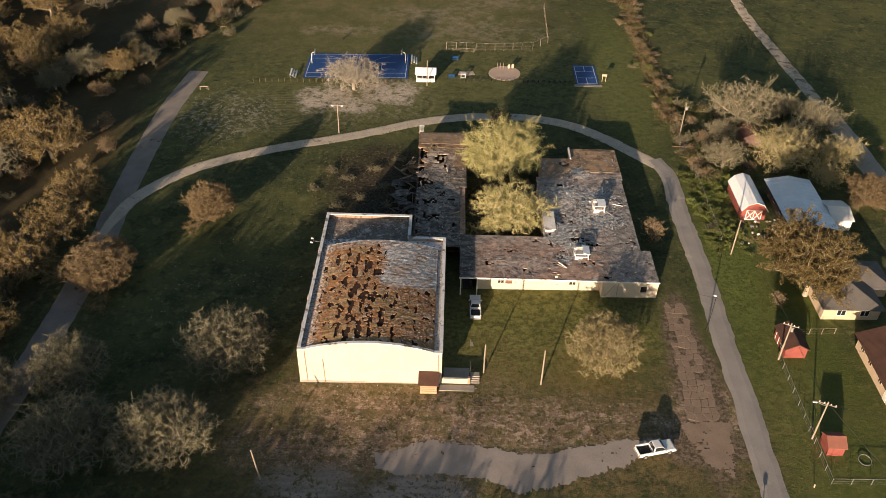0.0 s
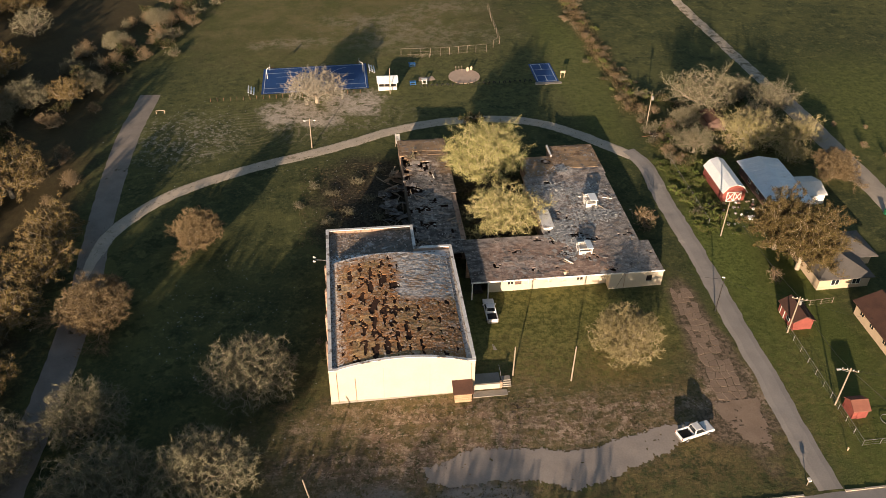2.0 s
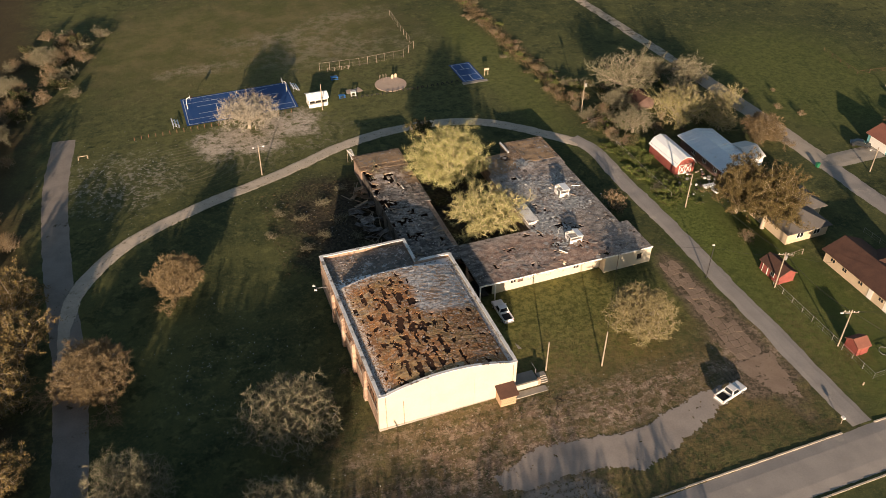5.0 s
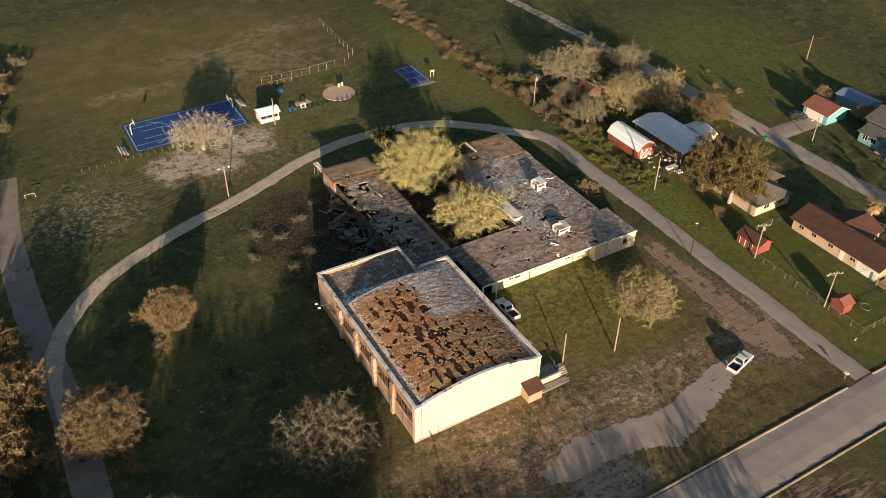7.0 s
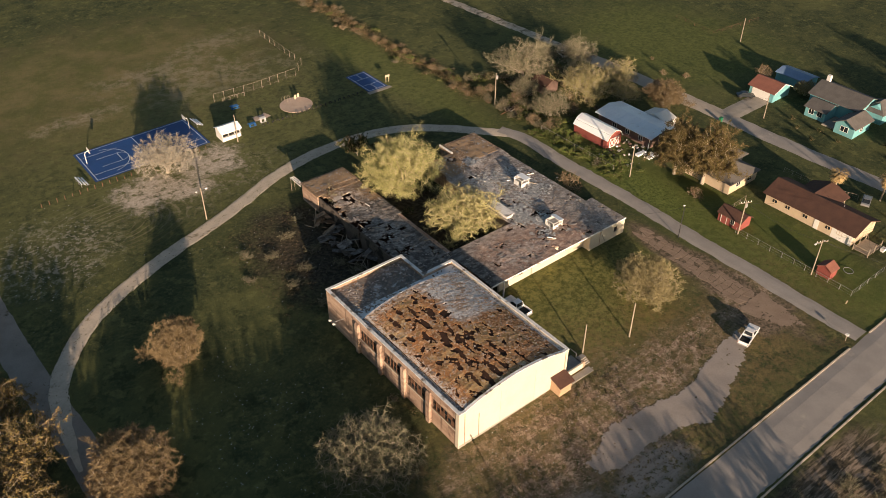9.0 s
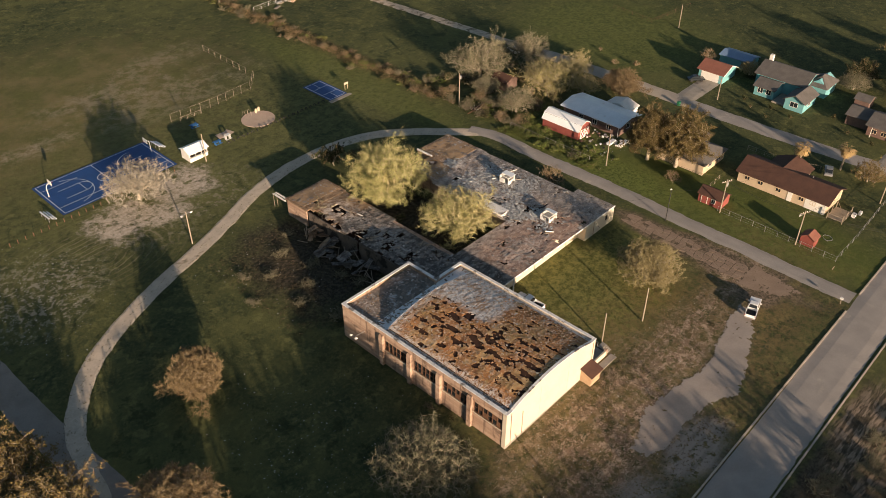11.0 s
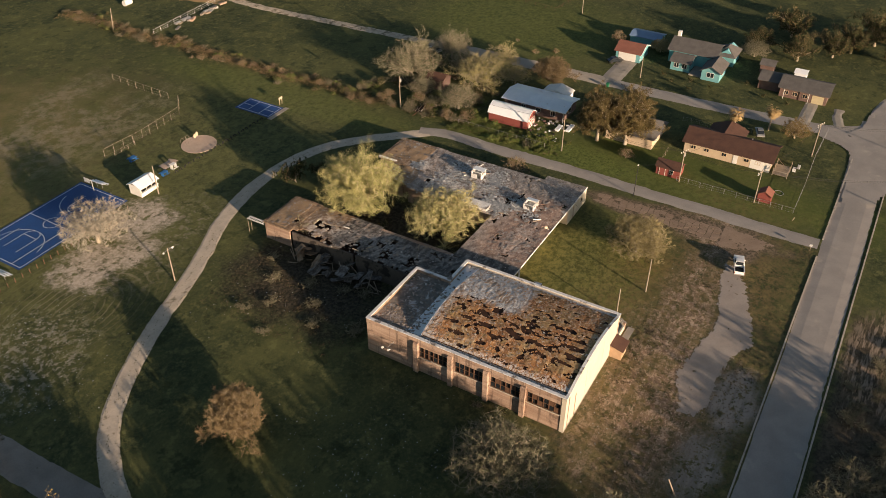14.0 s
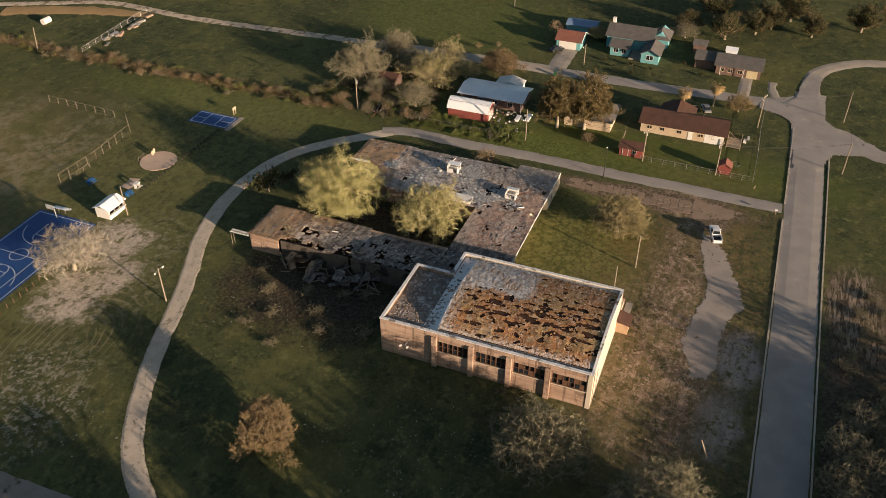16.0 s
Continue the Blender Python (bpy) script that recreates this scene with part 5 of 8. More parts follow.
def rubble():
    r = random.Random(21)
    areas = [(3, 111.4, 37.3, 120, SR, 900, 1.0), (18.8, 120.3, 35.3, 146, SR, 1700, 1.0), (-6, 120.4, 3.4, 155, SR - 0.15, 1000, 0.8), (19.8, 144, 26, 151, SR - 0.1, 250, 1), (26.5, 146, 35.6, 155, SR + 0.05, 250, 0.8), (-5.8, 156, 3.6, 161, SR, 120, 0.8)]
    m = Mesh()
    for x0, y0, x1, y1, z, count, k in areas:
        for _ in range(count):
            x, y = r.uniform(x0, x1), r.uniform(y0, y1)
            if noise.noise((x * 0.2, y * 0.2, 30)) < r.uniform(-0.5, 0.2):
                continue
            big = r.random() < 0.1
            flake(m, r, x, y, z + sag(x, y) + 0.03, 0.25 if big else 0.07, (0.8 if big else 0.34) * k, 0.1 if big else 0.16)
    tagged(part("roof_rubble", m, MAT["debris"], school, "torn felt, boards and rubble strewn over the roof"), kind="stuff")
    # pale heaps
    m = Mesh()
    for cx, cy, s, n in ((21.6, 126.5, 1.2, 160), (21.5, 123.5, 1.6, 260), (27.0, 146.0, 1.0, 100), (24.5, 120.6, 1.2, 110), (30.5, 129.5, 2.2, 300), (20.8, 132, 1.3, 110), (28.5, 136, 2.6, 300), (23.5, 138, 2.5, 220), (26.5, 128, 2.2, 160), (22.5, 117.0, 1.5, 80)):
        for _ in range(n):
            x, y = r.gauss(cx, s), r.gauss(cy, s * 0.7)
            flake(m, r, x, y, SR + 0.08 + r.random() * 0.12, 0.14, 0.42, 0.25)
    tagged(part("plaster_rubble", m, MAT["litter"], school, "heaps of white plasterboard on the roof"), kind="stuff")
    # fallen beams and sheets over the roof and the collapsed western rooms
    for k in range(26):
        a = r.uniform(0, 3.14)
        if k < 14:
            x, y, z = r.uniform(19, 35), r.uniform(113, 143), SR + 0.12
        else:
            x, y, z = r.uniform(-5.5, 2.5), r.uniform(122, 152), SR + 0.02
        L = r.uniform(0.7, 2.0)
        part("fallen_board", Mesh().bar((x - L / 2 * math.cos(a), y - L / 2 * math.sin(a), z), (x + L / 2 * math.cos(a), y + L / 2 * math.sin(a), z + r.uniform(0.05, 0.4)), 0.14), MAT["white"] if r.random() < (0.4 if k < 14 else 0.08) else MAT["pole"], school)
    lean = thing("collapsed_lean_to", (-8, 143, gz(-8, 143)), "collapsed grey lean-to of broken sheets and boards", "ruin")
    for k in range(34):
        w, d = r.uniform(1.0, 3.0), r.uniform(0.8, 2.2)
        ob = part("roof_sheet", Mesh().box(-w / 2, -d / 2, -0.04, w / 2, d / 2, 0.04), MAT["wreck"], lean, local=True)
        ob.matrix_basis = pose(r.uniform(-2.4, 1.6), r.uniform(-10, 9), r.uniform(0.4, 2.2), r.uniform(-28, 28), r.uniform(-10, 40), r.uniform(0, 180))
    for k in range(22):
        x, y = r.uniform(-10, -6.4), r.uniform(132, 153)
        a = r.uniform(0, 3.14)
        part("beam", Mesh().bar((x, y, gz(x, y) + 0.1), (x + 2 * math.cos(a), y + 2 * math.sin(a), r.uniform(0.6, 2.4)), 0.12), MAT["pole"], lean)


rubble()

# ---------------------------------------------------------------- vehicles


def pickup(x, y, turn, label):
    """A crew-cab pickup, 5.7 m long, nose towards its own +x."""
    t = thing("pickup_truck", (x, y, gz(x, y) + 0.07), label, "pickup truck", "pickup trucks", turn=turn)
    prof = [(-2.85, 0.5), (2.7, 0.45), (2.85, 0.6), (2.82, 0.95), (2.6, 1.1), (1.35, 1.18), (-2.8, 1.15), (-2.88, 0.7)]
    low = Mesh().prism(prof[:3] + [(2.82, 0.93), (2.6, 1.06), (1.3, 1.1), (-0.75, 1.1), (-0.75, 0.62), (-2.8, 0.62), (-2.88, 0.6)], "y", -0.95, 0.95)
    bevel(part("body", low, MAT["car_white"], t, local=True), 0.06, 2)
    cab = Mesh()
    lo = [(1.3, 1.1), (-0.7, 1.1)]
    hi = [(0.62, 1.78), (-0.52, 1.8)]
    w0, w1 = 0.9, 0.72
    i = [(lo[0][0], -w0, 1.08), (lo[0][0], w0, 1.08), (lo[1][0], w0, 1.08), (lo[1][0], -w0, 1.08), (hi[0][0], -w1, 1.78), (hi[0][0], w1, 1.78), (hi[1][0], w1, 1.8), (hi[1][0], -w1, 1.8)]
    cab.v, cab.f = i, [(0, 1, 5, 4), (1, 2, 6, 5), (2, 3, 7, 6), (3, 0, 4, 7), (4, 5, 6, 7), (3, 2, 1, 0)]
    c = bevel(part("cab", cab, MAT["car_white"], t, local=True), 0.05, 2)

    def pane(a, b, d, e, k=0.08):
        q = [Vector(i[n]) for n in (a, b, d, e)]
        mid = sum(q, Vector()) / 4
        nrm = (q[1] - q[0]).cross(q[3] - q[0]).normalized()
        if nrm.dot(mid - Vector((0.3, 0, 1.4))) < 0:
            nrm = -nrm
        m = Mesh()
        m.poly(*[tuple(p + (mid - p) * 0.14 + nrm * 0.012) for p in q])
        return m
    part("windscreen", pane(0, 1, 5, 4), MAT["glass"], c, "dark windscreen", local=True)
    part("rear_window", pane(2, 3, 7, 6), MAT["glass"], c, "dark rear window", local=True)
    part("side_window", pane(1, 2, 6, 5), MAT["glass"], c, "dark side glass", local=True)
    part("side_window", pane(3, 0, 4, 7), MAT["glass"], c, "dark side glass", local=True)
    for yy in (-0.95, 0.82):
        part("bed_side", Mesh().box(-2.85, yy, 0.62, -0.78, yy + 0.13, 1.15), MAT["car_white"], t, local=True)
    part("tailgate", Mesh().box(-2.88, -0.82, 0.6, -2.78, 0.82, 1.12), MAT["car_white"], t, local=True)
    part("bed_floor", Mesh().box(-2.78, -0.82, 0.63, -0.78, 0.82, 0.68), MAT["rubber"], t, "black bed liner", local=True)
    part("front_bumper", Mesh().box(2.75, -0.9, 0.4, 2.98, 0.9, 0.62), MAT["steel"], t, "chrome bumper", local=True)
    part("rear_bumper", Mesh().box(-3.0, -0.9, 0.4, -2.86, 0.9, 0.58), MAT["steel"], t, "chrome bumper", local=True)
    for yy in (-0.7, 0.7):
        part("headlight", Mesh().box(2.78, yy - 0.2, 0.72, 2.87, yy + 0.2, 0.92), MAT["glass"], t, local=True)
        part("tail_light", Mesh().box(-2.9, yy * 1.22 - 0.07, 0.75, -2.84, yy * 1.22 + 0.07, 1.05), MAT["red"], t, "red tail light", local=True)
        part("mirror", Mesh().box(0.95, yy * 1.5 - 0.12, 1.1, 1.1, yy * 1.5 + 0.12, 1.3), MAT["car_white"], t, local=True)
    for xx in (-1.9, 1.85):
        for yy in (-0.88, 0.88):
            w = part("wheel", Mesh().tube((xx, yy - 0.13, 0.36), (xx, yy + 0.13, 0.36), 0.38, 0.38, 14, True), MAT["rubber"], t, "black tyre", local=True)
            part("rim", Mesh().tube((xx, yy - 0.14, 0.36), (xx, yy + 0.14, 0.36), 0.22, 0.22, 10, True), MAT["steel"], w, local=True)
    return t


pickup(5.5, 107.4, 90, "white crew-cab pickup parked beside the gym")
pickup(31.2, 77.3, 15, "white crew-cab pickup on the broken asphalt of the yard")


def saloon(x, y, turn, mat, label):
    t = thing("parked_car", (x, y, gz(x, y) + 0.05), label, "car", "parked cars", turn=turn)
    b = Mesh().prism([(-2.2, 0.35), (2.2, 0.35), (2.25, 0.7), (1.2, 0.88), (-1.9, 0.92), (-2.25, 0.75)], "y", -0.86, 0.86)
    bevel(part("body", b, mat, t, local=True), 0.08, 2)
    c = Mesh().prism([(1.1, 0.86), (0.45, 1.4), (-1.0, 1.42), (-1.75, 0.9)], "y", -0.7, 0.7)
    bevel(part("cabin", c, MAT["glass"], t, "dark glass cabin", local=True), 0.06, 2)
    part("roof_panel", Mesh().box(-0.98, -0.66, 1.41, 0.42, 0.66, 1.45), mat, t, local=True)
    for xx in (-1.4, 1.4):
        for yy in (-0.8, 0.8):
            part("wheel", Mesh().tube((xx, yy - 0.1, 0.3), (xx, yy + 0.1, 0.3), 0.31, 0.31, 12, True), MAT["rubber"], t, local=True)


saloon(84.6, 86.2, 20, MAT["steel"], "grey car parked behind the brown house")
saloon(105.2, 130.6, -40, MAT["glass"], "dark car parked at the turquoise garage")
saloon(86.6, 177.5, 70, MAT["white"], "pale car half hidden under bare trees")
saloon(4.2, 114.6, 90, MAT["black"], "dark car under the school carport")

# ---------------------------------------------------------------- houses


def gable_roof(m, x0, y0, x1, y1, z, rise, along, over=0.45, t=0.16):
    """Two slabs and their ridge, with an overhang."""
    if along == "y":
        c = (x0 + x1) / 2
        k = rise / (c - x0)
        prof = [(x0 - over, z - over * k), (c, z + rise), (x1 + over, z - over * k), (x1 + over, z - over * k + t), (c, z + rise + t), (x0 - over, z - over * k + t)]
        m.prism(prof, "y", y0 - over, y1 + over)
    else:
        c = (y0 + y1) / 2
        k = rise / (c - y0)
        prof = [(y0 - over, z - over * k), (c, z + rise), (y1 + over, z - over * k), (y1 + over, z - over * k + t), (c, z + rise + t), (y0 - over, z - over * k + t)]
        m.prism(prof, "x", x0 - over, x1 + over)
    return m


def gable_body(x0, y0, x1, y1, b, z, rise, along):
    m = Mesh()
    if along == "y":
        m.prism([(x0, b), (x1, b), (x1, z), ((x0 + x1) / 2, z + rise - 0.02), (x0, z)], "y", y0, y1)
    else:
        m.prism([(y0, b), (y1, b), (y1, z), ((y0 + y1) / 2, z + rise - 0.02), (y0, z)], "x", x0, x1)
    return m


def hip_roof(x0, y0, x1, y1, z, rise, over=0.5):
    m = Mesh()
    x0, y0, x1, y1 = x0 - over, y0 - over, x1 + over, y1 + over
    w, d = x1 - x0, y1 - y0
    h = min(w, d) / 2
    if w > d:
        a, c = (x0 + h, (y0 + y1) / 2, z + rise), (x1 - h, (y0 + y1) / 2, z + rise)
        m.poly((x0, y0, z), (x1, y0, z), c, a)
        m.poly((x1, y1, z), (x0, y1, z), a, c)
        m.poly((x0, y1, z), (x0, y0, z), a)
        m.poly((x1, y0, z), (x1, y1, z), c)
    else:
        a, c = ((x0 + x1) / 2, y0 + h, z + rise), ((x0 + x1) / 2, y1 - h, z + rise)
        m.poly((x0, y0, z), (x1, y0, z), a)
        m.poly((x1, y0, z), (x1, y1, z), c, a)
        m.poly((x1, y1, z), (x0, y1, z), c)
        m.poly((x0, y1, z), (x0, y0, z), a, c)
    m.poly((x0, y0, z - 0.15), (x0, y1, z - 0.15), (x1, y1, z - 0.15), (x1, y0, z - 0.15))
    for p, q in (((x0, y0), (x1, y0)), ((x1, y0), (x1, y1)), ((x1, y1), (x0, y1)), ((x0, y1), (x0, y0))):
        m.poly((*p, z - 0.15), (*q, z - 0.15), (*q, z), (*p, z))
    return m


def wall_window(parent, side, c, at, z, w=1.1, h=1.1, frame_mat="white", name="window"):
    """A framed window on a wall: side w or e (at is x, c is y), s or n (at is y, c is x)."""
    out = -1 if side in "ws" else 1
    def bx(a0, a1, z0, z1, d0, d1):
        lo, hi = sorted((at + out * d0, at + out * d1))
        return (lo, a0, z0, hi, a1, z1) if side in "we" else (a0, lo, z0, a1, hi, z1)
    win = part(name, Mesh().box(*bx(c - w / 2, c + w / 2, z, z + h, 0.003, 0.025)), MAT["glass"], parent, "dark glass window")
    fr = Mesh()
    for a0, a1, z0, z1 in ((c - w / 2 - 0.08, c - w / 2, z - 0.08, z + h + 0.08), (c + w / 2, c + w / 2 + 0.08, z - 0.08, z + h + 0.08), (c - w / 2, c + w / 2, z - 0.08, z), (c - w / 2, c + w / 2, z + h, z + h + 0.08), (c - 0.04, c + 0.04, z, z + h)):
        fr.box(*bx(a0, a1, z0, z1, 0.003, 0.06))
    part("window_frame", fr, MAT[frame_mat], win)
    return win


def simple_house(name, x0, y0, x1, y1, h, rise, along, wall_mat, roof_mat, label, category="house", over=0.5):
    g = min(gz(x0, y0), gz(x1, y1))
    b = (gz(x0, y0) + gz(x1, y1)) / 2
    t = thing(name, ((x0 + x1) / 2, (y0 + y1) / 2, b), label, category)
    part("wall", gable_body(x0, y0, x1, y1, g - 0.3, b + h, rise, along), MAT[wall_mat], t)
    part("roof", gable_roof(Mesh(), x0, y0, x1, y1, b + h, rise, along, over), MAT[roof_mat], t)
    return t, b


def barn():
    x0, x1, y0, y1 = 58.7, 63.5, 135.2, 145.6
    g = gz(61, 140)
    t = thing("barn", (61.1, 140.4, g), "red gambrel barn with white cross-braced doors and pale roof", "barn")
    z = g + 2.3
    c = 61.1
    pr = [(x0, g - 0.3), (x1, g - 0.3), (x1, z), (x1 - 0.9, z + 1.2), (c, z + 1.75), (x0 + 0.9, z + 1.2), (x0, z)]
    part("wall", Mesh().prism(pr, "y", y0, y1), MAT["red"], t, "red boarded walls")
    m = Mesh()
    o = [(x0 - 0.25, z - 0.2), (x0 + 0.85, z + 1.25), (c, z + 1.83), (x1 - 0.85, z + 1.25), (x1 + 0.25, z - 0.2)]
    for p, q in zip(o, o[1:]):
        m.prism([p, q, (q[0], q[1] + 0.09), (p[0], p[1] + 0.09)], "y", y0 - 0.25, y1 + 0.25)
    part("roof", m, MAT["tin"], t, "pale metal gambrel roof")
    d = part("door", Mesh().box(c - 1.5, y0 - 0.05, g - 0.1, c + 1.5, y0 - 0.003, g + 2.2), MAT["red"], t, "red double door")
    br = Mesh()
    y = y0 - 0.1
    for xa, xb in ((c - 1.5, c), (c, c + 1.5)):
        br.bar((xa, y, g), (xb, y, g + 2.2), 0.13).bar((xb, y, g), (xa, y, g + 2.2), 0.13)
    for xa in (c - 1.5, c, c + 1.5):
        br.bar((xa, y, g), (xa, y, g + 2.25), 0.13)
    br.bar((c - 1.5, y, g + 2.2), (c + 1.5, y, g + 2.2), 0.13).bar((c - 1.5, y, g + 0.05), (c + 1.5, y, g + 0.05), 0.13)
    part("brace", br, MAT["white"], d, "white cross braces")
    tr = Mesh()
    for p, q in zip(o, o[1:]):
        tr.bar((p[0], y0 - 0.27, p[1] + 0.03), (q[0], y0 - 0.27, q[1] + 0.03), 0.14)
    part("trim", tr, MAT["white"], t, "white edge boards")


def tin_house():
    t, b = simple_house("tin_roofed_house", 66.6, 129.2, 74.6, 145.2, 2.7, 0.8, "y", "redbrick", "tin", "low house under a broad pale tin roof", over=0.7)
    for k in range(13):
        y = 129.0 + 1.35 * k
        for xa, xb, za, zb in ((65.95, 70.55, 2.75, 3.68), (70.65, 75.25, 3.68, 2.75)):
            part("roof_rib", Mesh().prism([(xa, b + za - 0.02), (xb, b + zb - 0.02), (xb, b + zb + 0.03), (xa, b + za + 0.03)], "y", y - 0.03, y + 0.03), MAT["tin"], t)
    for y in (132, 136, 140):
        wall_window(t, "w", y, 66.6, b + 0.9)
    wall_window(t, "s", 70.5, 129.2, b + 0.8, 1.4, 1.3)
    part("porch_post", Mesh().box(66.0, 129.0, b - 0.2, 66.12, 129.12, b + 2.4), MAT["white"], t)
    s, b2 = simple_house("white_shed", 75.4, 132.0, 79.2, 138.6, 2.3, 0.95, "x", "white", "white", "small white metal shed beside the tin-roofed house", "shed", 0.3)
    part("door", Mesh().box(77, 131.94, b2 - 0.1, 78.2, 131.997, b2 + 1.9), MAT["tin"], s)


def ranch():
    t, b = simple_house("brown_ranch_house", 68.4, 80.2, 76.6, 99.6, 2.6, 1.7, "y", "cream", "shingle_brown", "long cream ranch house with a dark brown shingle roof", over=0.6)
    for y in (83.0, 85.5, 90.5, 94.5, 97.5):
        wall_window(t, "w", y, 68.4, b + 1.1, 1.0, 0.7, "cream")
    part("door", Mesh().box(68.33, 87.4, b - 0.1, 68.397, 88.4, b + 2.0), MAT["white"], t, "white door")
    part("white_wall", Mesh().box(68.36, 80.25, b - 0.2, 68.397, 84.6, b + 2.2), MAT["white"], t, "white-painted end wall")
    part("rear_wing", gable_body(76.6, 88.5, 80.0, 96, b - 0.4, b + 2.5, 1.3, "x"), MAT["cream"], t)
    part("rear_roof", gable_roof(Mesh(), 72.6, 88.5, 80.0, 96, b + 2.5, 1.55, "x", 0.5), MAT["shingle_brown"], t)
    part("vent_pipe", Mesh().tube((74, 86, b + 3.2), (74, 86, b + 4.3), 0.08, 0.08, 6, True), MAT["steel"], t)
    d = thing("timber_deck", (69, 77.5, gz(69, 77.5)), "weathered timber deck frame at the ranch house", "deck")
    g = gz(69, 77.5)
    part("deck_floor", Mesh().box(67.6, 76.2, g + 0.4, 72.5, 79.5, g + 0.5), MAT["pole"], d)
    for x in (67.7, 70, 72.4):
        for y in (76.3, 79.4):
            part("post", Mesh().box(x - 0.07, y - 0.07, g - 0.2, x + 0.07, y + 0.07, g + 1.9), MAT["pole"], d)
    part("rail", Mesh().bar((67.7, 76.3, g + 1.3), (72.4, 76.3, g + 1.3), 0.1).bar((67.7, 76.3, g + 1.3), (67.7, 79.4, g + 1.3), 0.1).bar((67.7, 76.3, g + 1.9), (72.4, 79.4, g + 1.9), 0.08), MAT["pole"], d)
    for x, y, s in ((71.5, 75.2, 1.0), (73.2, 74.6, 0.8)):
        single("garden_junk", Mesh().box(x, y, gz(x, y) - 0.05, x + s, y + s * 0.7, gz(x, y) + 0.7), MAT["coping"], "grey junk piled beside the deck", "junk", origin=(x, y, gz(x, y)))


def sheds():
    t, b = simple_house("red_shed", 55.7, 96.8, 59.2, 102.0, 2.0, 1.0, "y", "red", "shingle_brown", "red garden shed with a dark brown roof", "shed", 0.3)
    wall_window(t, "w", 98.6, 55.7, b + 0.7, 0.8, 0.9)
    part("door", Mesh().box(55.64, 100.0, b - 0.1, 55.697, 101.2, b + 1.8), MAT["red"], t)
    for yy in (99.95, 101.25):
        part("door_trim", Mesh().bar((55.62, yy, b), (55.62, yy, b + 1.85), 0.08), MAT["white"], t)
    t, b = simple_house("red_shed", 55.9, 77.2, 58.3, 79.9, 1.7, 0.85, "x", "red", "shingle_red", "small red shed with a rusty roof", "shed", 0.2)
    part("door", Mesh().box(56.6, 77.13, b - 0.1, 57.6, 77.197, b + 1.5), MAT["red"], t)
    for x in (56.2, 58.0):
        for y in (77.4, 79.7):
            part("skid", Mesh().box(x - 0.1, y - 0.1, b - 0.4, x + 0.1, y + 0.1, b - 0.05), MAT["pole"], t)


def grey_house():
    b = gz(70, 111)
    t = thing("grey_hipped_house", (69.8, 111.5, b), "cream house with a grey hipped shingle roof under pines", "house")
    part("wall", Mesh().box(64.9, 106.2, b - 0.4, 74.6, 117.5, b + 2.5), MAT["cream"], t)
    part("roof", hip_roof(64.9, 106.2, 74.6, 117.5, b + 2.55, 2.3), MAT["shingle_grey"], t, "grey hipped roof")
    part("rear_roof", hip_roof(72, 112, 78.5, 119, b + 2.5, 1.7), MAT["shingle_grey"], t, "lower grey hip")
    part("rear_wall", Mesh().box(74.6, 112.3, b - 0.4, 78.2, 118.7, b + 2.5), MAT["cream"], t)
    wall_window(t, "s", 68, 106.2, b + 0.9, 1.4, 1.1)
    wall_window(t, "s", 72, 106.2, b + 0.9, 1.4, 1.1)


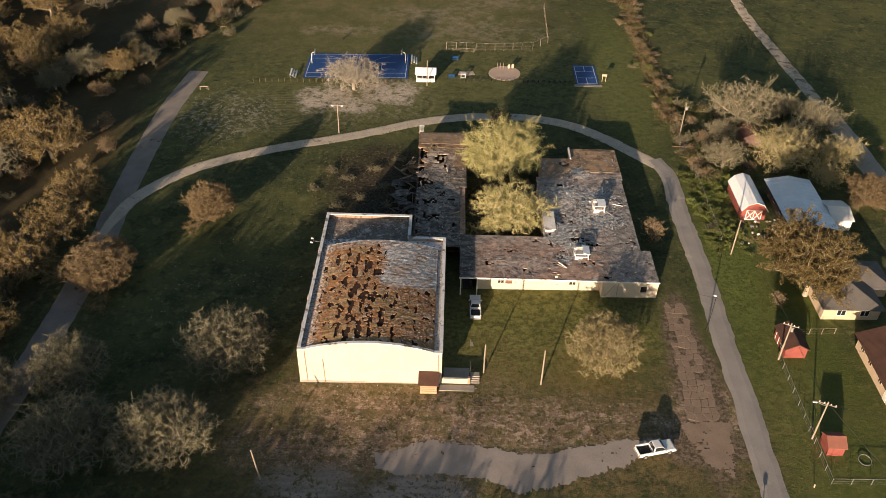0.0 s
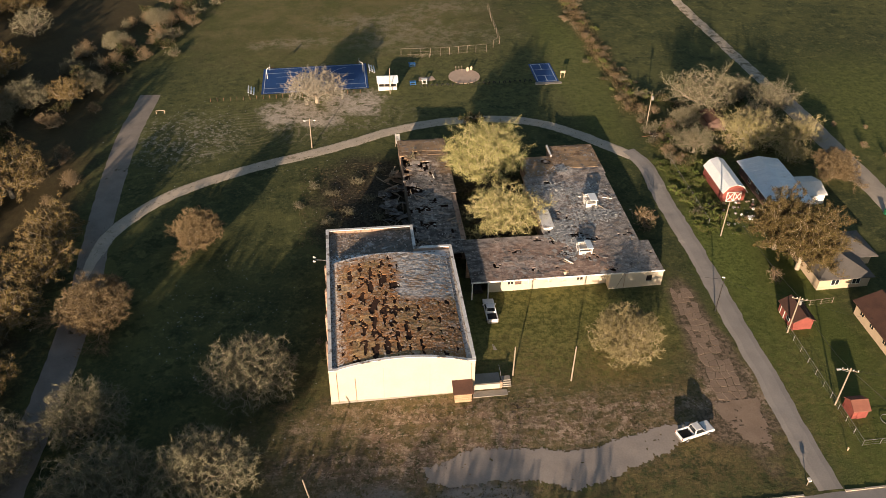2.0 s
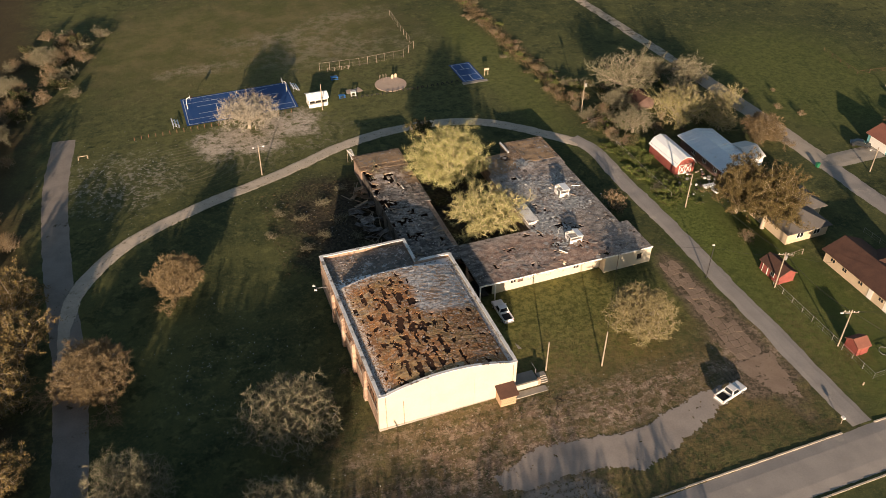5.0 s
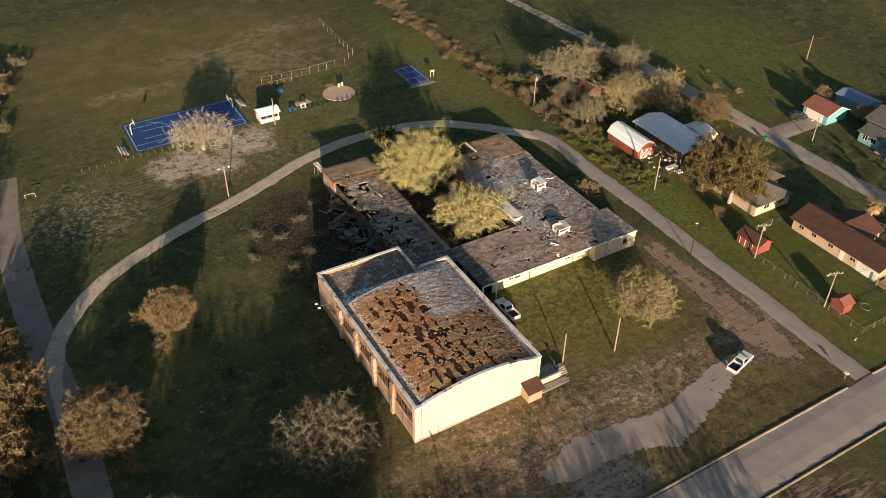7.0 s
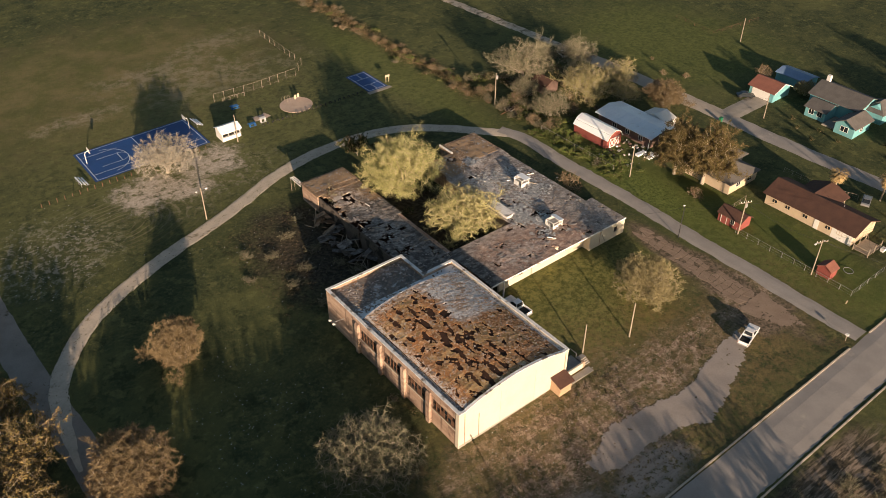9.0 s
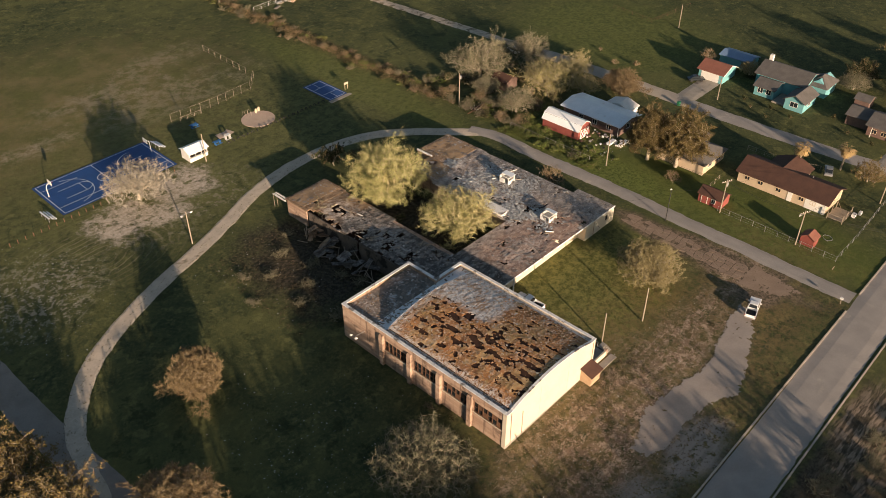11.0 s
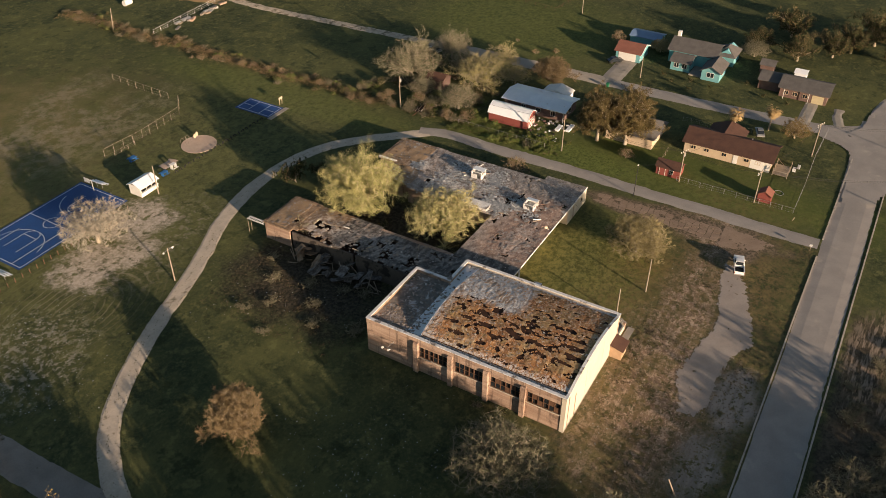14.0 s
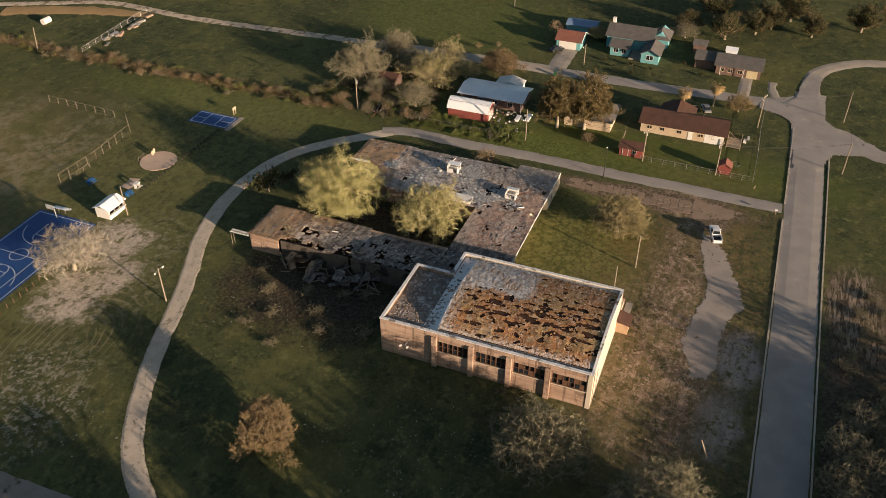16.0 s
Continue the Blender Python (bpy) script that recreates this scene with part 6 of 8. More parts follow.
def turquoise_homes():
    t, b = simple_house("turquoise_garage", 107.8, 124.5, 114.8, 131.4, 2.5, 1.5, "y", "teal", "shingle_red", "turquoise garage with a rust-red roof and white doors", "garage", 0.5)
    part("garage_door", Mesh().box(107.73, 125.6, b - 0.1, 107.797, 130.6, b + 2.1), MAT["white"], t, "white wide garage door")
    part("gable_trim", Mesh().bar((107.3, 124.0, b + 2.4), (111.3, 124.0, b + 4.1), 0.16).bar((115.3, 124.0, b + 2.4), (111.3, 124.0, b + 4.1), 0.16), MAT["white"], t)
    b = gz(112, 110)
    h = thing("turquoise_house", (114, 110.5, b), "turquoise house with grey gabled roofs and white windows", "house")
    part("wall", gable_body(113.5, 105.5, 123.0, 118.2, b - 0.4, b + 3.6, 1.9, "y"), MAT["teal"], h)
    part("roof", gable_roof(Mesh(), 113.5, 105.5, 123.0, 118.2, b + 3.6, 1.9, "y", 0.5), MAT["shingle_grey"], h)
    part("front_wing", gable_body(108.6, 110.8, 114.5, 116.0, b - 0.4, b + 2.5, 1.1, "y"), MAT["teal"], h)
    part("wing_roof", gable_roof(Mesh(), 108.4, 110.8, 114.6, 116.0, b + 2.5, 1.1, "y", 0.4), MAT["shingle_grey"], h)
    part("front_wing", gable_body(106.6, 102.2, 114.0, 107.0, b - 0.4, b + 2.6, 1.3, "x"), MAT["teal"], h)
    part("wing_roof", gable_roof(Mesh(), 106.6, 102.2, 114.0, 107.0, b + 2.6, 1.3, "x", 0.5), MAT["shingle_grey"], h)
    part("east_wing", gable_body(118, 101.5, 124.5, 106, b - 0.4, b + 3.0, 1.6, "x"), MAT["teal"], h)
    part("wing_roof", hip_roof(117.5, 101.5, 124.5, 106.5, b + 3.0, 1.9), MAT["shingle_grey"], h)
    for y in (112.2, 114.4):
        wall_window(h, "w", y, 108.6, b + 0.9, 1.2, 1.2)
    wall_window(h, "w", 104.6, 106.6, b + 0.9, 1.8, 1.2)
    wall_window(h, "s", 110, 102.2, b + 0.9, 1.2, 1.2)
    part("chimney", Mesh().box(119.4, 117.2, b + 4.2, 120.3, 118.1, b + 6.6), MAT["white"], h, "white chimney")
    part("porch", Mesh().box(107.4, 107.3, b - 0.3, 113.4, 110.5, b + 0.25), MAT["concrete"], h)
    t, b = simple_house("blue_carport", 119.6, 123.0, 125.0, 131.6, 2.3, 0.7, "y", "teal", "carport_blue", "blue metal-roofed carport behind the garage", "carport", 0.3)


def brick_house():
    b = gz(111, 82)
    h = thing("brick_bungalow", (111, 82.5, b), "dark brick bungalow with a brown-grey roof", "house")
    part("wall", gable_body(107.2, 75.3, 115.4, 86.8, b - 0.4, b + 2.6, 1.5, "y"), MAT["redbrick"], h)
    part("roof", gable_roof(Mesh(), 107.2, 75.3, 115.4, 86.8, b + 2.6, 1.5, "y", 0.6), MAT["shingle_grey"], h)
    part("wall", gable_body(109.2, 87.2, 115.4, 92.6, b - 0.4, b + 2.5, 1.2, "y"), MAT["redbrick"], h)
    part("roof", gable_roof(Mesh(), 109.2, 87.6, 115.4, 92.6, b + 2.5, 1.2, "y", 0.4), MAT["shingle_grey"], h)
    part("garage_door", Mesh().box(107.13, 76.0, b - 0.1, 107.197, 78.8, b + 2.0), MAT["yellow"], h, "beige garage door")
    for y in (80.5, 83.0, 85.2):
        wall_window(h, "w", y, 107.2, b + 0.8, 1.1, 0.9, "cream")
    part("porch_post", Mesh().box(106.2, 79.5, b - 0.2, 106.32, 79.62, b + 2.5).box(106.2, 85.5, b - 0.2, 106.32, 85.62, b + 2.5), MAT["white"], h)
    simple_house("dark_shed", 119, 91, 122.5, 94.5, 2.2, 0.9, "y", "redbrick", "shingle_grey", "dark shed behind the brick bungalow", "shed", 0.3)
    simple_house("metal_shed", 118.5, 82.5, 121.5, 85.5, 2.0, 0.6, "y", "tin", "tin", "pale metal shed behind the brick bungalow", "shed", 0.2)
    simple_house("pink_cabin", 66.5, 163.5, 71, 168.5, 2.3, 1.2, "y", "redbrick", "shingle_brown", "faded cabin hidden among bare trees", "cabin", 0.3)


barn()
tin_house()
ranch()
sheds()
grey_house()
turquoise_homes()
brick_house()

# ---------------------------------------------------------------- poles, wires, fences


def utility_pole(x, y, h, label, arm=True, can=False, lamp=False, lean=(0, 0)):
    b = gz(x, y)
    t = thing("utility_pole", (x, y, b), label, "utility pole")
    top = (x + lean[0], y + lean[1], b + h)
    part("pole", Mesh().tube((x, y, b - 0.4), top, 0.14, 0.1, 8, True), MAT["pole"], t)
    if arm:
        part("crossarm", Mesh().bar((top[0] - 1.1, top[1] + 0.5, top[2] - 0.5), (top[0] + 1.1, top[1] - 0.5, top[2] - 0.5), 0.12), MAT["pole"], t)
        for k in (-1.0, -0.4, 0.4, 1.0):
            part("insulator", Mesh().tube((top[0] + k, top[1] - k * 0.45, top[2] - 0.44), (top[0] + k, top[1] - k * 0.45, top[2] - 0.2), 0.06, 0.05, 6, True), MAT["white"], t)
    if can:
        part("transformer", Mesh().tube((top[0] + 0.38, top[1], top[2] - 1.7), (top[0] + 0.38, top[1], top[2] - 0.8), 0.26, 0.26, 10, True), MAT["steel"], t, "grey transformer can")
    if lamp:
        part("lamp_arm", Mesh().tube((top[0], top[1], top[2] - 0.9), (top[0] - 1.5, top[1] + 0.3, top[2] - 0.4), 0.05, 0.05, 6), MAT["steel"], t)
        part("lamp_head", Mesh().box(top[0] - 2.0, top[1] + 0.18, top[2] - 0.48, top[0] - 1.4, top[1] + 0.42, top[2] - 0.34), MAT["white"], t, "pale lamp head")
    return Vector(top)


P = {}
P["n"] = utility_pole(53.4, 168.0, 8.4, "tall weathered utility pole with a transformer beside the drive", False, True)
P["e1"] = utility_pole(54.1, 124.0, 8.0, "weathered utility pole by the barn", False)
P["e2"] = utility_pole(54.8, 96.4, 8.0, "weathered utility pole with transformer beside the red shed", True, True)
P["e3"] = utility_pole(54.9, 80.2, 8.0, "weathered utility pole with crossarm and lamp", True, False, True)
P["e4"] = utility_pole(80.5, 73.4, 8.5, "weathered utility pole with lamp at the corner", True, False, True)
P["s1"] = utility_pole(65.6, 54.0, 8.0, "weathered utility pole south of the street", False)
P["s2"] = utility_pole(90.8, 54.0, 8.0, "weathered utility pole at the crossing", False)
P["h"] = utility_pole(99.5, 121.2, 6.0, "weathered utility pole by the turquoise garage", False, False, True)
P["c"] = utility_pole(-5.8, 191.9, 7.0, "pale pole beside the white snack hut", False)
P["l1"] = utility_pole(15.7, 90.2, 7.5, "bare wooden pole standing in the lawn", False)
P["l2"] = utility_pole(6.7, 92.5, 6.3, "bare pale wooden pole beside the ramp", False)
P["w"] = utility_pole(-25.4, 167.7, 7.6, "wooden pole with two floodlights by the path", False)
P["sw"] = utility_pole(-25.0, 71.3, 4.6, "leaning bare pole at the yard's edge", False, lean=(-1.2, 1.6))
P["fe"] = utility_pole(133, 152, 7.0, "far weathered pole in the pasture", False)
P["nw"] = utility_pole(50.5, 268, 7.0, "far leaning pole in the hedge", False, lean=(0.8, 0))


def floodlights(at, label):
    t = thing("floodlight_pair", tuple(at), label, "floodlight")
    part("bracket", Mesh().bar((at.x - 1.0, at.y, at.z - 0.5), (at.x + 1.0, at.y, at.z - 0.5), 0.07), MAT["steel"], t)
    for k in (-1.0, 1.0):
        part("lamp_head", Mesh().tube((at.x + k, at.y, at.z - 0.62), (at.x + k * 1.3, at.y - 0.25, at.z - 0.4), 0.2, 0.09, 8, True), MAT["coping"], t, "white lamp shade")


floodlights(P["w"], "pair of white floodlights on the pole by the path")


def lamp_post(x, y, h, label, aim=(-1, 0)):
    b = gz(x, y)
    t = thing("street_lamp", (x, y, b), label, "street lamp")
    part("pole", Mesh().tube((x, y, b - 0.3), (x, y, b + h), 0.1, 0.07, 7, True), MAT["wire"], t)
    part("lamp_head", Mesh().tube((x, y, b + h), (x + aim[0] * 0.5, y + aim[1] * 0.5, b + h + 0.12), 0.14, 0.1, 7, True), MAT["white"], t, "white lamp head")
    return Vector((x, y, b + h))


P["lamp"] = lamp_post(44.7, 103.1, 7.6, "thin dark street lamp beside the drive")


def gym_light():
    """Twin lamps on a bracket on the gym's west wall."""
    t = thing("wall_floodlight", (-22.2, 120.6, 4.0), "twin white floodlights on a bracket of the gym wall", "floodlight")
    part("bracket", Mesh().bar((-22.19, 120.6, 3.9), (-24.3, 120.6, 4.2), 0.09).bar((-24.3, 120.0, 4.2), (-24.3, 121.2, 4.2), 0.07), MAT["steel"], t)
    for y in (120.0, 121.2):
        part("lamp_head", Mesh().tube((-24.3, y, 4.2), (-24.75, y, 4.4), 0.1, 0.2, 8, True), MAT["white"], t, "white lamp shade")


gym_light()


def cable(a, b, droop=0.8):
    m = Mesh()
    n = 10
    pts = [a.lerp(b, k / n) - Vector((0, 0, droop * 4 * (k / n) * (1 - k / n))) for k in range(n + 1)]
    m.pipe(pts, 0.022, 3)
    single("overhead_cable", m, MAT["wire"], "thin black overhead cable between poles", "cable", "overhead cables", origin=tuple(a))


low = Vector((0, 0, -0.35))
for a, b in (("n", "e1"), ("e1", "e2"), ("e2", "e3"), ("e3", "e4"), ("e4", "s2"), ("lamp", "e2"), ("s1", "s2"), ("e3", "s1")):
    cable(P[a] + low, P[b] + low)
    if a.startswith("e"):
        cable(P[a] + low * 2 + Vector((0.5, 0, 0)), P[b] + low * 2 + Vector((0.5, 0, 0)), 1.1)
cable(P["e2"] + low, Vector((68.5, 95, 4.2)), 0.6)
cable(P["lamp"] + low, Vector((37.4, 113, 4.5)), 0.8)
cable(P["l1"] + low, Vector((30.5, 111.3, 4.4)), 0.5)


def mesh_fence(pts, label, h=1.2, gap=2.6, mat="steel"):
    """Posts, top rail and a few wires along a line."""
    x, y = pts[0]
    t = thing("fence", (x, y, gz(x, y)), label, "fence", kind="")
    post = Mesh().tube((0, 0, -0.2), (0, 0, h), 0.045, 0.045, 5, True)
    data = post.data("post", MAT[mat])
    for (xa, ya), (xb, yb) in zip(pts, pts[1:]):
        L = math.hypot(xb - xa, yb - ya)
        n = max(1, round(L / gap))
        for k in range(n + 1):
            px, py = xa + (xb - xa) * k / n, ya + (yb - ya) * k / n
            ob = new("post", data)
            ob.parent = t
            ob.location = (px - x, py - y, gz(px, py) - gz(x, y))
        for z in (h, h * 0.55, h * 0.15):
            part("rail" if z == h else "wire", Mesh().tube((xa, ya, gz(xa, ya) + z), (xb, yb, gz(xb, yb) + z), 0.03 if z == h else 0.012, None, 4), MAT[mat], t)
    return t


mesh_fence([(54.9, 97), (54.9, 84), (54.9, 72.2), (66, 72.2), (80, 72.6), (94, 72.3)], "sagging wire fence round the ranch garden")
mesh_fence([(59.5, 102.3), (66, 102.6)], "pale wooden fence behind the red shed", 1.2, 2.0, "pole")
mesh_fence([(53.3, 151.0), (53.2, 140), (53.2, 128)], "overgrown wire fence beside the barn")
mesh_fence([(82, 104), (82.5, 94), (84.5, 88)], "broken timber fence by the palms", 1.1, 2.2, "pole")
mesh_fence([(-1.2, 213.6), (9.6, 212.8), (19.5, 213.4), (22.5, 213.6), (27.0, 218.2)], "tall wire backstop of the ball field", 2.2, 2.8, "pole")
mesh_fence([(27.2, 222), (27.4, 231), (27.8, 243)], "wire side fence of the ball field", 1.8, 2.8, "pole")
mesh_fence([(0.6, 212.4), (6.4, 212.0)], "low team bench rail at the ball field", 1.0, 2.0, "pole")
mesh_fence([(55.1, 256), (70, 256.9), (86.1, 257.7)], "white board fence across the paddock", 1.4, 3.0, "white")
mesh_fence([(133, 175), (131, 160), (150, 158)], "far wire fence in the pasture", 1.0, 4.0, "rust")

# ---------------------------------------------------------------- courts and play things


def court(name, x0, y0, x1, y1, lines, label):
    z = gz((x0 + x1) / 2, (y0 + y1) / 2) + 0.1
    m = Mesh()
    nx, ny = 6, 4
    def q(x, y, d):
        return (x, y, gz(x, y) + 0.06 + d)
    for i in range(nx):
        for j in range(ny):
            xa, xb = x0 + (x1 - x0) * i / nx, x0 + (x1 - x0) * (i + 1) / nx
            ya, yb = y0 + (y1 - y0) * j / ny, y0 + (y1 - y0) * (j + 1) / ny
            m.poly(q(xa, ya, 0), q(xb, ya, 0), q(xb, yb, 0), q(xa, yb, 0))
    t = thing(name, ((x0 + x1) / 2, (y0 + y1) / 2, z), label, "sports court", kind="structure")
    part("surface", m, MAT["blue"], t)
    for seg in lines:
        ln = Mesh()
        for (xa, ya), (xb, yb) in zip(seg, seg[1:]):
            d = Vector((xb - xa, yb - ya)).normalized() * 0.075
            ln.poly(q(xa + d.y, ya - d.x, 0.012), q(xb + d.y, yb - d.x, 0.012), q(xb - d.y, yb + d.x, 0.012), q(xa - d.y, ya + d.x, 0.012))
        part("line", ln, MAT["line"], t)
    return t


def arc(cx, cy, r, a0, a1, n=16):
    return [(cx + r * math.cos(radians(a0 + (a1 - a0) * k / n)), cy + r * math.sin(radians(a0 + (a1 - a0) * k / n))) for k in range(n + 1)]


X0, X1, Y0, Y1 = -38.2, -11.0, 195.6, 210.2
YM = (Y0 + Y1) / 2
court("basketball_court", X0, Y0, X1, Y1, [
    [(X0 + 0.6, Y0 + 0.5), (X1 - 0.6, Y0 + 0.5), (X1 - 0.6, Y1 - 0.5), (X0 + 0.6, Y1 - 0.5), (X0 + 0.6, Y0 + 0.5)],
    [((X0 + X1) / 2, Y0 + 0.5), ((X0 + X1) / 2, Y1 - 0.5)],
    [(X0 + 0.6, YM - 4.3), (X1 - 0.6, YM - 4.3)], [(X0 + 0.6, YM + 4.3), (X0 + 9, YM + 4.3)],
    [(X0 + 3.5, YM - 1.9), (X0 + 8.2, YM - 1.9), (X0 + 8.2, YM + 1.9), (X0 + 3.5, YM + 1.9)],
    [(X1 - 3.5, YM - 1.9), (X1 - 7.2, YM - 1.9), (X1 - 7.2, YM + 1.9), (X1 - 3.5, YM + 1.9)],
    arc(X0 + 8.2, YM, 1.9, -90, 90), arc(X1 - 7.2, YM, 1.9, 90, 270), arc(X0 + 4.5, YM, 5.6, -80, 80), arc(X1 - 4.5, YM, 5.6, 100, 260),
    arc((X0 + X1) / 2, YM, 1.8, 0, 360)], "blue painted basketball court with faded white lines")
court("pickleball_court", 32.3, 193.2, 38.2, 204.2, [
    [(32.8, 193.7), (37.7, 193.7), (37.7, 203.7), (32.8, 203.7), (32.8, 193.7)],
    [(32.8, 196.9), (37.7, 196.9)], [(32.8, 200.5), (37.7, 200.5)], [(35.25, 193.7), (35.25, 196.9)], [(35.25, 200.5), (35.25, 203.7)]],
    "small blue court with white lines")
single("court_slab", Mesh().box(31.8, 192.0, gz(35, 193) - 0.1, 38.8, 193.2, gz(35, 193) + 0.07), MAT["concrete"], "pale concrete edge of the small court", "pavement", kind="structure")


def hoop(x, y, aim):
    b = gz(x, y)
    t = thing("basketball_hoop", (x, y, b), "curved steel basketball post with a pale backboard", "basketball hoop", "hoops at the court")
    m = Mesh()
    pts = [(x, y, b - 0.2), (x, y, b + 2.4), (x + aim * 0.25, y, b + 2.9), (x + aim * 0.9, y, b + 3.1)]
    m.pipe(pts, 0.085, 7)
    part("post", m, MAT["white"], t)
    part("backboard", Mesh().box(x + aim * 0.95 - 0.03, y - 0.9, b + 2.7, x + aim * 0.95 + 0.03, y + 0.9, b + 3.75), MAT["white"], t)
    ring = Mesh()
    pp = [(x + aim * 1.4 + 0.23 * math.cos(a), y + 0.23 * math.sin(a), b + 3.05) for a in (k * math.pi / 5 for k in range(11))]
    ring.pipe(pp, 0.025, 4)
    part("ring", ring, MAT["red_plastic"], t)


hoop(X0 + 1.2, YM + 1.5, 1)
hoop(X1 - 1.0, YM + 2.0, -1)


def bleacher(x, y, turn):
    t = thing("bleacher", (x, y, gz(x, y)), "small aluminium bleacher of three benches", "bleacher", "bleachers", turn=turn)
    for k in range(3):
        part("bench", Mesh().box(-2.0, -0.9 + 0.65 * k, 0.4 + 0.3 * k, 2.0, -0.6 + 0.65 * k, 0.46 + 0.3 * k), MAT["tin"], t, local=True)
    for x2 in (-1.6, 0, 1.6):
        part("support", Mesh().bar((x2, -0.8, 0), (x2, 0.6, 1.0), 0.07).bar((x2, 0.6, 0), (x2, 0.6, 1.0), 0.07).bar((x2, -0.8, 0), (x2, -0.8, 0.4), 0.07), MAT["steel"], t, local=True)


bleacher(-40.8, 197.0, 92)
bleacher(-9.8, 205.7, 92)


def snack_hut():
    x0, x1, y0, y1 = -8.6, -3.9, 193.9, 197.4
    b = gz(-6, 195)
    t = thing("snack_hut", (-6.2, 195.6, b), "white boarded snack hut with a pale roof and open counter", "hut")
    part("wall", Mesh().box(x0, y0, b - 0.2, x1, y0 + 0.12, b + 1.0).box(x0, y0, b + 1.75, x1, y0 + 0.12, b + 2.3).box(x0, y0 + 0.12, b - 0.2, x0 + 0.12, y1, b + 2.3).box(x1 - 0.12, y0 + 0.12, b - 0.2, x1, y1, b + 2.3).box(x0 + 0.12, y1 - 0.12, b - 0.2, x1 - 0.12, y1, b + 2.3), MAT["white"], t, "white boarded walls")
    part("counter", Mesh().box(x0, y0 - 0.4, b + 1.0, x1, y0 + 0.15, b + 1.08), MAT["white"], t)
    for k in range(4):
        x = x0 + 0.05 + (x1 - x0 - 0.2) * k / 3
        part("post", Mesh().box(x, y0, b + 1.08, x + 0.12, y0 + 0.12, b + 1.75), MAT["white"], t)
    part("inner_shade", Mesh().box(x0 + 0.12, y0 + 0.6, b, x1 - 0.12, y0 + 0.64, b + 2.2), MAT["black"], t)
    part("roof", gable_roof(Mesh(), x0, y0, x1, y1, b + 2.3, 0.75, "x", 0.35, 0.1), MAT["tin"], t, "pale roof")


snack_hut()


def play_things():
    c = Mesh()
    ring = [(14.2 + 4.1 * math.cos(a), 199.2 + 4.1 * math.sin(a)) for a in (2 * math.pi * k / 22 for k in range(22))]
    m = Mesh()
    m.poly(*[(x, y, gz(x, y) + 0.06) for x, y in ring])
    single("sand_circle", m, MAT["sand"], "round bed of pale sand in the playground", "sand pit", kind="structure")
    t = thing("sand_border", (14.2, 199.2, gz(14.2, 199.2)), "low timber rim round the sand", "edging")
    for k in range(22):
        a, b = ring[k], ring[(k + 1) % 22]
        part("edge_board", Mesh().bar((*a, gz(*a) + 0.03), (*b, gz(*b) + 0.03), 0.1), MAT["sand"], t)
    for x, y in ((15.4, 201.6), (16.4, 201.9)):
        g = gz(x, y)
        s = thing("spring_rider", (x, y, g), "small cream board rider on a post in the sand", "play equipment", "spring riders")
        part("post", Mesh().bar((x, y, g - 0.1), (x, y, g + 0.5), 0.12), MAT["steel"], s)
        part("board", Mesh().prism([(x - 0.28, g + 0.4), (x + 0.28, g + 0.4), (x + 0.34, g + 1.2), (x + 0.1, g + 1.5), (x - 0.3, g + 1.2)], "y", y - 0.08, y + 0.08), MAT["cream"], s)
    g = gz(13.2, 202)
    a = thing("climbing_arch", (13.2, 202.4, g), "thin dark climbing arch at the sand's edge", "play equipment")
    for k in range(3):
        pts = [(12.4 + 0.8 * k, 202.4 + 0.9 * math.cos(t), g + 1.5 * math.sin(t)) for t in (math.pi * q / 8 for q in range(9))]
        m = Mesh()
        m.pipe(pts, 0.035, 4)
        part("hoop", m, MAT["pole"], a)
    for x, y, w, d, h, mat, lab in ((0.4, 196.4, 1.6, 1.0, 0.8, "plastic_blue", "blue plastic picnic table"), (1.2, 207.2, 1.8, 1.2, 0.8, "plastic_blue", "blue plastic picnic table"), (3.4, 196.6, 1.4, 1.0, 1.2, "white", "white boxed play stand")):
        b = gz(x, y)
        tb = thing("picnic_table", (x, y, b), lab, "table")
        part("top", Mesh().box(x - w / 2, y - d / 2, b + h - 0.08, x + w / 2, y + d / 2, b + h), MAT[mat], tb)
        part("leg", Mesh().box(x - w / 2 + 0.1, y - 0.4, b - 0.05, x - w / 2 + 0.2, y + 0.4, b + h - 0.08), MAT[mat], tb)
        part("leg", Mesh().box(x + w / 2 - 0.2, y - 0.4, b - 0.05, x + w / 2 - 0.1, y + 0.4, b + h - 0.08), MAT[mat], tb)
        for k in (-1, 1):
            part("bench", Mesh().box(x - w / 2, y + k * (d / 2 + 0.35) - 0.13, b + 0.4, x + w / 2, y + k * (d / 2 + 0.35) + 0.13, b + 0.45), MAT[mat], tb)
    ribbon("worn_play_patch", [(2.2, 199.2), (4.5, 199.0), (6.2, 199.4)], 3.0, MAT["sand"], "worn sandy patch in the playground", 0.05, 0.5, "ground")
    g = gz(39.6, 195)
    f = thing("scoreboard_frame", (39.6, 195.2, g), "faded cream board frame by the small court", "frame")
    part("post", Mesh().bar((39.1, 195.2, g - 0.1), (39.1, 195.2, g + 1.9), 0.12), MAT["yellow"], f)
    part("post", Mesh().bar((40.0, 195.2, g - 0.1), (40.0, 195.2, g + 1.9), 0.12), MAT["yellow"], f)
    part("board", Mesh().box(38.9, 195.1, g + 1.4, 40.2, 195.25, g + 1.95), MAT["cream"], f)
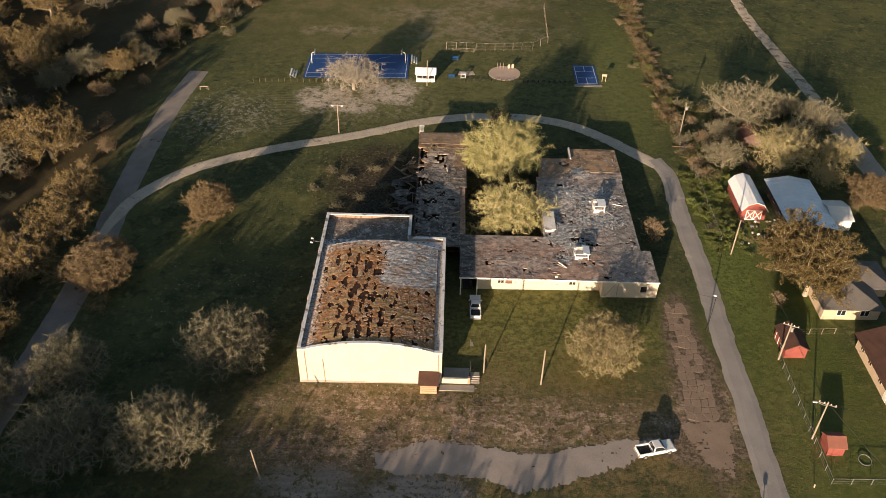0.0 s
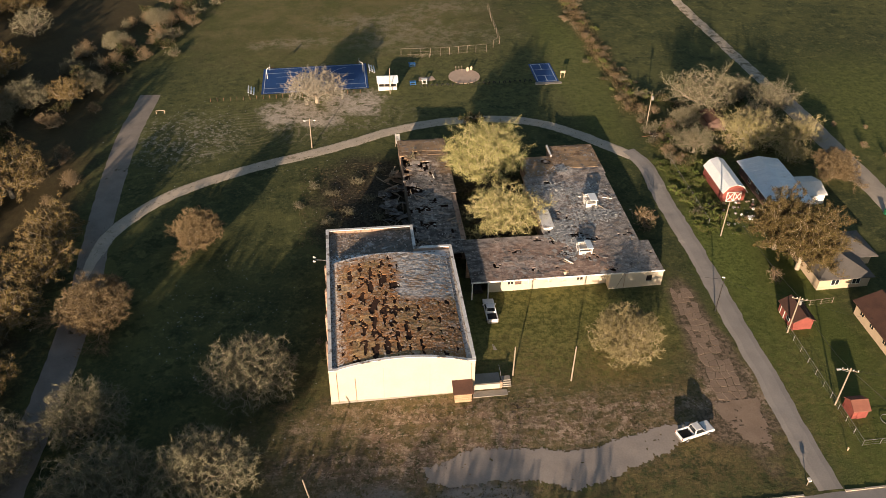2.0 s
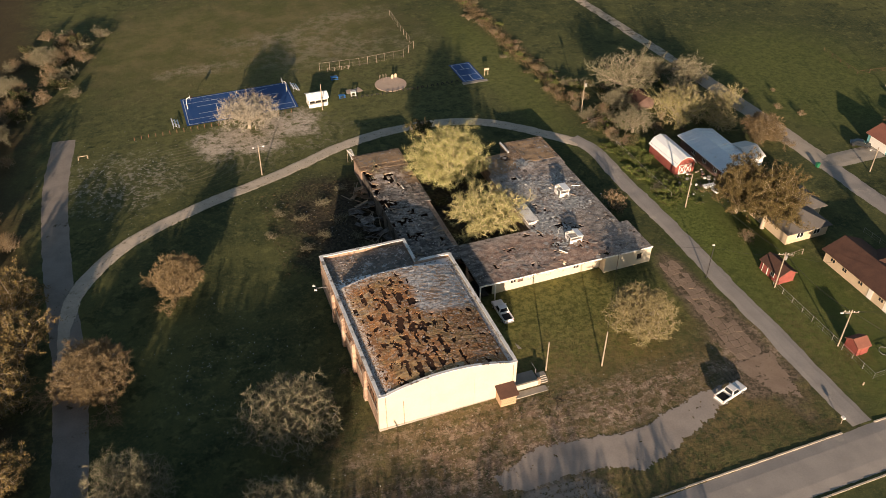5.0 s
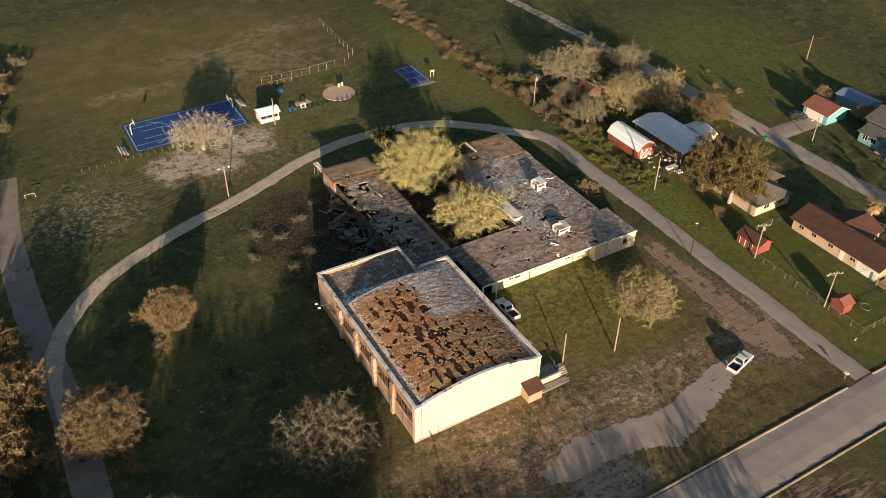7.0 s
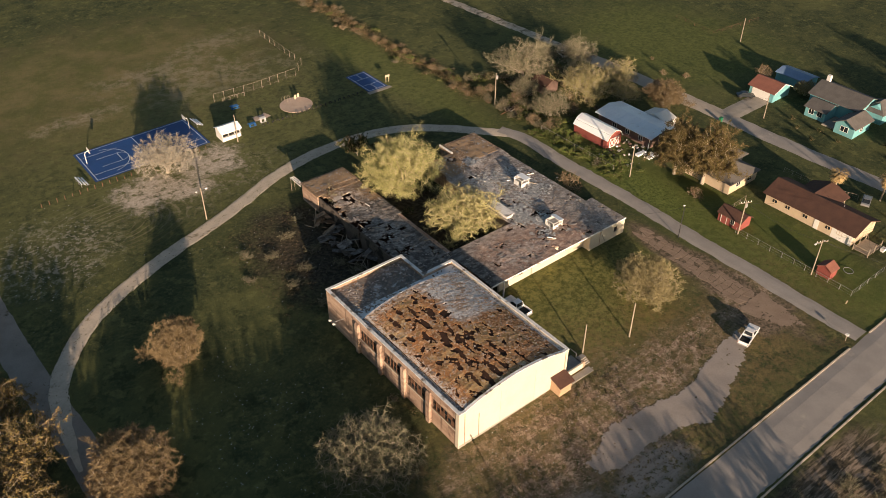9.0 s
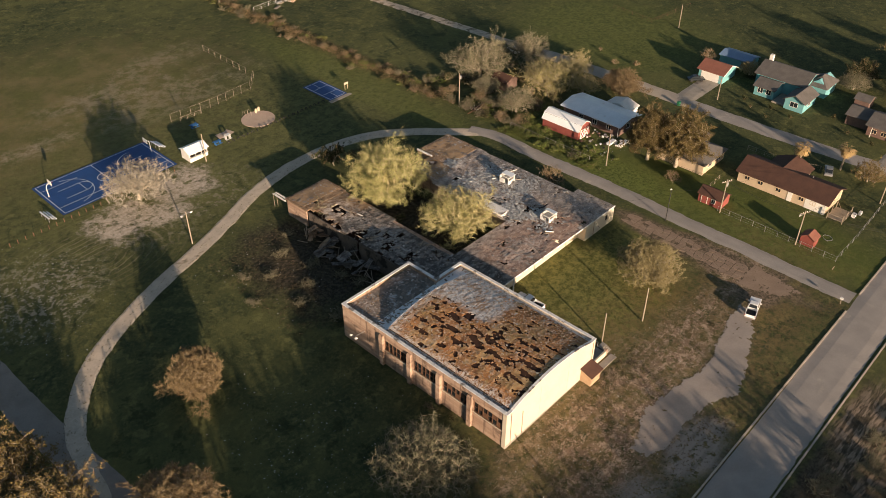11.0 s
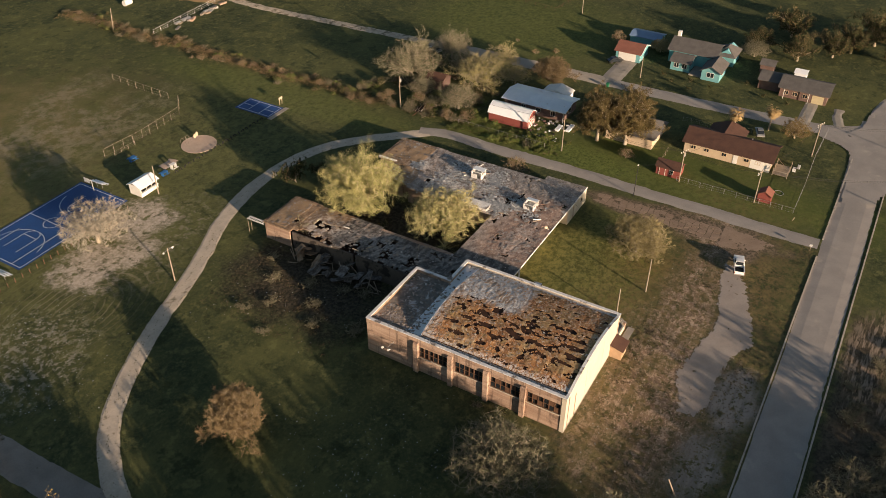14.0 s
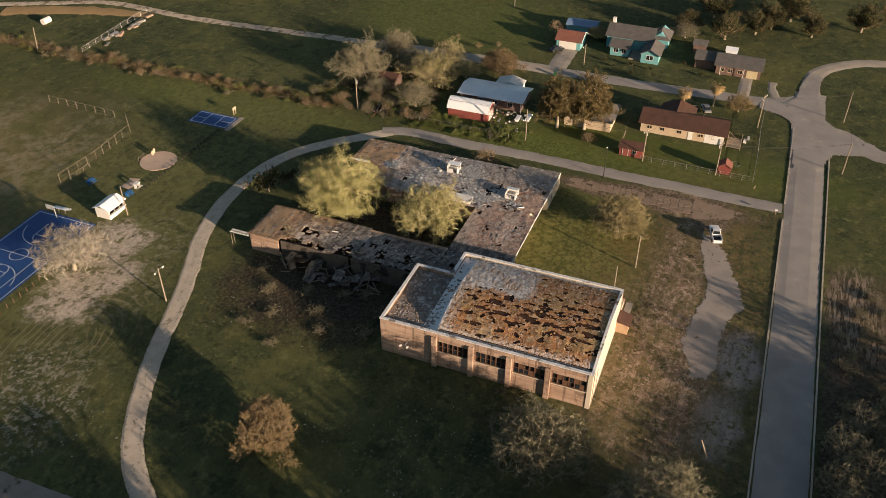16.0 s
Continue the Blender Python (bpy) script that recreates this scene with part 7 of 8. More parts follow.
    for k in range(22):
        x, y = 2.5 + 1.35 * k, 194.9 - 0.03 * k
        b = gz(x, y)
        r0 = Mesh()
        r0.pipe([(0.33 * math.cos(a * 0.524), 0, 0.33 * math.sin(a * 0.524)) for a in range(13)], 0.11, 5)
        tyre = new("tyre", TYRE[0] if TYRE else TYRE.append(r0.data("tyre", MAT["rubber"])) or TYRE[0])
        tyre.matrix_world = pose(x, y, b + 0.12, 0, 0, 90 * (k % 2) + 11 * k)
        tagged(tyre, "old black tyre half sunk in the grass", "tyre", "row of tyres")
    post = Mesh().tube((0, 0, -0.2), (0, 0, 1.0), 0.07, 0.065, 6, True).data("bollard", MAT["rust"])
    for k in range(24):
        x = -50.5 + 1.62 * k
        ob = new("bollard", post)
        ob.matrix_world = pose(x, 193.2 + 0.2 * noise.noise((k, 0, 0)), gz(x, 193.2), 3 * noise.noise((k, 5, 0)), 4 * noise.noise((k, 2, 0)), 0)
        tagged(ob, "short weathered wooden bollard along the courts", "bollard", "row of bollards")
    fr = thing("gate_frame", (-62.0, 188.5, gz(-62, 188.5)), "white low pipe gate at the end of the old road", "gate")
    b = gz(-62, 188.5)
    part("bar", Mesh().bar((-63, 188.5, b + 0.9), (-61, 188.5, b + 0.9), 0.1).bar((-63, 188.5, b), (-63, 188.5, b + 0.9), 0.1).bar((-61, 188.5, b), (-61, 188.5, b + 0.9), 0.1), MAT["cream"], fr)


TYRE = []
play_things()


def street_bits():
    m = thing("mailbox", (45.2, 66.9, gz(45, 67)), "white mailbox on a leaning post by the drive", "mailbox")
    b = gz(45.2, 66.9)
    part("post", Mesh().bar((43.6, 66.6, b - 0.1), (43.7, 66.7, b + 1.0), 0.1), MAT["pole"], m)
    part("box", bevel_box(43.5, 66.4, b + 1.0, 43.9, 66.95, b + 1.3), MAT["white"], m)
    g = thing("wheeled_bin", (90.0, 126.8, gz(90, 127)), "green wheeled bin beside the street", "bin")
    b = gz(90, 127)
    part("body", Mesh().prism([(-0.3, 0), (0.3, 0), (0.38, 1.0), (-0.38, 1.0)], "y", -0.32, 0.32), MAT["green"], g, local=True)
    part("lid", Mesh().box(-0.42, -0.36, 1.0, 0.42, 0.36, 1.08), MAT["green"], g, local=True)
    w = thing("white_post_marker", (52.4, 71.7, gz(52, 72)), "pale marker post at the garden corner", "post")
    b = gz(52.4, 71.7)
    part("post", Mesh().bar((52.4, 71.7, b - 0.1), (52.2, 71.5, b + 0.8), 0.14), MAT["cream"], w)
    t = thing("trailer_frame", (55.6, 162.3, gz(55.6, 162.3)), "rusty trailer frame heaped with junk beside the drive", "trailer")
    b = gz(55.6, 162.3)
    part("bed", Mesh().box(52.4, 161.2, b + 0.5, 58.8, 163.4, b + 0.64), MAT["deck"], t)
    part("drawbar", Mesh().bar((52.4, 162.3, b + 0.55), (50.6, 162.6, b + 0.15), 0.14), MAT["rust"], t)
    rt = random.Random(78)
    for k in range(16):
        x, y, s = rt.uniform(52.8, 58.2), rt.uniform(161.4, 163.1), rt.uniform(0.25, 0.8)
        part("junk_board", Mesh().bar((x - s, y - 0.1, b + 0.7), (x + s, y + rt.uniform(-0.3, 0.3), b + rt.uniform(0.7, 1.1)), rt.uniform(0.08, 0.22)), MAT[rt.choice(["white", "pole", "steel", "rust", "black"])], t)
    for x in (52.5, 54.0, 55.6, 57.2, 58.7):
        for y in (161.25, 163.35):
            part("stake", Mesh().bar((x, y, b + 0.6), (x, y, b + 1.15), 0.07), MAT["steel"], t)
    for y in (161.1, 163.5):
        part("wheel", Mesh().tube((56.2, y - 0.1, b + 0.35), (56.2, y + 0.1, b + 0.35), 0.35, None, 12, True), MAT["rubber"], t)
    r = random.Random(77)
    for k in range(60):
        x, y = r.uniform(55.5, 66.0), r.uniform(126.5, 135.0)
        if 58.4 < x < 63.7 and y > 134.6:
            continue
        s = r.uniform(0.25, 0.7)
        b = gz(x, y)
        o = single("scrap_item", Mesh().prism([(-s / 2, 0), (s / 2, 0.02), (s * 0.45, s * 0.5), (-s * 0.4, s * 0.6)], "y", -s * 0.4, s * 0.5), MAT[r.choice(["white", "steel", "pole", "coping", "black", "redbrick", "steel", "black"])], "piece of scrap in the yard beside the barn", "scrap", "scrap by the barn")
        o.matrix_world = pose(x, y, b - 0.02, 0, 0, r.uniform(0, 360))
    for x, y, L in ((64.5, 126.4, 3.4), (63.2, 128.8, 2.8)):
        single("sheet_stack", Mesh().box(x - L / 2, y - 0.5, gz(x, y) - 0.05, x + L / 2, y + 0.5, gz(x, y) + 0.4), MAT["tin"], "stack of pale metal sheets in the yard", "scrap", origin=(x, y, gz(x, y)))


def bevel_box(*b):
    return Mesh().box(*b)


street_bits()


def far_bits():
    b = gz(67.8, 280)
    t = thing("water_tank", (67.8, 280.7, b), "white ribbed water tank in the far pasture", "tank")
    part("shell", Mesh().tube((66.4, 280.7, b + 0.85), (69.2, 280.7, b + 0.85), 0.9, 0.9, 14, True), MAT["white"], t)
    for x in (66.9, 68.7):
        part("cradle", Mesh().box(x - 0.1, 280.1, b - 0.1, x + 0.1, 281.3, b + 0.3), MAT["pole"], t)
    g = gz(61, 76.6)
    h = thing("garden_ring", (61.2, 76.4, g), "pale steel hoop lying in the grass", "hoop")
    part("hoop", Mesh().pipe([(61.2 + 0.9 * math.cos(a), 76.4 + 0.9 * math.sin(a), g + 0.08 + 0.1 * math.sin(a)) for a in (2 * math.pi * k / 16 for k in range(17))], 0.05, 5), MAT["steel"], h)
    r = random.Random(91)
    for k in range(14):
        x, y = r.uniform(60, 84), r.uniform(252.5, 256)
        s = r.uniform(0.5, 1.6)
        o = single("timber_baulk", Mesh().box(-s, -0.4, -0.05, s, 0.4, r.uniform(0.2, 0.7)), MAT[r.choice(["pole", "brick", "steel", "tar"])], "weathered old baulk lying along the white fence", "scrap", "scrap along the fence")
        o.matrix_world = pose(x, y, gz(x, y), 0, 0, r.uniform(-30, 30))


far_bits()

# ---------------------------------------------------------------- trees


def blade(m, p, d, L, w, r):
    """One tapering twig: a slim triangle."""
    s = d.cross(Vector((r.uniform(-1, 1), r.uniform(-1, 1), r.uniform(-1, 1))))
    if s.length < 1e-4:
        return
    s = s.normalized() * (w / 2)
    m.poly(p + s, p - s, p + d * L)


def leaf(m, p, s, r):
    a = Vector((r.uniform(-1, 1), r.uniform(-1, 1), r.uniform(-1, 1))).normalized()
    b = a.orthogonal().normalized()
    c = a.cross(b)
    t = r.uniform(0, 6.28)
    u, v = b * math.cos(t) + c * math.sin(t), c * math.cos(t) - b * math.sin(t)
    m.poly(p - u * s * 0.5, p + v * s * 0.42, p + u * s * 0.5, p - v * s * 0.35)


def tree_mesh(seed, H, R, fork, limbs, twigs=1.0, leaves=0, leaf_size=0.3, trunk_r=0.32, up=0.45, twig_w=0.05, low=0.0, droop=0.0, fill=0, clump=0.06, spray=1.0, kids=(3, 2), stout=1.0):
    """Trunk with limbs, and a crown of twigs and leaves that fills a rough dome of radius R and height H."""
    r = random.Random(seed)
    wood, crown = Mesh(), Mesh()
    top = Vector((r.uniform(-0.3, 0.3), r.uniform(-0.3, 0.3), fork))
    wood.tube((0, 0, -0.3), tuple(top * 0.5), trunk_r * 1.25, trunk_r, 7)
    wood.tube(tuple(top * 0.5), tuple(top), trunk_r, trunk_r * 0.85, 7)
    tips, nodes = [], [top]

    def jit(k):
        return Vector((r.uniform(-k, k), r.uniform(-k, k), r.uniform(-k, k)))

    def grow(p, d, L, rad, level):
        n = 4 if level == 0 else 3
        q = p
        for k in range(n):
            d = (d + jit(0.42) + Vector((0, 0, (0.06 if level == 0 else 0.03) - droop * 0.12))).normalized()
            e = q + d * (L / n)
            ra, rb = rad * (1 - 0.75 * k / n), rad * (1 - 0.75 * (k + 1) / n)
            if level < 2:
                wood.tube(q, e, ra, rb, 5 if level == 0 else 3)
                nodes.append(e)
            else:
                blade(crown, q, d, L / n * 1.25, max(twig_w * 1.5, ra * 2), r)
            if level < 2:
                for _ in range(kids[level]):
                    dd = (d * 0.7 + jit(0.9)).normalized()
                    if dd.z < -0.25 + low:
                        dd.z *= -0.5
                    grow(e, dd, L * r.uniform(0.3, 0.55), rb * 0.6, level + 1)
            else:
                for _ in range(max(1, int(2 * twigs + r.random()))):
                    dd = (d * 0.6 + jit(0.9)).normalized()
                    blade(crown, q.lerp(e, r.random()), dd, r.uniform(0.5, 1.3) * R / 7, twig_w, r)
                tips.append(e)
            q = e

    for k in range(limbs):
        a = 2 * math.pi * (k + r.uniform(-0.3, 0.3)) / limbs
        el = r.uniform(up - 0.3, up + 0.5)
        d = Vector((math.cos(a) * math.cos(el), math.sin(a) * math.cos(el), math.sin(el)))
        reach = 1 / math.sqrt((math.cos(el) / R) ** 2 + (math.sin(el) / max(1.0, H - fork)) ** 2)
        grow(top - Vector((0, 0, r.random() * fork * 0.3)), d, reach * r.uniform(0.5, 0.95), trunk_r * 0.55, 0)
    grow(top, Vector((r.uniform(-0.2, 0.2), r.uniform(-0.2, 0.2), 1)).normalized(), (H - fork) * 0.6, trunk_r * 0.7, 0)
    # crooked boughs that grow outward from the nearest wood and round off the crown
    mid = Vector((0, 0, max(fork, 0.42 * H)))
    goals = []
    for k in range(fill):
        a, s = r.uniform(0, 6.28), r.uniform(-0.45, 1.0)
        c = math.sqrt(max(0.0, 1 - s * s))
        lump = 0.9 + 0.26 * noise.noise((math.cos(a) * 1.9, math.sin(a) * 1.9, s * 1.9 + seed))
        k1 = r.uniform(0.12, 1.0) ** 0.42 * lump
        goals.append((k1, mid + Vector((math.cos(a) * c * R, math.sin(a) * c * R, s * ((H - mid.z) if s > 0 else mid.z * 0.8))) * k1))
    goals.sort(key=lambda g: g[0])
    for k1, end in goals:
        start = min(nodes, key=lambda v: (v - end).length_squared)
        L = (end - start).length
        if L < 0.05 * R:
            continue
        thick = (0.085 - 0.06 * min(1.0, k1)) * R / 7 * stout
        bend = start.lerp(end, 0.5) + jit(0.17 * L)
        wood.tube(start, bend, thick, thick * 0.8, 3)
        wood.tube(bend, end, thick * 0.8, thick * 0.55, 3)
        nodes.extend((bend, end))
        out = (end - start).normalized()
        for _ in range(int(9 * twigs)):
            q = bend.lerp(end, r.random()) if r.random() < 0.7 else end
            blade(crown, q, (out * 0.55 + jit(0.8)).normalized(), r.uniform(0.35, 1.05) * R / 7 * spray, twig_w, r)
        if k1 > 0.4:
            tips.extend((end, bend, start.lerp(end, 0.8)))
    # stretch the whole to the wanted spread and height
    far = sorted(math.hypot(p[0], p[1]) for p in crown.v)[int(len(crown.v) * 0.965)]
    tall = sorted(p[2] for p in crown.v)[int(len(crown.v) * 0.985)]
    a, b = R / far, H / tall
    for m in (wood, crown):
        m.v = [(p[0] * a, p[1] * a, p[2] * b) for p in m.v]
    foliage = Mesh()
    for k in range(leaves):
        q = r.choice(tips)
        p = Vector((q.x * a, q.y * a, q.z * b)) + jit(clump * R)
        leaf(foliage, p, leaf_size * r.uniform(0.6, 1.4), r)
    return wood, crown, foliage


KIND = {}


def tree_kind(key, seed, twig_mat, leaf_mat=None, bark="bark", **kw):
    w, c, f = tree_mesh(seed, **kw)
    KIND[key] = (w.data("trunk", MAT[bark], True), c.data("crown", MAT[twig_mat]), f.data("foliage", MAT[leaf_mat]) if leaf_mat else None, kw["R"])


def plant(key, x, y, R=None, turn=None, label="", name="tree", category="tree", group="", high=1.0):
    w, c, f, r0 = KIND[key]
    s = (R or r0) / r0
    t = thing(name, (x, y, gz(x, y)), label, category, group)
    t.rotation_euler = (0, 0, rng.uniform(0, 6.28) if turn is None else radians(turn))
    t.scale = (s, s, s * high)
    for nm, d in (("trunk", w), ("crown", c), ("foliage", f)):
        if d:
            ob = new(nm, d)
            ob.parent = t
    return t


def brush(name, specs, label):
    """Many small plants that nobody could count, joined into one mesh."""
    mats, V, F, M = [], [], [], []
    store, base = {}, 0
    for key, x, y, R, high in specs:
        turn = rng.uniform(0, 6.28)
        for d in KIND[key][:3]:
            if not d:
                continue
            if d not in store:
                co = np.empty(len(d.vertices) * 3)
                d.vertices.foreach_get("co", co)
                store[d] = (co.reshape(-1, 3), [tuple(q.vertices) for q in d.polygons])
            co, faces = store[d]
            k = R / KIND[key][3]
            c, t = math.cos(turn) * k, math.sin(turn) * k
            V.append(np.stack([co[:, 0] * c - co[:, 1] * t + x, co[:, 0] * t + co[:, 1] * c + y, co[:, 2] * k * high + gz(x, y)], 1))
            F.extend(tuple(i + base for i in q) for q in faces)
            if d.materials[0] not in mats:
                mats.append(d.materials[0])
            M.extend([mats.index(d.materials[0])] * len(faces))
            base += len(co)
    me = bpy.data.meshes.new(name)
    me.from_pydata(np.concatenate(V).tolist(), [], F)
    for mat in mats:
        me.materials.append(mat)
    me.polygons.foreach_set("material_index", M)
    return tagged(new(name, me), label, "brush", kind="stuff")


tree_kind("oak", 1, "twig_grey", H=8.2, R=7.4, fork=1.8, limbs=9, twigs=1.8, fill=1100, trunk_r=0.36, up=0.4)
tree_kind("oak2", 2, "twig_grey", H=8.8, R=7.2, fork=2.0, limbs=9, twigs=1.8, fill=1050, trunk_r=0.34, up=0.45)
tree_kind("lawn", 3, "twig_tan", "twig_tan", H=7.6, R=6.4, fork=1.6, limbs=9, twigs=2.0, fill=1100, trunk_r=0.32, up=0.45, leaves=2500, leaf_size=0.12)
tree_kind("open", 21, "twig_grey", H=8.8, R=7.2, fork=1.9, limbs=9, twigs=1.3, fill=640, trunk_r=0.4, up=0.5)
tree_kind("pale", 24, "twig_pale", H=8.6, R=7.4, fork=1.9, limbs=10, twigs=1.4, fill=760, trunk_r=0.36, up=0.45)
tree_kind("open_bud", 22, "twig_bud", "leaf_bud", H=8.4, R=7.0, fork=1.8, limbs=9, twigs=0.9, fill=560, trunk_r=0.36, up=0.5, leaves=5000, leaf_size=0.12)
tree_kind("far_oak", 14, "twig_grey", H=8.8, R=7.2, fork=2.0, limbs=8, twigs=1.0, trunk_r=0.32, up=0.45, twig_w=0.1, fill=330, kids=(2, 1))
tree_kind("brown", 4, "twig_brown", "leaf_orange", H=9.0, R=6.5, fork=1.8, limbs=9, twigs=1.0, fill=300, trunk_r=0.3, up=0.5, leaves=6500, leaf_size=0.26, kids=(2, 1))
tree_kind("brown2", 5, "twig_brown", "leaf_orange", H=8.0, R=6.5, fork=1.4, limbs=9, twigs=1.0, fill=300, trunk_r=0.3, up=0.45, leaves=6000, leaf_size=0.26, kids=(2, 1))
tree_kind("broom", 6, "twig_brown", "leaf_orange", H=7.8, R=4.8, fork=0.7, limbs=10, twigs=2.8, fill=1000, trunk_r=0.2, up=0.65, leaves=900, leaf_size=0.15, twig_w=0.05)
tree_kind("budding", 7, "twig_bud", "leaf_bud", H=11.6, R=7.8, fork=2.0, limbs=10, twigs=0.8, fill=800, trunk_r=0.36, up=0.6, leaves=125000, leaf_size=0.088, clump=0.066, stout=1.7, spray=0.7, bark="bark_bud")
tree_kind("budding2", 8, "twig_bud", "leaf_bud", H=8.8, R=6.9, fork=1.4, limbs=10, twigs=0.9, fill=700, trunk_r=0.32, up=0.5, leaves=52000, leaf_size=0.088, clump=0.055, stout=1.8, spray=0.9, bark="bark_bud")
tree_kind("pine", 9, "twig_brown", "leaf_pine", H=12.6, R=5.5, fork=3.6, limbs=14, twigs=1.0, trunk_r=0.34, up=0.3, leaves=45000, leaf_size=0.18, fill=440, clump=0.055)
tree_kind("dark", 10, "twig_brown", "leaf_dark", H=8.0, R=5.5, fork=1.2, limbs=11, twigs=1.0, trunk_r=0.3, up=0.55, leaves=5500, leaf_size=0.38)
tree_kind("bush", 11, "twig_brown", "leaf_bush", H=3.2, R=2.4, fork=0.25, limbs=8, twigs=1.2, trunk_r=0.08, up=0.7, leaves=800, leaf_size=0.13, twig_w=0.035, fill=90, kids=(2, 1))
tree_kind("scrub", 12, "twig_grey", "weed", H=2.2, R=2.4, fork=0.2, limbs=8, twigs=1.2, trunk_r=0.07, up=0.6, leaves=500, leaf_size=0.16, twig_w=0.045, kids=(2, 1), fill=40)
tree_kind("rank", 15, "twig_brown", "leaf_green", H=2.0, R=2.2, fork=0.15, limbs=7, twigs=0.6, trunk_r=0.06, up=0.6, leaves=1100, leaf_size=0.24, twig_w=0.04, kids=(2, 1))
tree_kind("green_bush", 13, "twig_brown", "leaf_dark", H=2.6, R=2.2, fork=0.2, limbs=7, twigs=0.8, trunk_r=0.07, up=0.6, leaves=1000, leaf_size=0.25, twig_w=0.04, kids=(2, 1))

bare = "bare grey winter oak with a wide twiggy crown"
russet = "winter tree with brown withered leaves at the wood's edge"
plant("oak", -34.6, 94.6, 7.4, 20, "wide bare oak beside the gym")
plant("oak2", -40.2, 76.0, 7.2, 80, bare)
plant("oak", -53.5, 75.5, 7.6, 150, bare)
plant("oak2", -58.0, 89.0, 6.2, 220, bare)
plant("lawn", 26.1, 96.0, 6.0, 10, "bare spreading tree with first buds on the lawn")
plant("broom", -46.6, 133.2, 4.8, 0, high=0.95, label="dense round brown tree alone in the meadow")
plant("pale", -24.2, 189.6, 7.0, 200, "bare pale tree beside the blue court")
plant("budding", 11.4, 150.0, 8.4, 0, high=0.94, label="tall tree in yellow-green bud in the courtyard")
plant("budding2", 12.4, 131.0, 7.5, 30, high=0.94, label="spreading tree in yellow-green bud in the courtyard")
plant("bush", 40.0, 129.0, 2.9, 0, "leafless brown bush beside the school wall", "bush", "bush")
plant("broom", -61.8, 114.5, 7.0, 40, "low dense tree with withered tan leaves beside the old road", high=0.58)
plant("bush", -61.0, 120.8, 2.6, 0, "tan leafless bush beside the old road", "bush", "bush")
plant("brown", -87.5, 155.5, 8.2, 0, russet)
plant("brown2", -74.5, 138, 6.2, 70, russet)
plant("brown", -73.5, 126, 6.4, 120, russet)
plant("brown2", -77, 100, 6.2, 200, russet)
plant("oak", -70, 84, 6.5, 260, bare)
for x, y, R, k in ((68.5, 174.0, 8.0, "open"), (72.3, 154.5, 7.2, "open_bud"), (84.9, 171.0, 6.0, "open"), (84.5, 155.5, 5.4, "open_bud"), (60.0, 154.8, 5.0, "open"), (77.5, 162.5, 5.2, "open"), (79.5, 148.5, 3.8, "open_bud"), (62.0, 166.5, 3.8, "open"), (79, 178, 4.6, "open")):
    plant(k, x, y, R, None, "bare winter tree in the thicket behind the barn", group="thicket by the barn")
plant("pine", 62.6, 118.7, 5.7, 0, high=0.95, label= "tall rust-olive evergreen before the grey house", group="evergreens before the grey house")
plant("pine", 64.2, 112.4, 6.6, 140, high=0.86, label= "tall rust-olive evergreen before the grey house", group="evergreens before the grey house")
plant("bush", 58.5, 110.0, 1.8, 0, "brown bush under the evergreens", "bush", "bush")
plant("brown2", 87.0, 78.6, 3.6, 0, "small russet tree by the street")
plant("broom", 86.0, 141, 5.0, 60, "wide low leafless tree by the street", high=0.75)
plant("bush", 118.0, 134.5, 2.6, 60, "tawny bush behind the garage", "bush", "bush")
plant("lawn", 117.8, 121.8, 3.0, 60, "small bare tree beside the garage")
plant("oak", 128, 98, 4.0, 60, "small bare tree behind the houses")
for x, y, R in ((131, 87, 5.0), (138, 79, 4.6), (143.5, 75, 5.0), (142, 63.5, 4.6), (151, 50, 5.5), (152, 70, 6), (147, 92, 5.5), (133, 98, 4.2)):
    plant("dark", x, y, R, None, "dark green tree in the wood beyond the houses", group="eastern wood")
plant("green_bush", 12.8, 169.0, 3.6, 0, "dark evergreen bush by the path", "bush", "bush", high=1.3)
plant("green_bush", 18.2, 167.0, 2.4, 0, "dark evergreen bush by the path", "bush", "bush")
plant("budding2", 16.2, 158.6, 4.6, 120, "slim tree in yellow-green bud behind the courtyard", high=1.3)
plant("scrub", -3.2, 153.2, 2.2, 0, "wild bush grown up through the fallen roof", "bush", "bush", high=2.3)

r = random.Random(31)
# western wood; trees out of view are stretched to shade the north-west
spots = []
for _ in range(900):
    x, y = r.uniform(-150, -76), r.uniform(70, 300)
    if y > 168 and (x > -104 or r.random() < 0.6):
        continue
    if all((x - a) ** 2 + (y - b) ** 2 > 62 for a, b in spots) and not (-96 < x < -66 and 118 < y < 168):
        spots.append((x, y))
for x, y in spots[:90]:
    hidden = x < -126 + 0.55 * (y - 70) * 0.4 and y < 170
    plant(r.choice(["brown", "brown2", "brown2", "far_oak", "brown"]), x, y, r.uniform(5, 7), None, "bare or russet tree of the western wood", group="western wood", high=1.75 if hidden else 1.0)
for x, y, R in ((-94.7, 195.3, 5.6), (-85.0, 197.2, 4.6), (-81.2, 203.0, 4.0), (-99.5, 188.0, 4.6), (-79.4, 228, 4.0), (-70, 243, 4.2), (-88, 214, 3.0)):
    plant(r.choice(["brown", "oak2"]), x, y, R, None, russet, group="western wood")
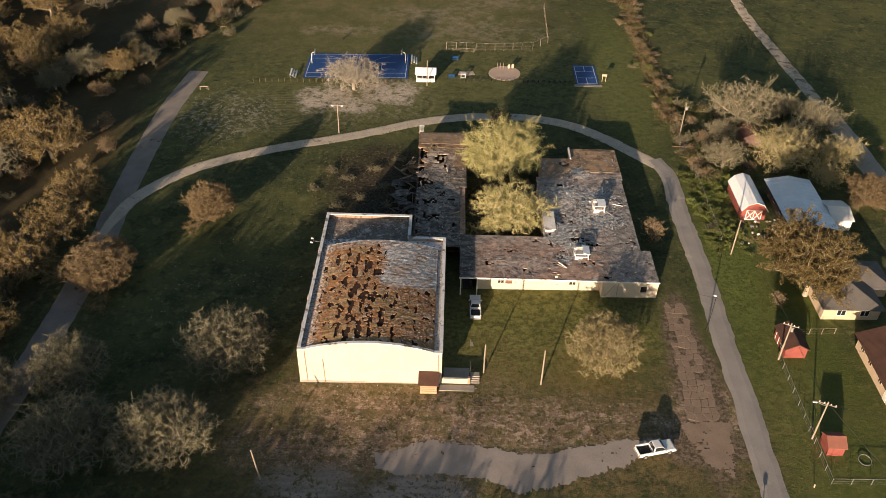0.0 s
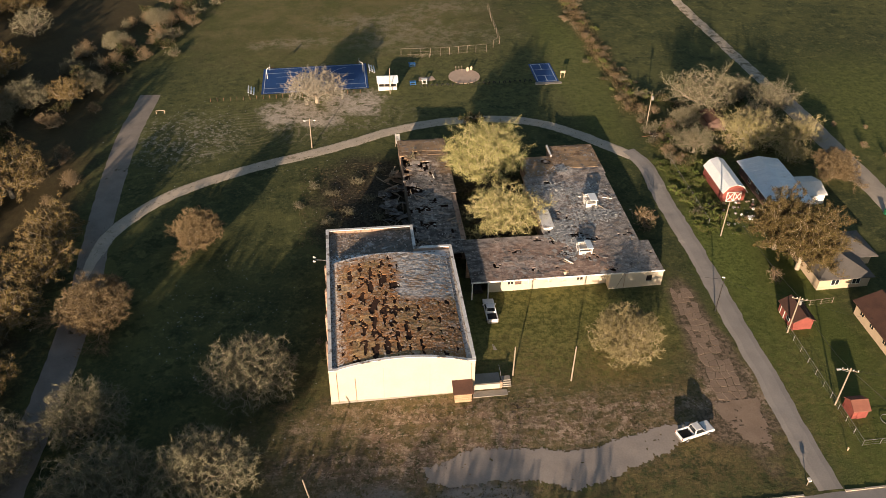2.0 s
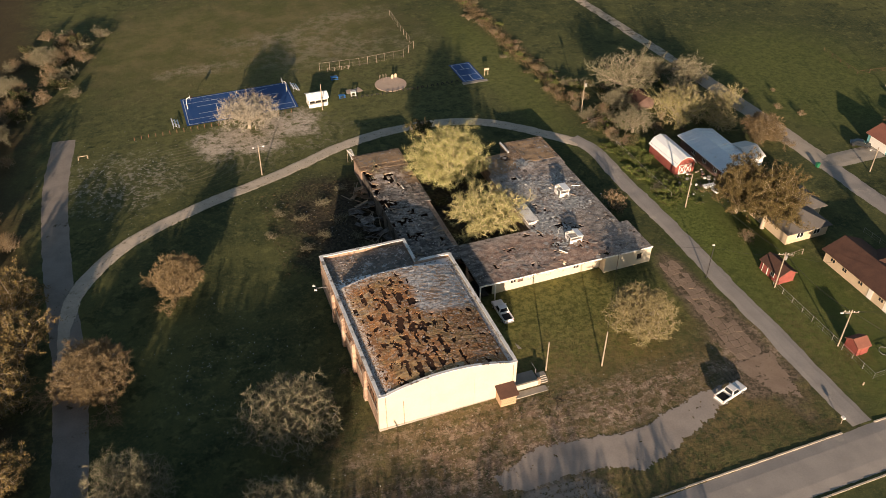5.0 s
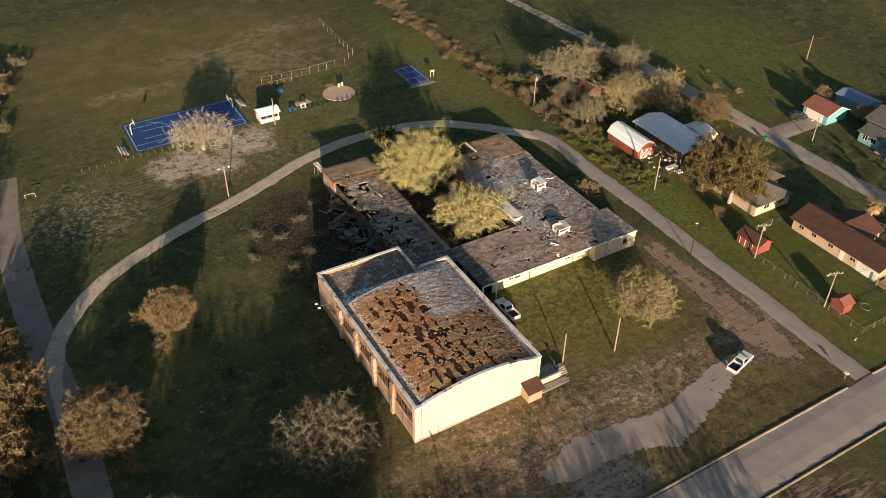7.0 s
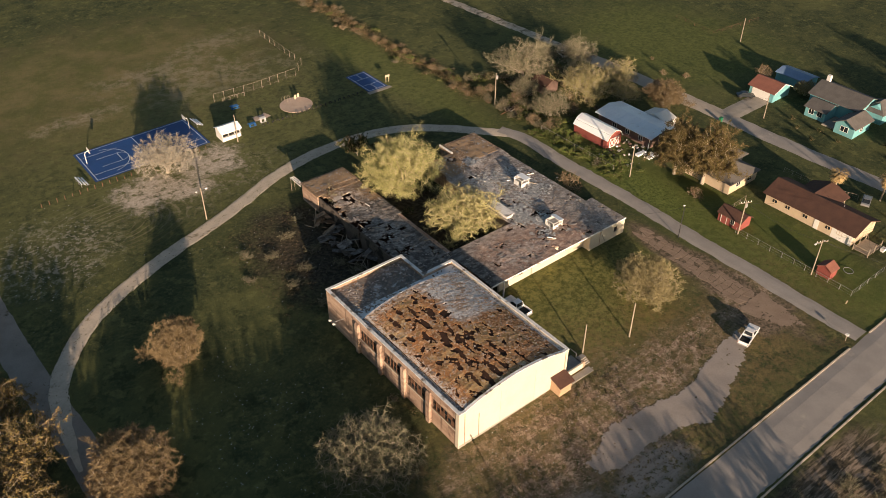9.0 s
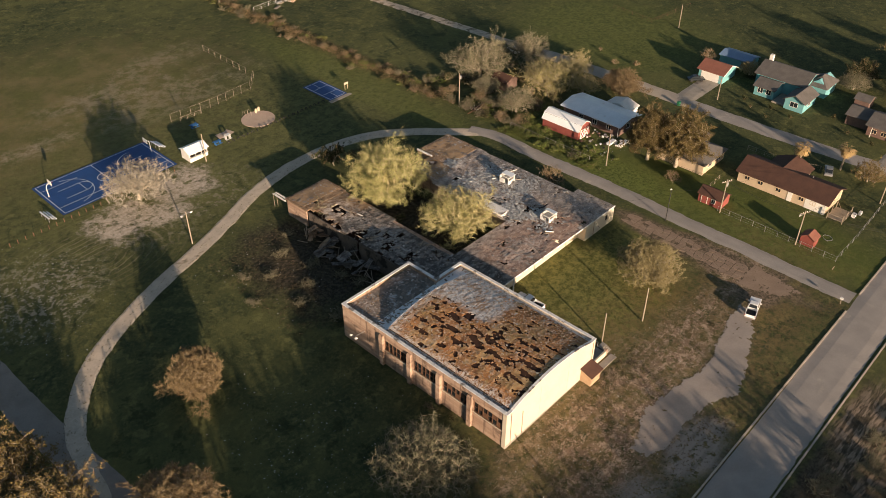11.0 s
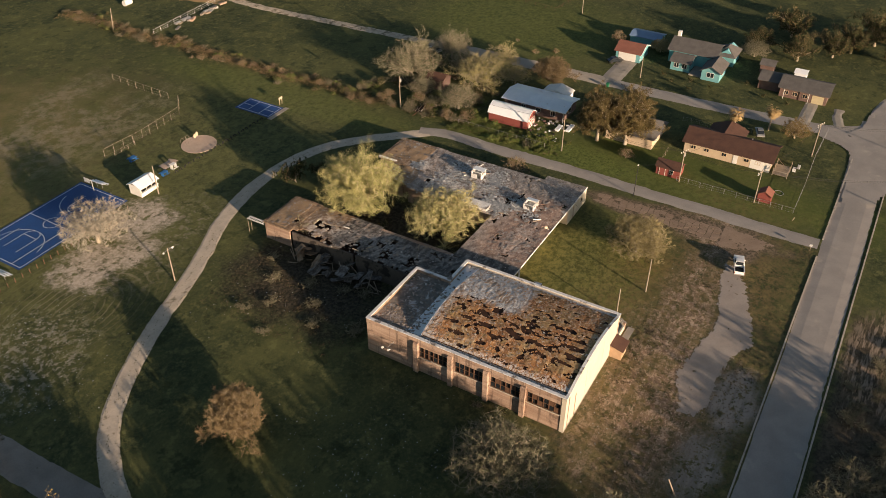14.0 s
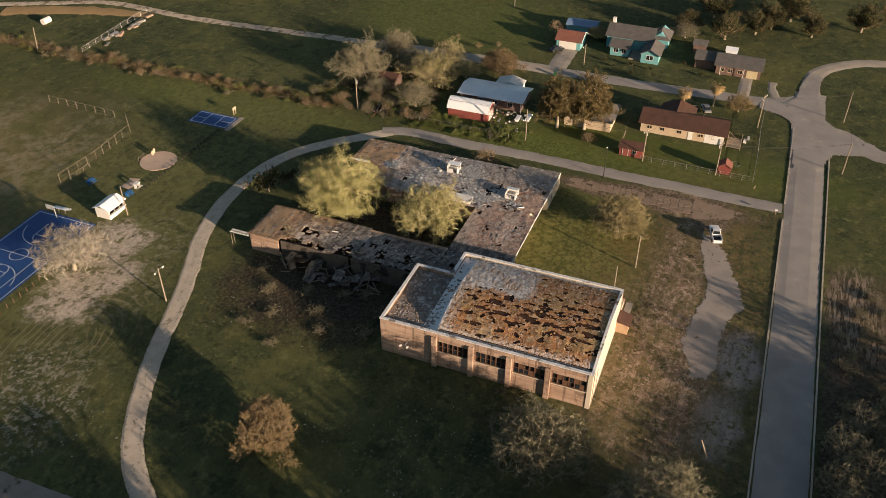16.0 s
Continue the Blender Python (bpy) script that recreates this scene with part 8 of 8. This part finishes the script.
# wood south of the street: out of view, planted and sized to cast shade
for x, y, R, k in ((-8, 42, 5.5, "far_oak"), (-20, 36, 5.0, "brown2"), (-33, 40, 5.0, "far_oak"), (-46, 38, 6, "brown"), (-60, 46, 7, "far_oak"), (-75, 48, 7, "brown2"), (-90, 45, 7, "far_oak"), (0, 33, 6.5, "far_oak"), (-70, 32.5, 7, "far_oak"), (-105, 60, 7, "brown"), (-95, 75, 7, "far_oak")):
    plant(k, x, y, R, None, "out-of-view tree of the southern wood, added to cast shade", group="southern wood")
for _ in range(40):
    x, y = r.uniform(-112, -28), r.uniform(20, 53)
    if -34 < x + 0.364 * (90 - y) < 10:
        continue
    plant(r.choice(["far_oak", "brown"]), x, y, r.uniform(6, 7.5), None, "out-of-view tree of the southern wood, added to cast shade", group="southern wood", high=1.25)
for _ in range(30):
    x, y = r.uniform(-26, 24), r.uniform(44, 54)
    plant("scrub", x, y, r.uniform(1.2, 2.4), None, "low dead brush south of the street", "bush", "bush", "brush south of the street", 0.5)
# tall trees added out of view to shade the western meadow
for x, y, R in ((-70, 50, 6.8), (-66, 43, 7.0), (-62, 52, 6.6), (-59, 45, 7.0), (-56, 51, 6.4)):
    plant("brown", x, y, R, None, "tall out-of-view russet tree, added to shade the meadow", group="southern wood", high=1.55)
# unseen trees added to shade the yard, low enough to spare the gym front
for x, y, R in ((-45, 52, 4.4), (-39, 51, 4.2), (-34, 53, 4.4), (-29, 51.5, 4.3), (-25, 53, 4.0), (-37, 47.5, 4.6), (-30, 47, 4.6), (-22, 49.5, 4.2), (-18, 52.5, 4.0), (-12, 50.5, 3.8), (-15, 46, 4.0), (-26, 45, 4.2), (-9, 46.5, 3.6), (-38, 30, 7.0), (-31, 27, 7.0), (-26, 33, 6.8), (-20, 29, 7.0), (-34, 35, 6.8), (-15, 26, 7.0), (-24, 24, 7.0)):
    plant("far_oak", x, y, R, None, "out-of-view tree of the southern wood, added to cast shade", group="southern wood")
# undergrowth of the western wood
for _ in range(110):
    x, y = r.uniform(-125, -71.5), r.uniform(85, 262)
    if y > 170:
        x = -86 + 0.42 * (y - 200) + r.gauss(0, 6)
    plant(r.choice(["bush", "scrub", "bush", "green_bush"]), x, y, r.uniform(1.5, 3.4), None, "tangled undergrowth of the western wood", "bush", "bush", "western undergrowth")
# hedge along the paddock and other brush
hedge = []
for k in range(130):
    y = 176 + 0.9 * k + r.uniform(-0.7, 0.7)
    x = 52.8 + 2.0 * noise.noise((y * 0.06, 0, 0)) + r.gauss(0, 2.0)
    if r.random() < 0.1:
        continue
    hedge.append((r.choice(["scrub", "scrub", "rank", "bush", "green_bush"]), x, y, r.uniform(0.7, 1.7), r.uniform(0.5, 0.95)))
brush("hedge", hedge, "tangled brown hedge brush along the paddock")
for x, y, R, k in ((-21, 148, 2.4, "scrub"), (-14, 145, 2.6, "scrub"), (-22, 138, 2.2, "bush"), (-18, 141, 2.4, "scrub"), (-25, 151, 2.2, "bush"), (-28, 144, 2.0, "scrub"), (-19.5, 130.2, 3.0, "scrub"), (-14.5, 129.5, 2.8, "scrub"), (-11, 134.5, 2.4, "bush"), (-16, 152, 2.4, "bush"), (-10.5, 156, 2.2, "scrub"), (-12, 138.5, 2.2, "scrub"), (-24, 104, 1.4, "scrub"), (-23.6, 100, 1.2, "green_bush"), (7, 143, 2.4, "green_bush"), (15.5, 139.5, 2.4, "green_bush"), (8.5, 126.0, 2.0, "green_bush"), (16.5, 147, 2.6, "green_bush"), (2, 158.5, 1.0, "scrub")):
    plant(k if k == "green_bush" else "scrub", x, y, R * (1.0 if k == "green_bush" else 0.72), None, "wild brush grown up round the ruined school", "bush", "bush", "brush round the school", 0.6)
for x, y in ((54.8, 148), (55.5, 143), (54.8, 138.5), (54.6, 133), (55.5, 129), (56.2, 146), (57, 151), (60, 150), (64, 150.5), (56.5, 160), (58, 165), (62, 168), (52, 160), (51.5, 145), (51.2, 140), (51.8, 136), (51.4, 131.5), (52, 127.5), (53.2, 142.5), (53, 134.8), (53.5, 130)):
    plant(r.choice(["rank", "rank", "rank", "scrub"]), x + r.uniform(-0.8, 0.8), y, r.uniform(1.4, 2.4), None, "rank green brush along the barn fence", "bush", "bush", "brush by the barn", 0.7)
brush("fence_weeds", [("rank", r.uniform(50.6, 57.6), r.uniform(124, 153), r.uniform(0.7, 1.5), r.uniform(0.4, 0.7)) for _ in range(110)], "rank green weeds along the barn fence")
# scrub under the thicket behind the barn
scrub = []
for _ in range(95):
    x, y = r.uniform(52, 83), r.uniform(149, 186)
    if 65.5 < x < 72 and 162.5 < y < 169.5:
        continue
    scrub.append((r.choice(["scrub", "scrub", "rank", "bush", "green_bush"]), x, y, r.uniform(1.1, 2.3), r.uniform(0.6, 1.1)))
brush("thicket_scrub", scrub, "tangled scrub under the bare trees by the barn")
for x, y in ((101, 113), (103.5, 109), (102.5, 103.5), (104, 116.5), (109.5, 95.5), (104.5, 90), (103, 84), (98.6, 108)):
    plant("green_bush", x, y, r.uniform(0.6, 1.1), None, "low clipped shrub in a front garden", "shrub", "shrub", "garden shrubs")
for x, y in ((97, 162), (99, 152), (104, 160), (102, 147)):
    plant("bush", x, y, r.uniform(0.7, 1.2), None, "small leafless sapling in the pasture", "sapling", "tree", "pasture saplings")


def palm(x, y, h, label):
    b = gz(x, y)
    t = thing("palm", (x, y, b), label, "palm tree", "dry palms")
    part("trunk", Mesh().tube((x, y, b - 0.2), (x + 0.1, y, b + h * 0.5), 0.24, 0.2, 8).tube((x + 0.1, y, b + h * 0.5), (x + 0.2, y, b + h), 0.2, 0.22, 8), MAT["pole"], t)
    rr = random.Random(int(x))
    for k in range(100):
        a, el = rr.uniform(0, 6.28), rr.uniform(-1.5, 0.45)
        m = Mesh()
        p = Vector((x + 0.2, y, b + h))
        d = Vector((math.cos(a) * math.cos(el), math.sin(a) * math.cos(el), math.sin(el)))
        side = d.cross(Vector((0, 0, 1))).normalized()
        q = p + d * rr.uniform(0.8, 1.4)
        for s in range(5):
            tip = q + side * (0.7 * (s - 2) / 2) + d * (1.0 - 0.1 * abs(s - 2)) - Vector((0, 0, 0.35))
            m.poly(q - side * 0.1 + d * 0.02 * s, q + side * 0.1 + d * 0.02 * s, tip)
        m.tube(p, q, 0.03, 0.02, 3)
        part("frond", m, MAT["palm"], t)


palm(80.2, 91.6, 6.4, "dry-fronded palm behind the ranch house")
palm(87.8, 84.8, 5.4, "dry-fronded palm beside the street")

# ---------------------------------------------------------------- grass, weeds and litter


def clear(x, y):
    """True where grass can grow."""
    if -22.6 < x < 0.4 and 89.7 < y < 126.3:
        return False
    if -6.6 < x < 37.9 and 110.8 < y < 162:
        return 4 < x < 18 and y > 124
    if abs(x - 47) < 2.2 and 60 < y < 156 or 56.6 < y < 65.3 or abs(x - 92.8) < 3 or abs(x + 67.3) < 2.8:
        return False
    if X0 < x < X1 and Y0 < y < Y1 or 31.8 < x < 38.8 and 192 < y < 204.4:
        return False
    if -5 < x < 37 and 71 < y < 79 or -38 < x < -9 and 180 < y < 191:
        return False
    return True


def tufts(name, mat, count, seed, box, lo, hi, where, label, cat):
    r = random.Random(seed)
    V, F = [], []
    while len(F) < count:
        x, y = r.uniform(box[0], box[2]), r.uniform(box[1], box[3])
        if not clear(x, y) or not where(x, y, r):
            continue
        z = gz(x, y) - 0.05
        for _ in range(3):
            a, h, w = r.uniform(0, 6.28), r.uniform(lo, hi), r.uniform(0.06, 0.16)
            dx, dy = math.cos(a) * w, math.sin(a) * w
            ox, oy = x + r.uniform(-0.15, 0.15), y + r.uniform(-0.15, 0.15)
            i = len(V)
            V += [(ox - dx, oy - dy, z), (ox + dx, oy + dy, z), (ox + r.uniform(-0.15, 0.15), oy + r.uniform(-0.15, 0.15), z + h)]
            F.append((i, i + 1, i + 2))
    m = Mesh()
    m.v, m.f = V, F
    single(name, m, MAT[mat], label, cat, kind="stuff")


tufts("grass", "grass_blade", 40000, 41, (-62, 66, 60, 215), 0.04, 0.1, lambda x, y, r: noise.noise((x * 0.15, y * 0.15, 2)) > r.uniform(-0.7, 0.5), "tufts of rough olive grass", "grass")
tufts("dry_weeds", "weed", 6000, 42, (-34, 66, 24, 160), 0.06, 0.22, lambda x, y, r: -28 < x < -9 and 128 < y < 160 and r.random() < 0.5 or y < 88 and noise.noise((x * 0.12, y * 0.12, 12)) > r.uniform(0.0, 0.6), "tufts of dry brown weeds", "weeds")


def scatter_litter():
    r = random.Random(51)
    m = Mesh()
    for cx, cy, sx, sy, n in ((-45, 114, 7, 7, 130), (-55, 175, 7, 8, 260), (-50, 182, 8, 5, 120), (-20, 145, 6, 7, 60), (-38, 105, 6, 8, 60), (-22, 158, 9, 5, 30), (10, 85, 14, 4, 40), (-20, 86, 6, 3, 40), (60, 128, 4, 3, 50)):
        for _ in range(n):
            x, y = r.gauss(cx, sx), r.gauss(cy, sy)
            if clear(x, y):
                flake(m, r, x, y, gz(x, y) + 0.04, 0.04, 0.16, 0.4)
    single("litter", m, MAT["litter"], "pale scraps of litter strewn in the grass", "litter", kind="stuff")


scatter_litter()


def path_grass():
    """Weeds along the crown and the verges of the dirt path."""
    r = random.Random(71)
    m = Mesh()
    line = smooth_line([(-66.5, 132), (-65.0, 139), (-61.5, 145), (-55.5, 151.5), (-47, 156.8), (-36.5, 161.5), (-26, 165), (-16, 169), (-7, 173), (3, 175.6), (12, 176.2), (20, 175.4), (28, 172.6), (35, 167.3), (41, 160.8)], 0.25)
    for i in range(1, len(line) - 1):
        p, d = line[i], (line[i + 1] - line[i - 1]).normalized()
        s = Vector((d.y, -d.x, 0))
        for off, spread, chance in ((0.0, 0.16, 0.35 + 0.6 * noise.noise((p.x * 0.2, p.y * 0.2, 3))), (-1.75, 0.4, 0.95), (1.75, 0.4, 0.95)):
            if r.random() > chance:
                continue
            q = p + s * (off + r.gauss(0, spread))
            z = lie(q.x, q.y) + 0.03
            for _ in range(3):
                a, w = r.uniform(0, 6.28), r.uniform(0.06, 0.15)
                m.poly((q.x - w * math.cos(a), q.y - w * math.sin(a), z), (q.x + w * math.cos(a), q.y + w * math.sin(a), z), (q.x + r.uniform(-0.15, 0.15), q.y + r.uniform(-0.15, 0.15), z + r.uniform(0.05, 0.14)))
    single("path_weeds", m, MAT["grass_blade"], "low weeds along the crown and edges of the path", "weeds", kind="stuff")


path_grass()


def hedge_stems():
    """Dead stems and bramble between the hedge's bushes."""
    r = random.Random(81)
    m = Mesh()
    while len(m.f) < 16000:
        y = r.uniform(174, 292)
        x = 52.8 + 2.0 * noise.noise((y * 0.06, 0, 0)) + r.gauss(0, 1.3)
        h = 1.0 + 1.1 * noise.noise((x * 0.35, y * 0.35, 6))
        if h < 0.35:
            continue
        p = Vector((x, y, lie(x, y) + r.random() * h * 0.7))
        blade(m, p, Vector((r.uniform(-1, 1), r.uniform(-1, 1), r.uniform(0.1, 1))).normalized(), r.uniform(0.3, 0.9), r.uniform(0.04, 0.1), r)
    single("hedge_bramble", m, MAT["twig_brown"], "dead stems and bramble filling the paddock hedge", "brush", kind="stuff")


hedge_stems()


def cracked_slabs():
    """Broken plates of old asphalt in the strip beside the drive."""
    r = random.Random(61)
    t = thing("cracked_pavement", (40.5, 92, gz(40.5, 92)), "strip of broken earthy asphalt plates beside the drive", "pavement", kind="structure")
    rows, cols = 26, 4
    jx = [[r.uniform(-0.4, 0.4) for _ in range(cols + 1)] for _ in range(rows + 1)]
    jy = [[r.uniform(-0.35, 0.35) for _ in range(cols + 1)] for _ in range(rows + 1)]
    def node(i, j):
        y = 73.5 + 36.5 * i / rows
        w = 5.4 - 0.05 * (y - 73)
        x = 38.4 + 0.04 * (y - 90) + w * (j / cols) - 0.6
        return x + jx[i][j], y + jy[i][j]
    for i in range(rows):
        for j in range(cols):
            if r.random() < 0.12 or i < 6:
                continue
            q = [node(i, j), node(i, j + 1), node(i + 1, j + 1), node(i + 1, j)]
            cx, cy = sum(p[0] for p in q) / 4, sum(p[1] for p in q) / 4
            g = r.uniform(0.88, 0.97)
            q = [(cx + (p[0] - cx) * g, cy + (p[1] - cy) * g) for p in q]
            z = lie(cx, cy) - 0.03 + r.uniform(0, 0.015)
            part("slab", Mesh().prism(q, "z", z - 0.1, z + 0.05), MAT["slab"], t)


cracked_slabs()
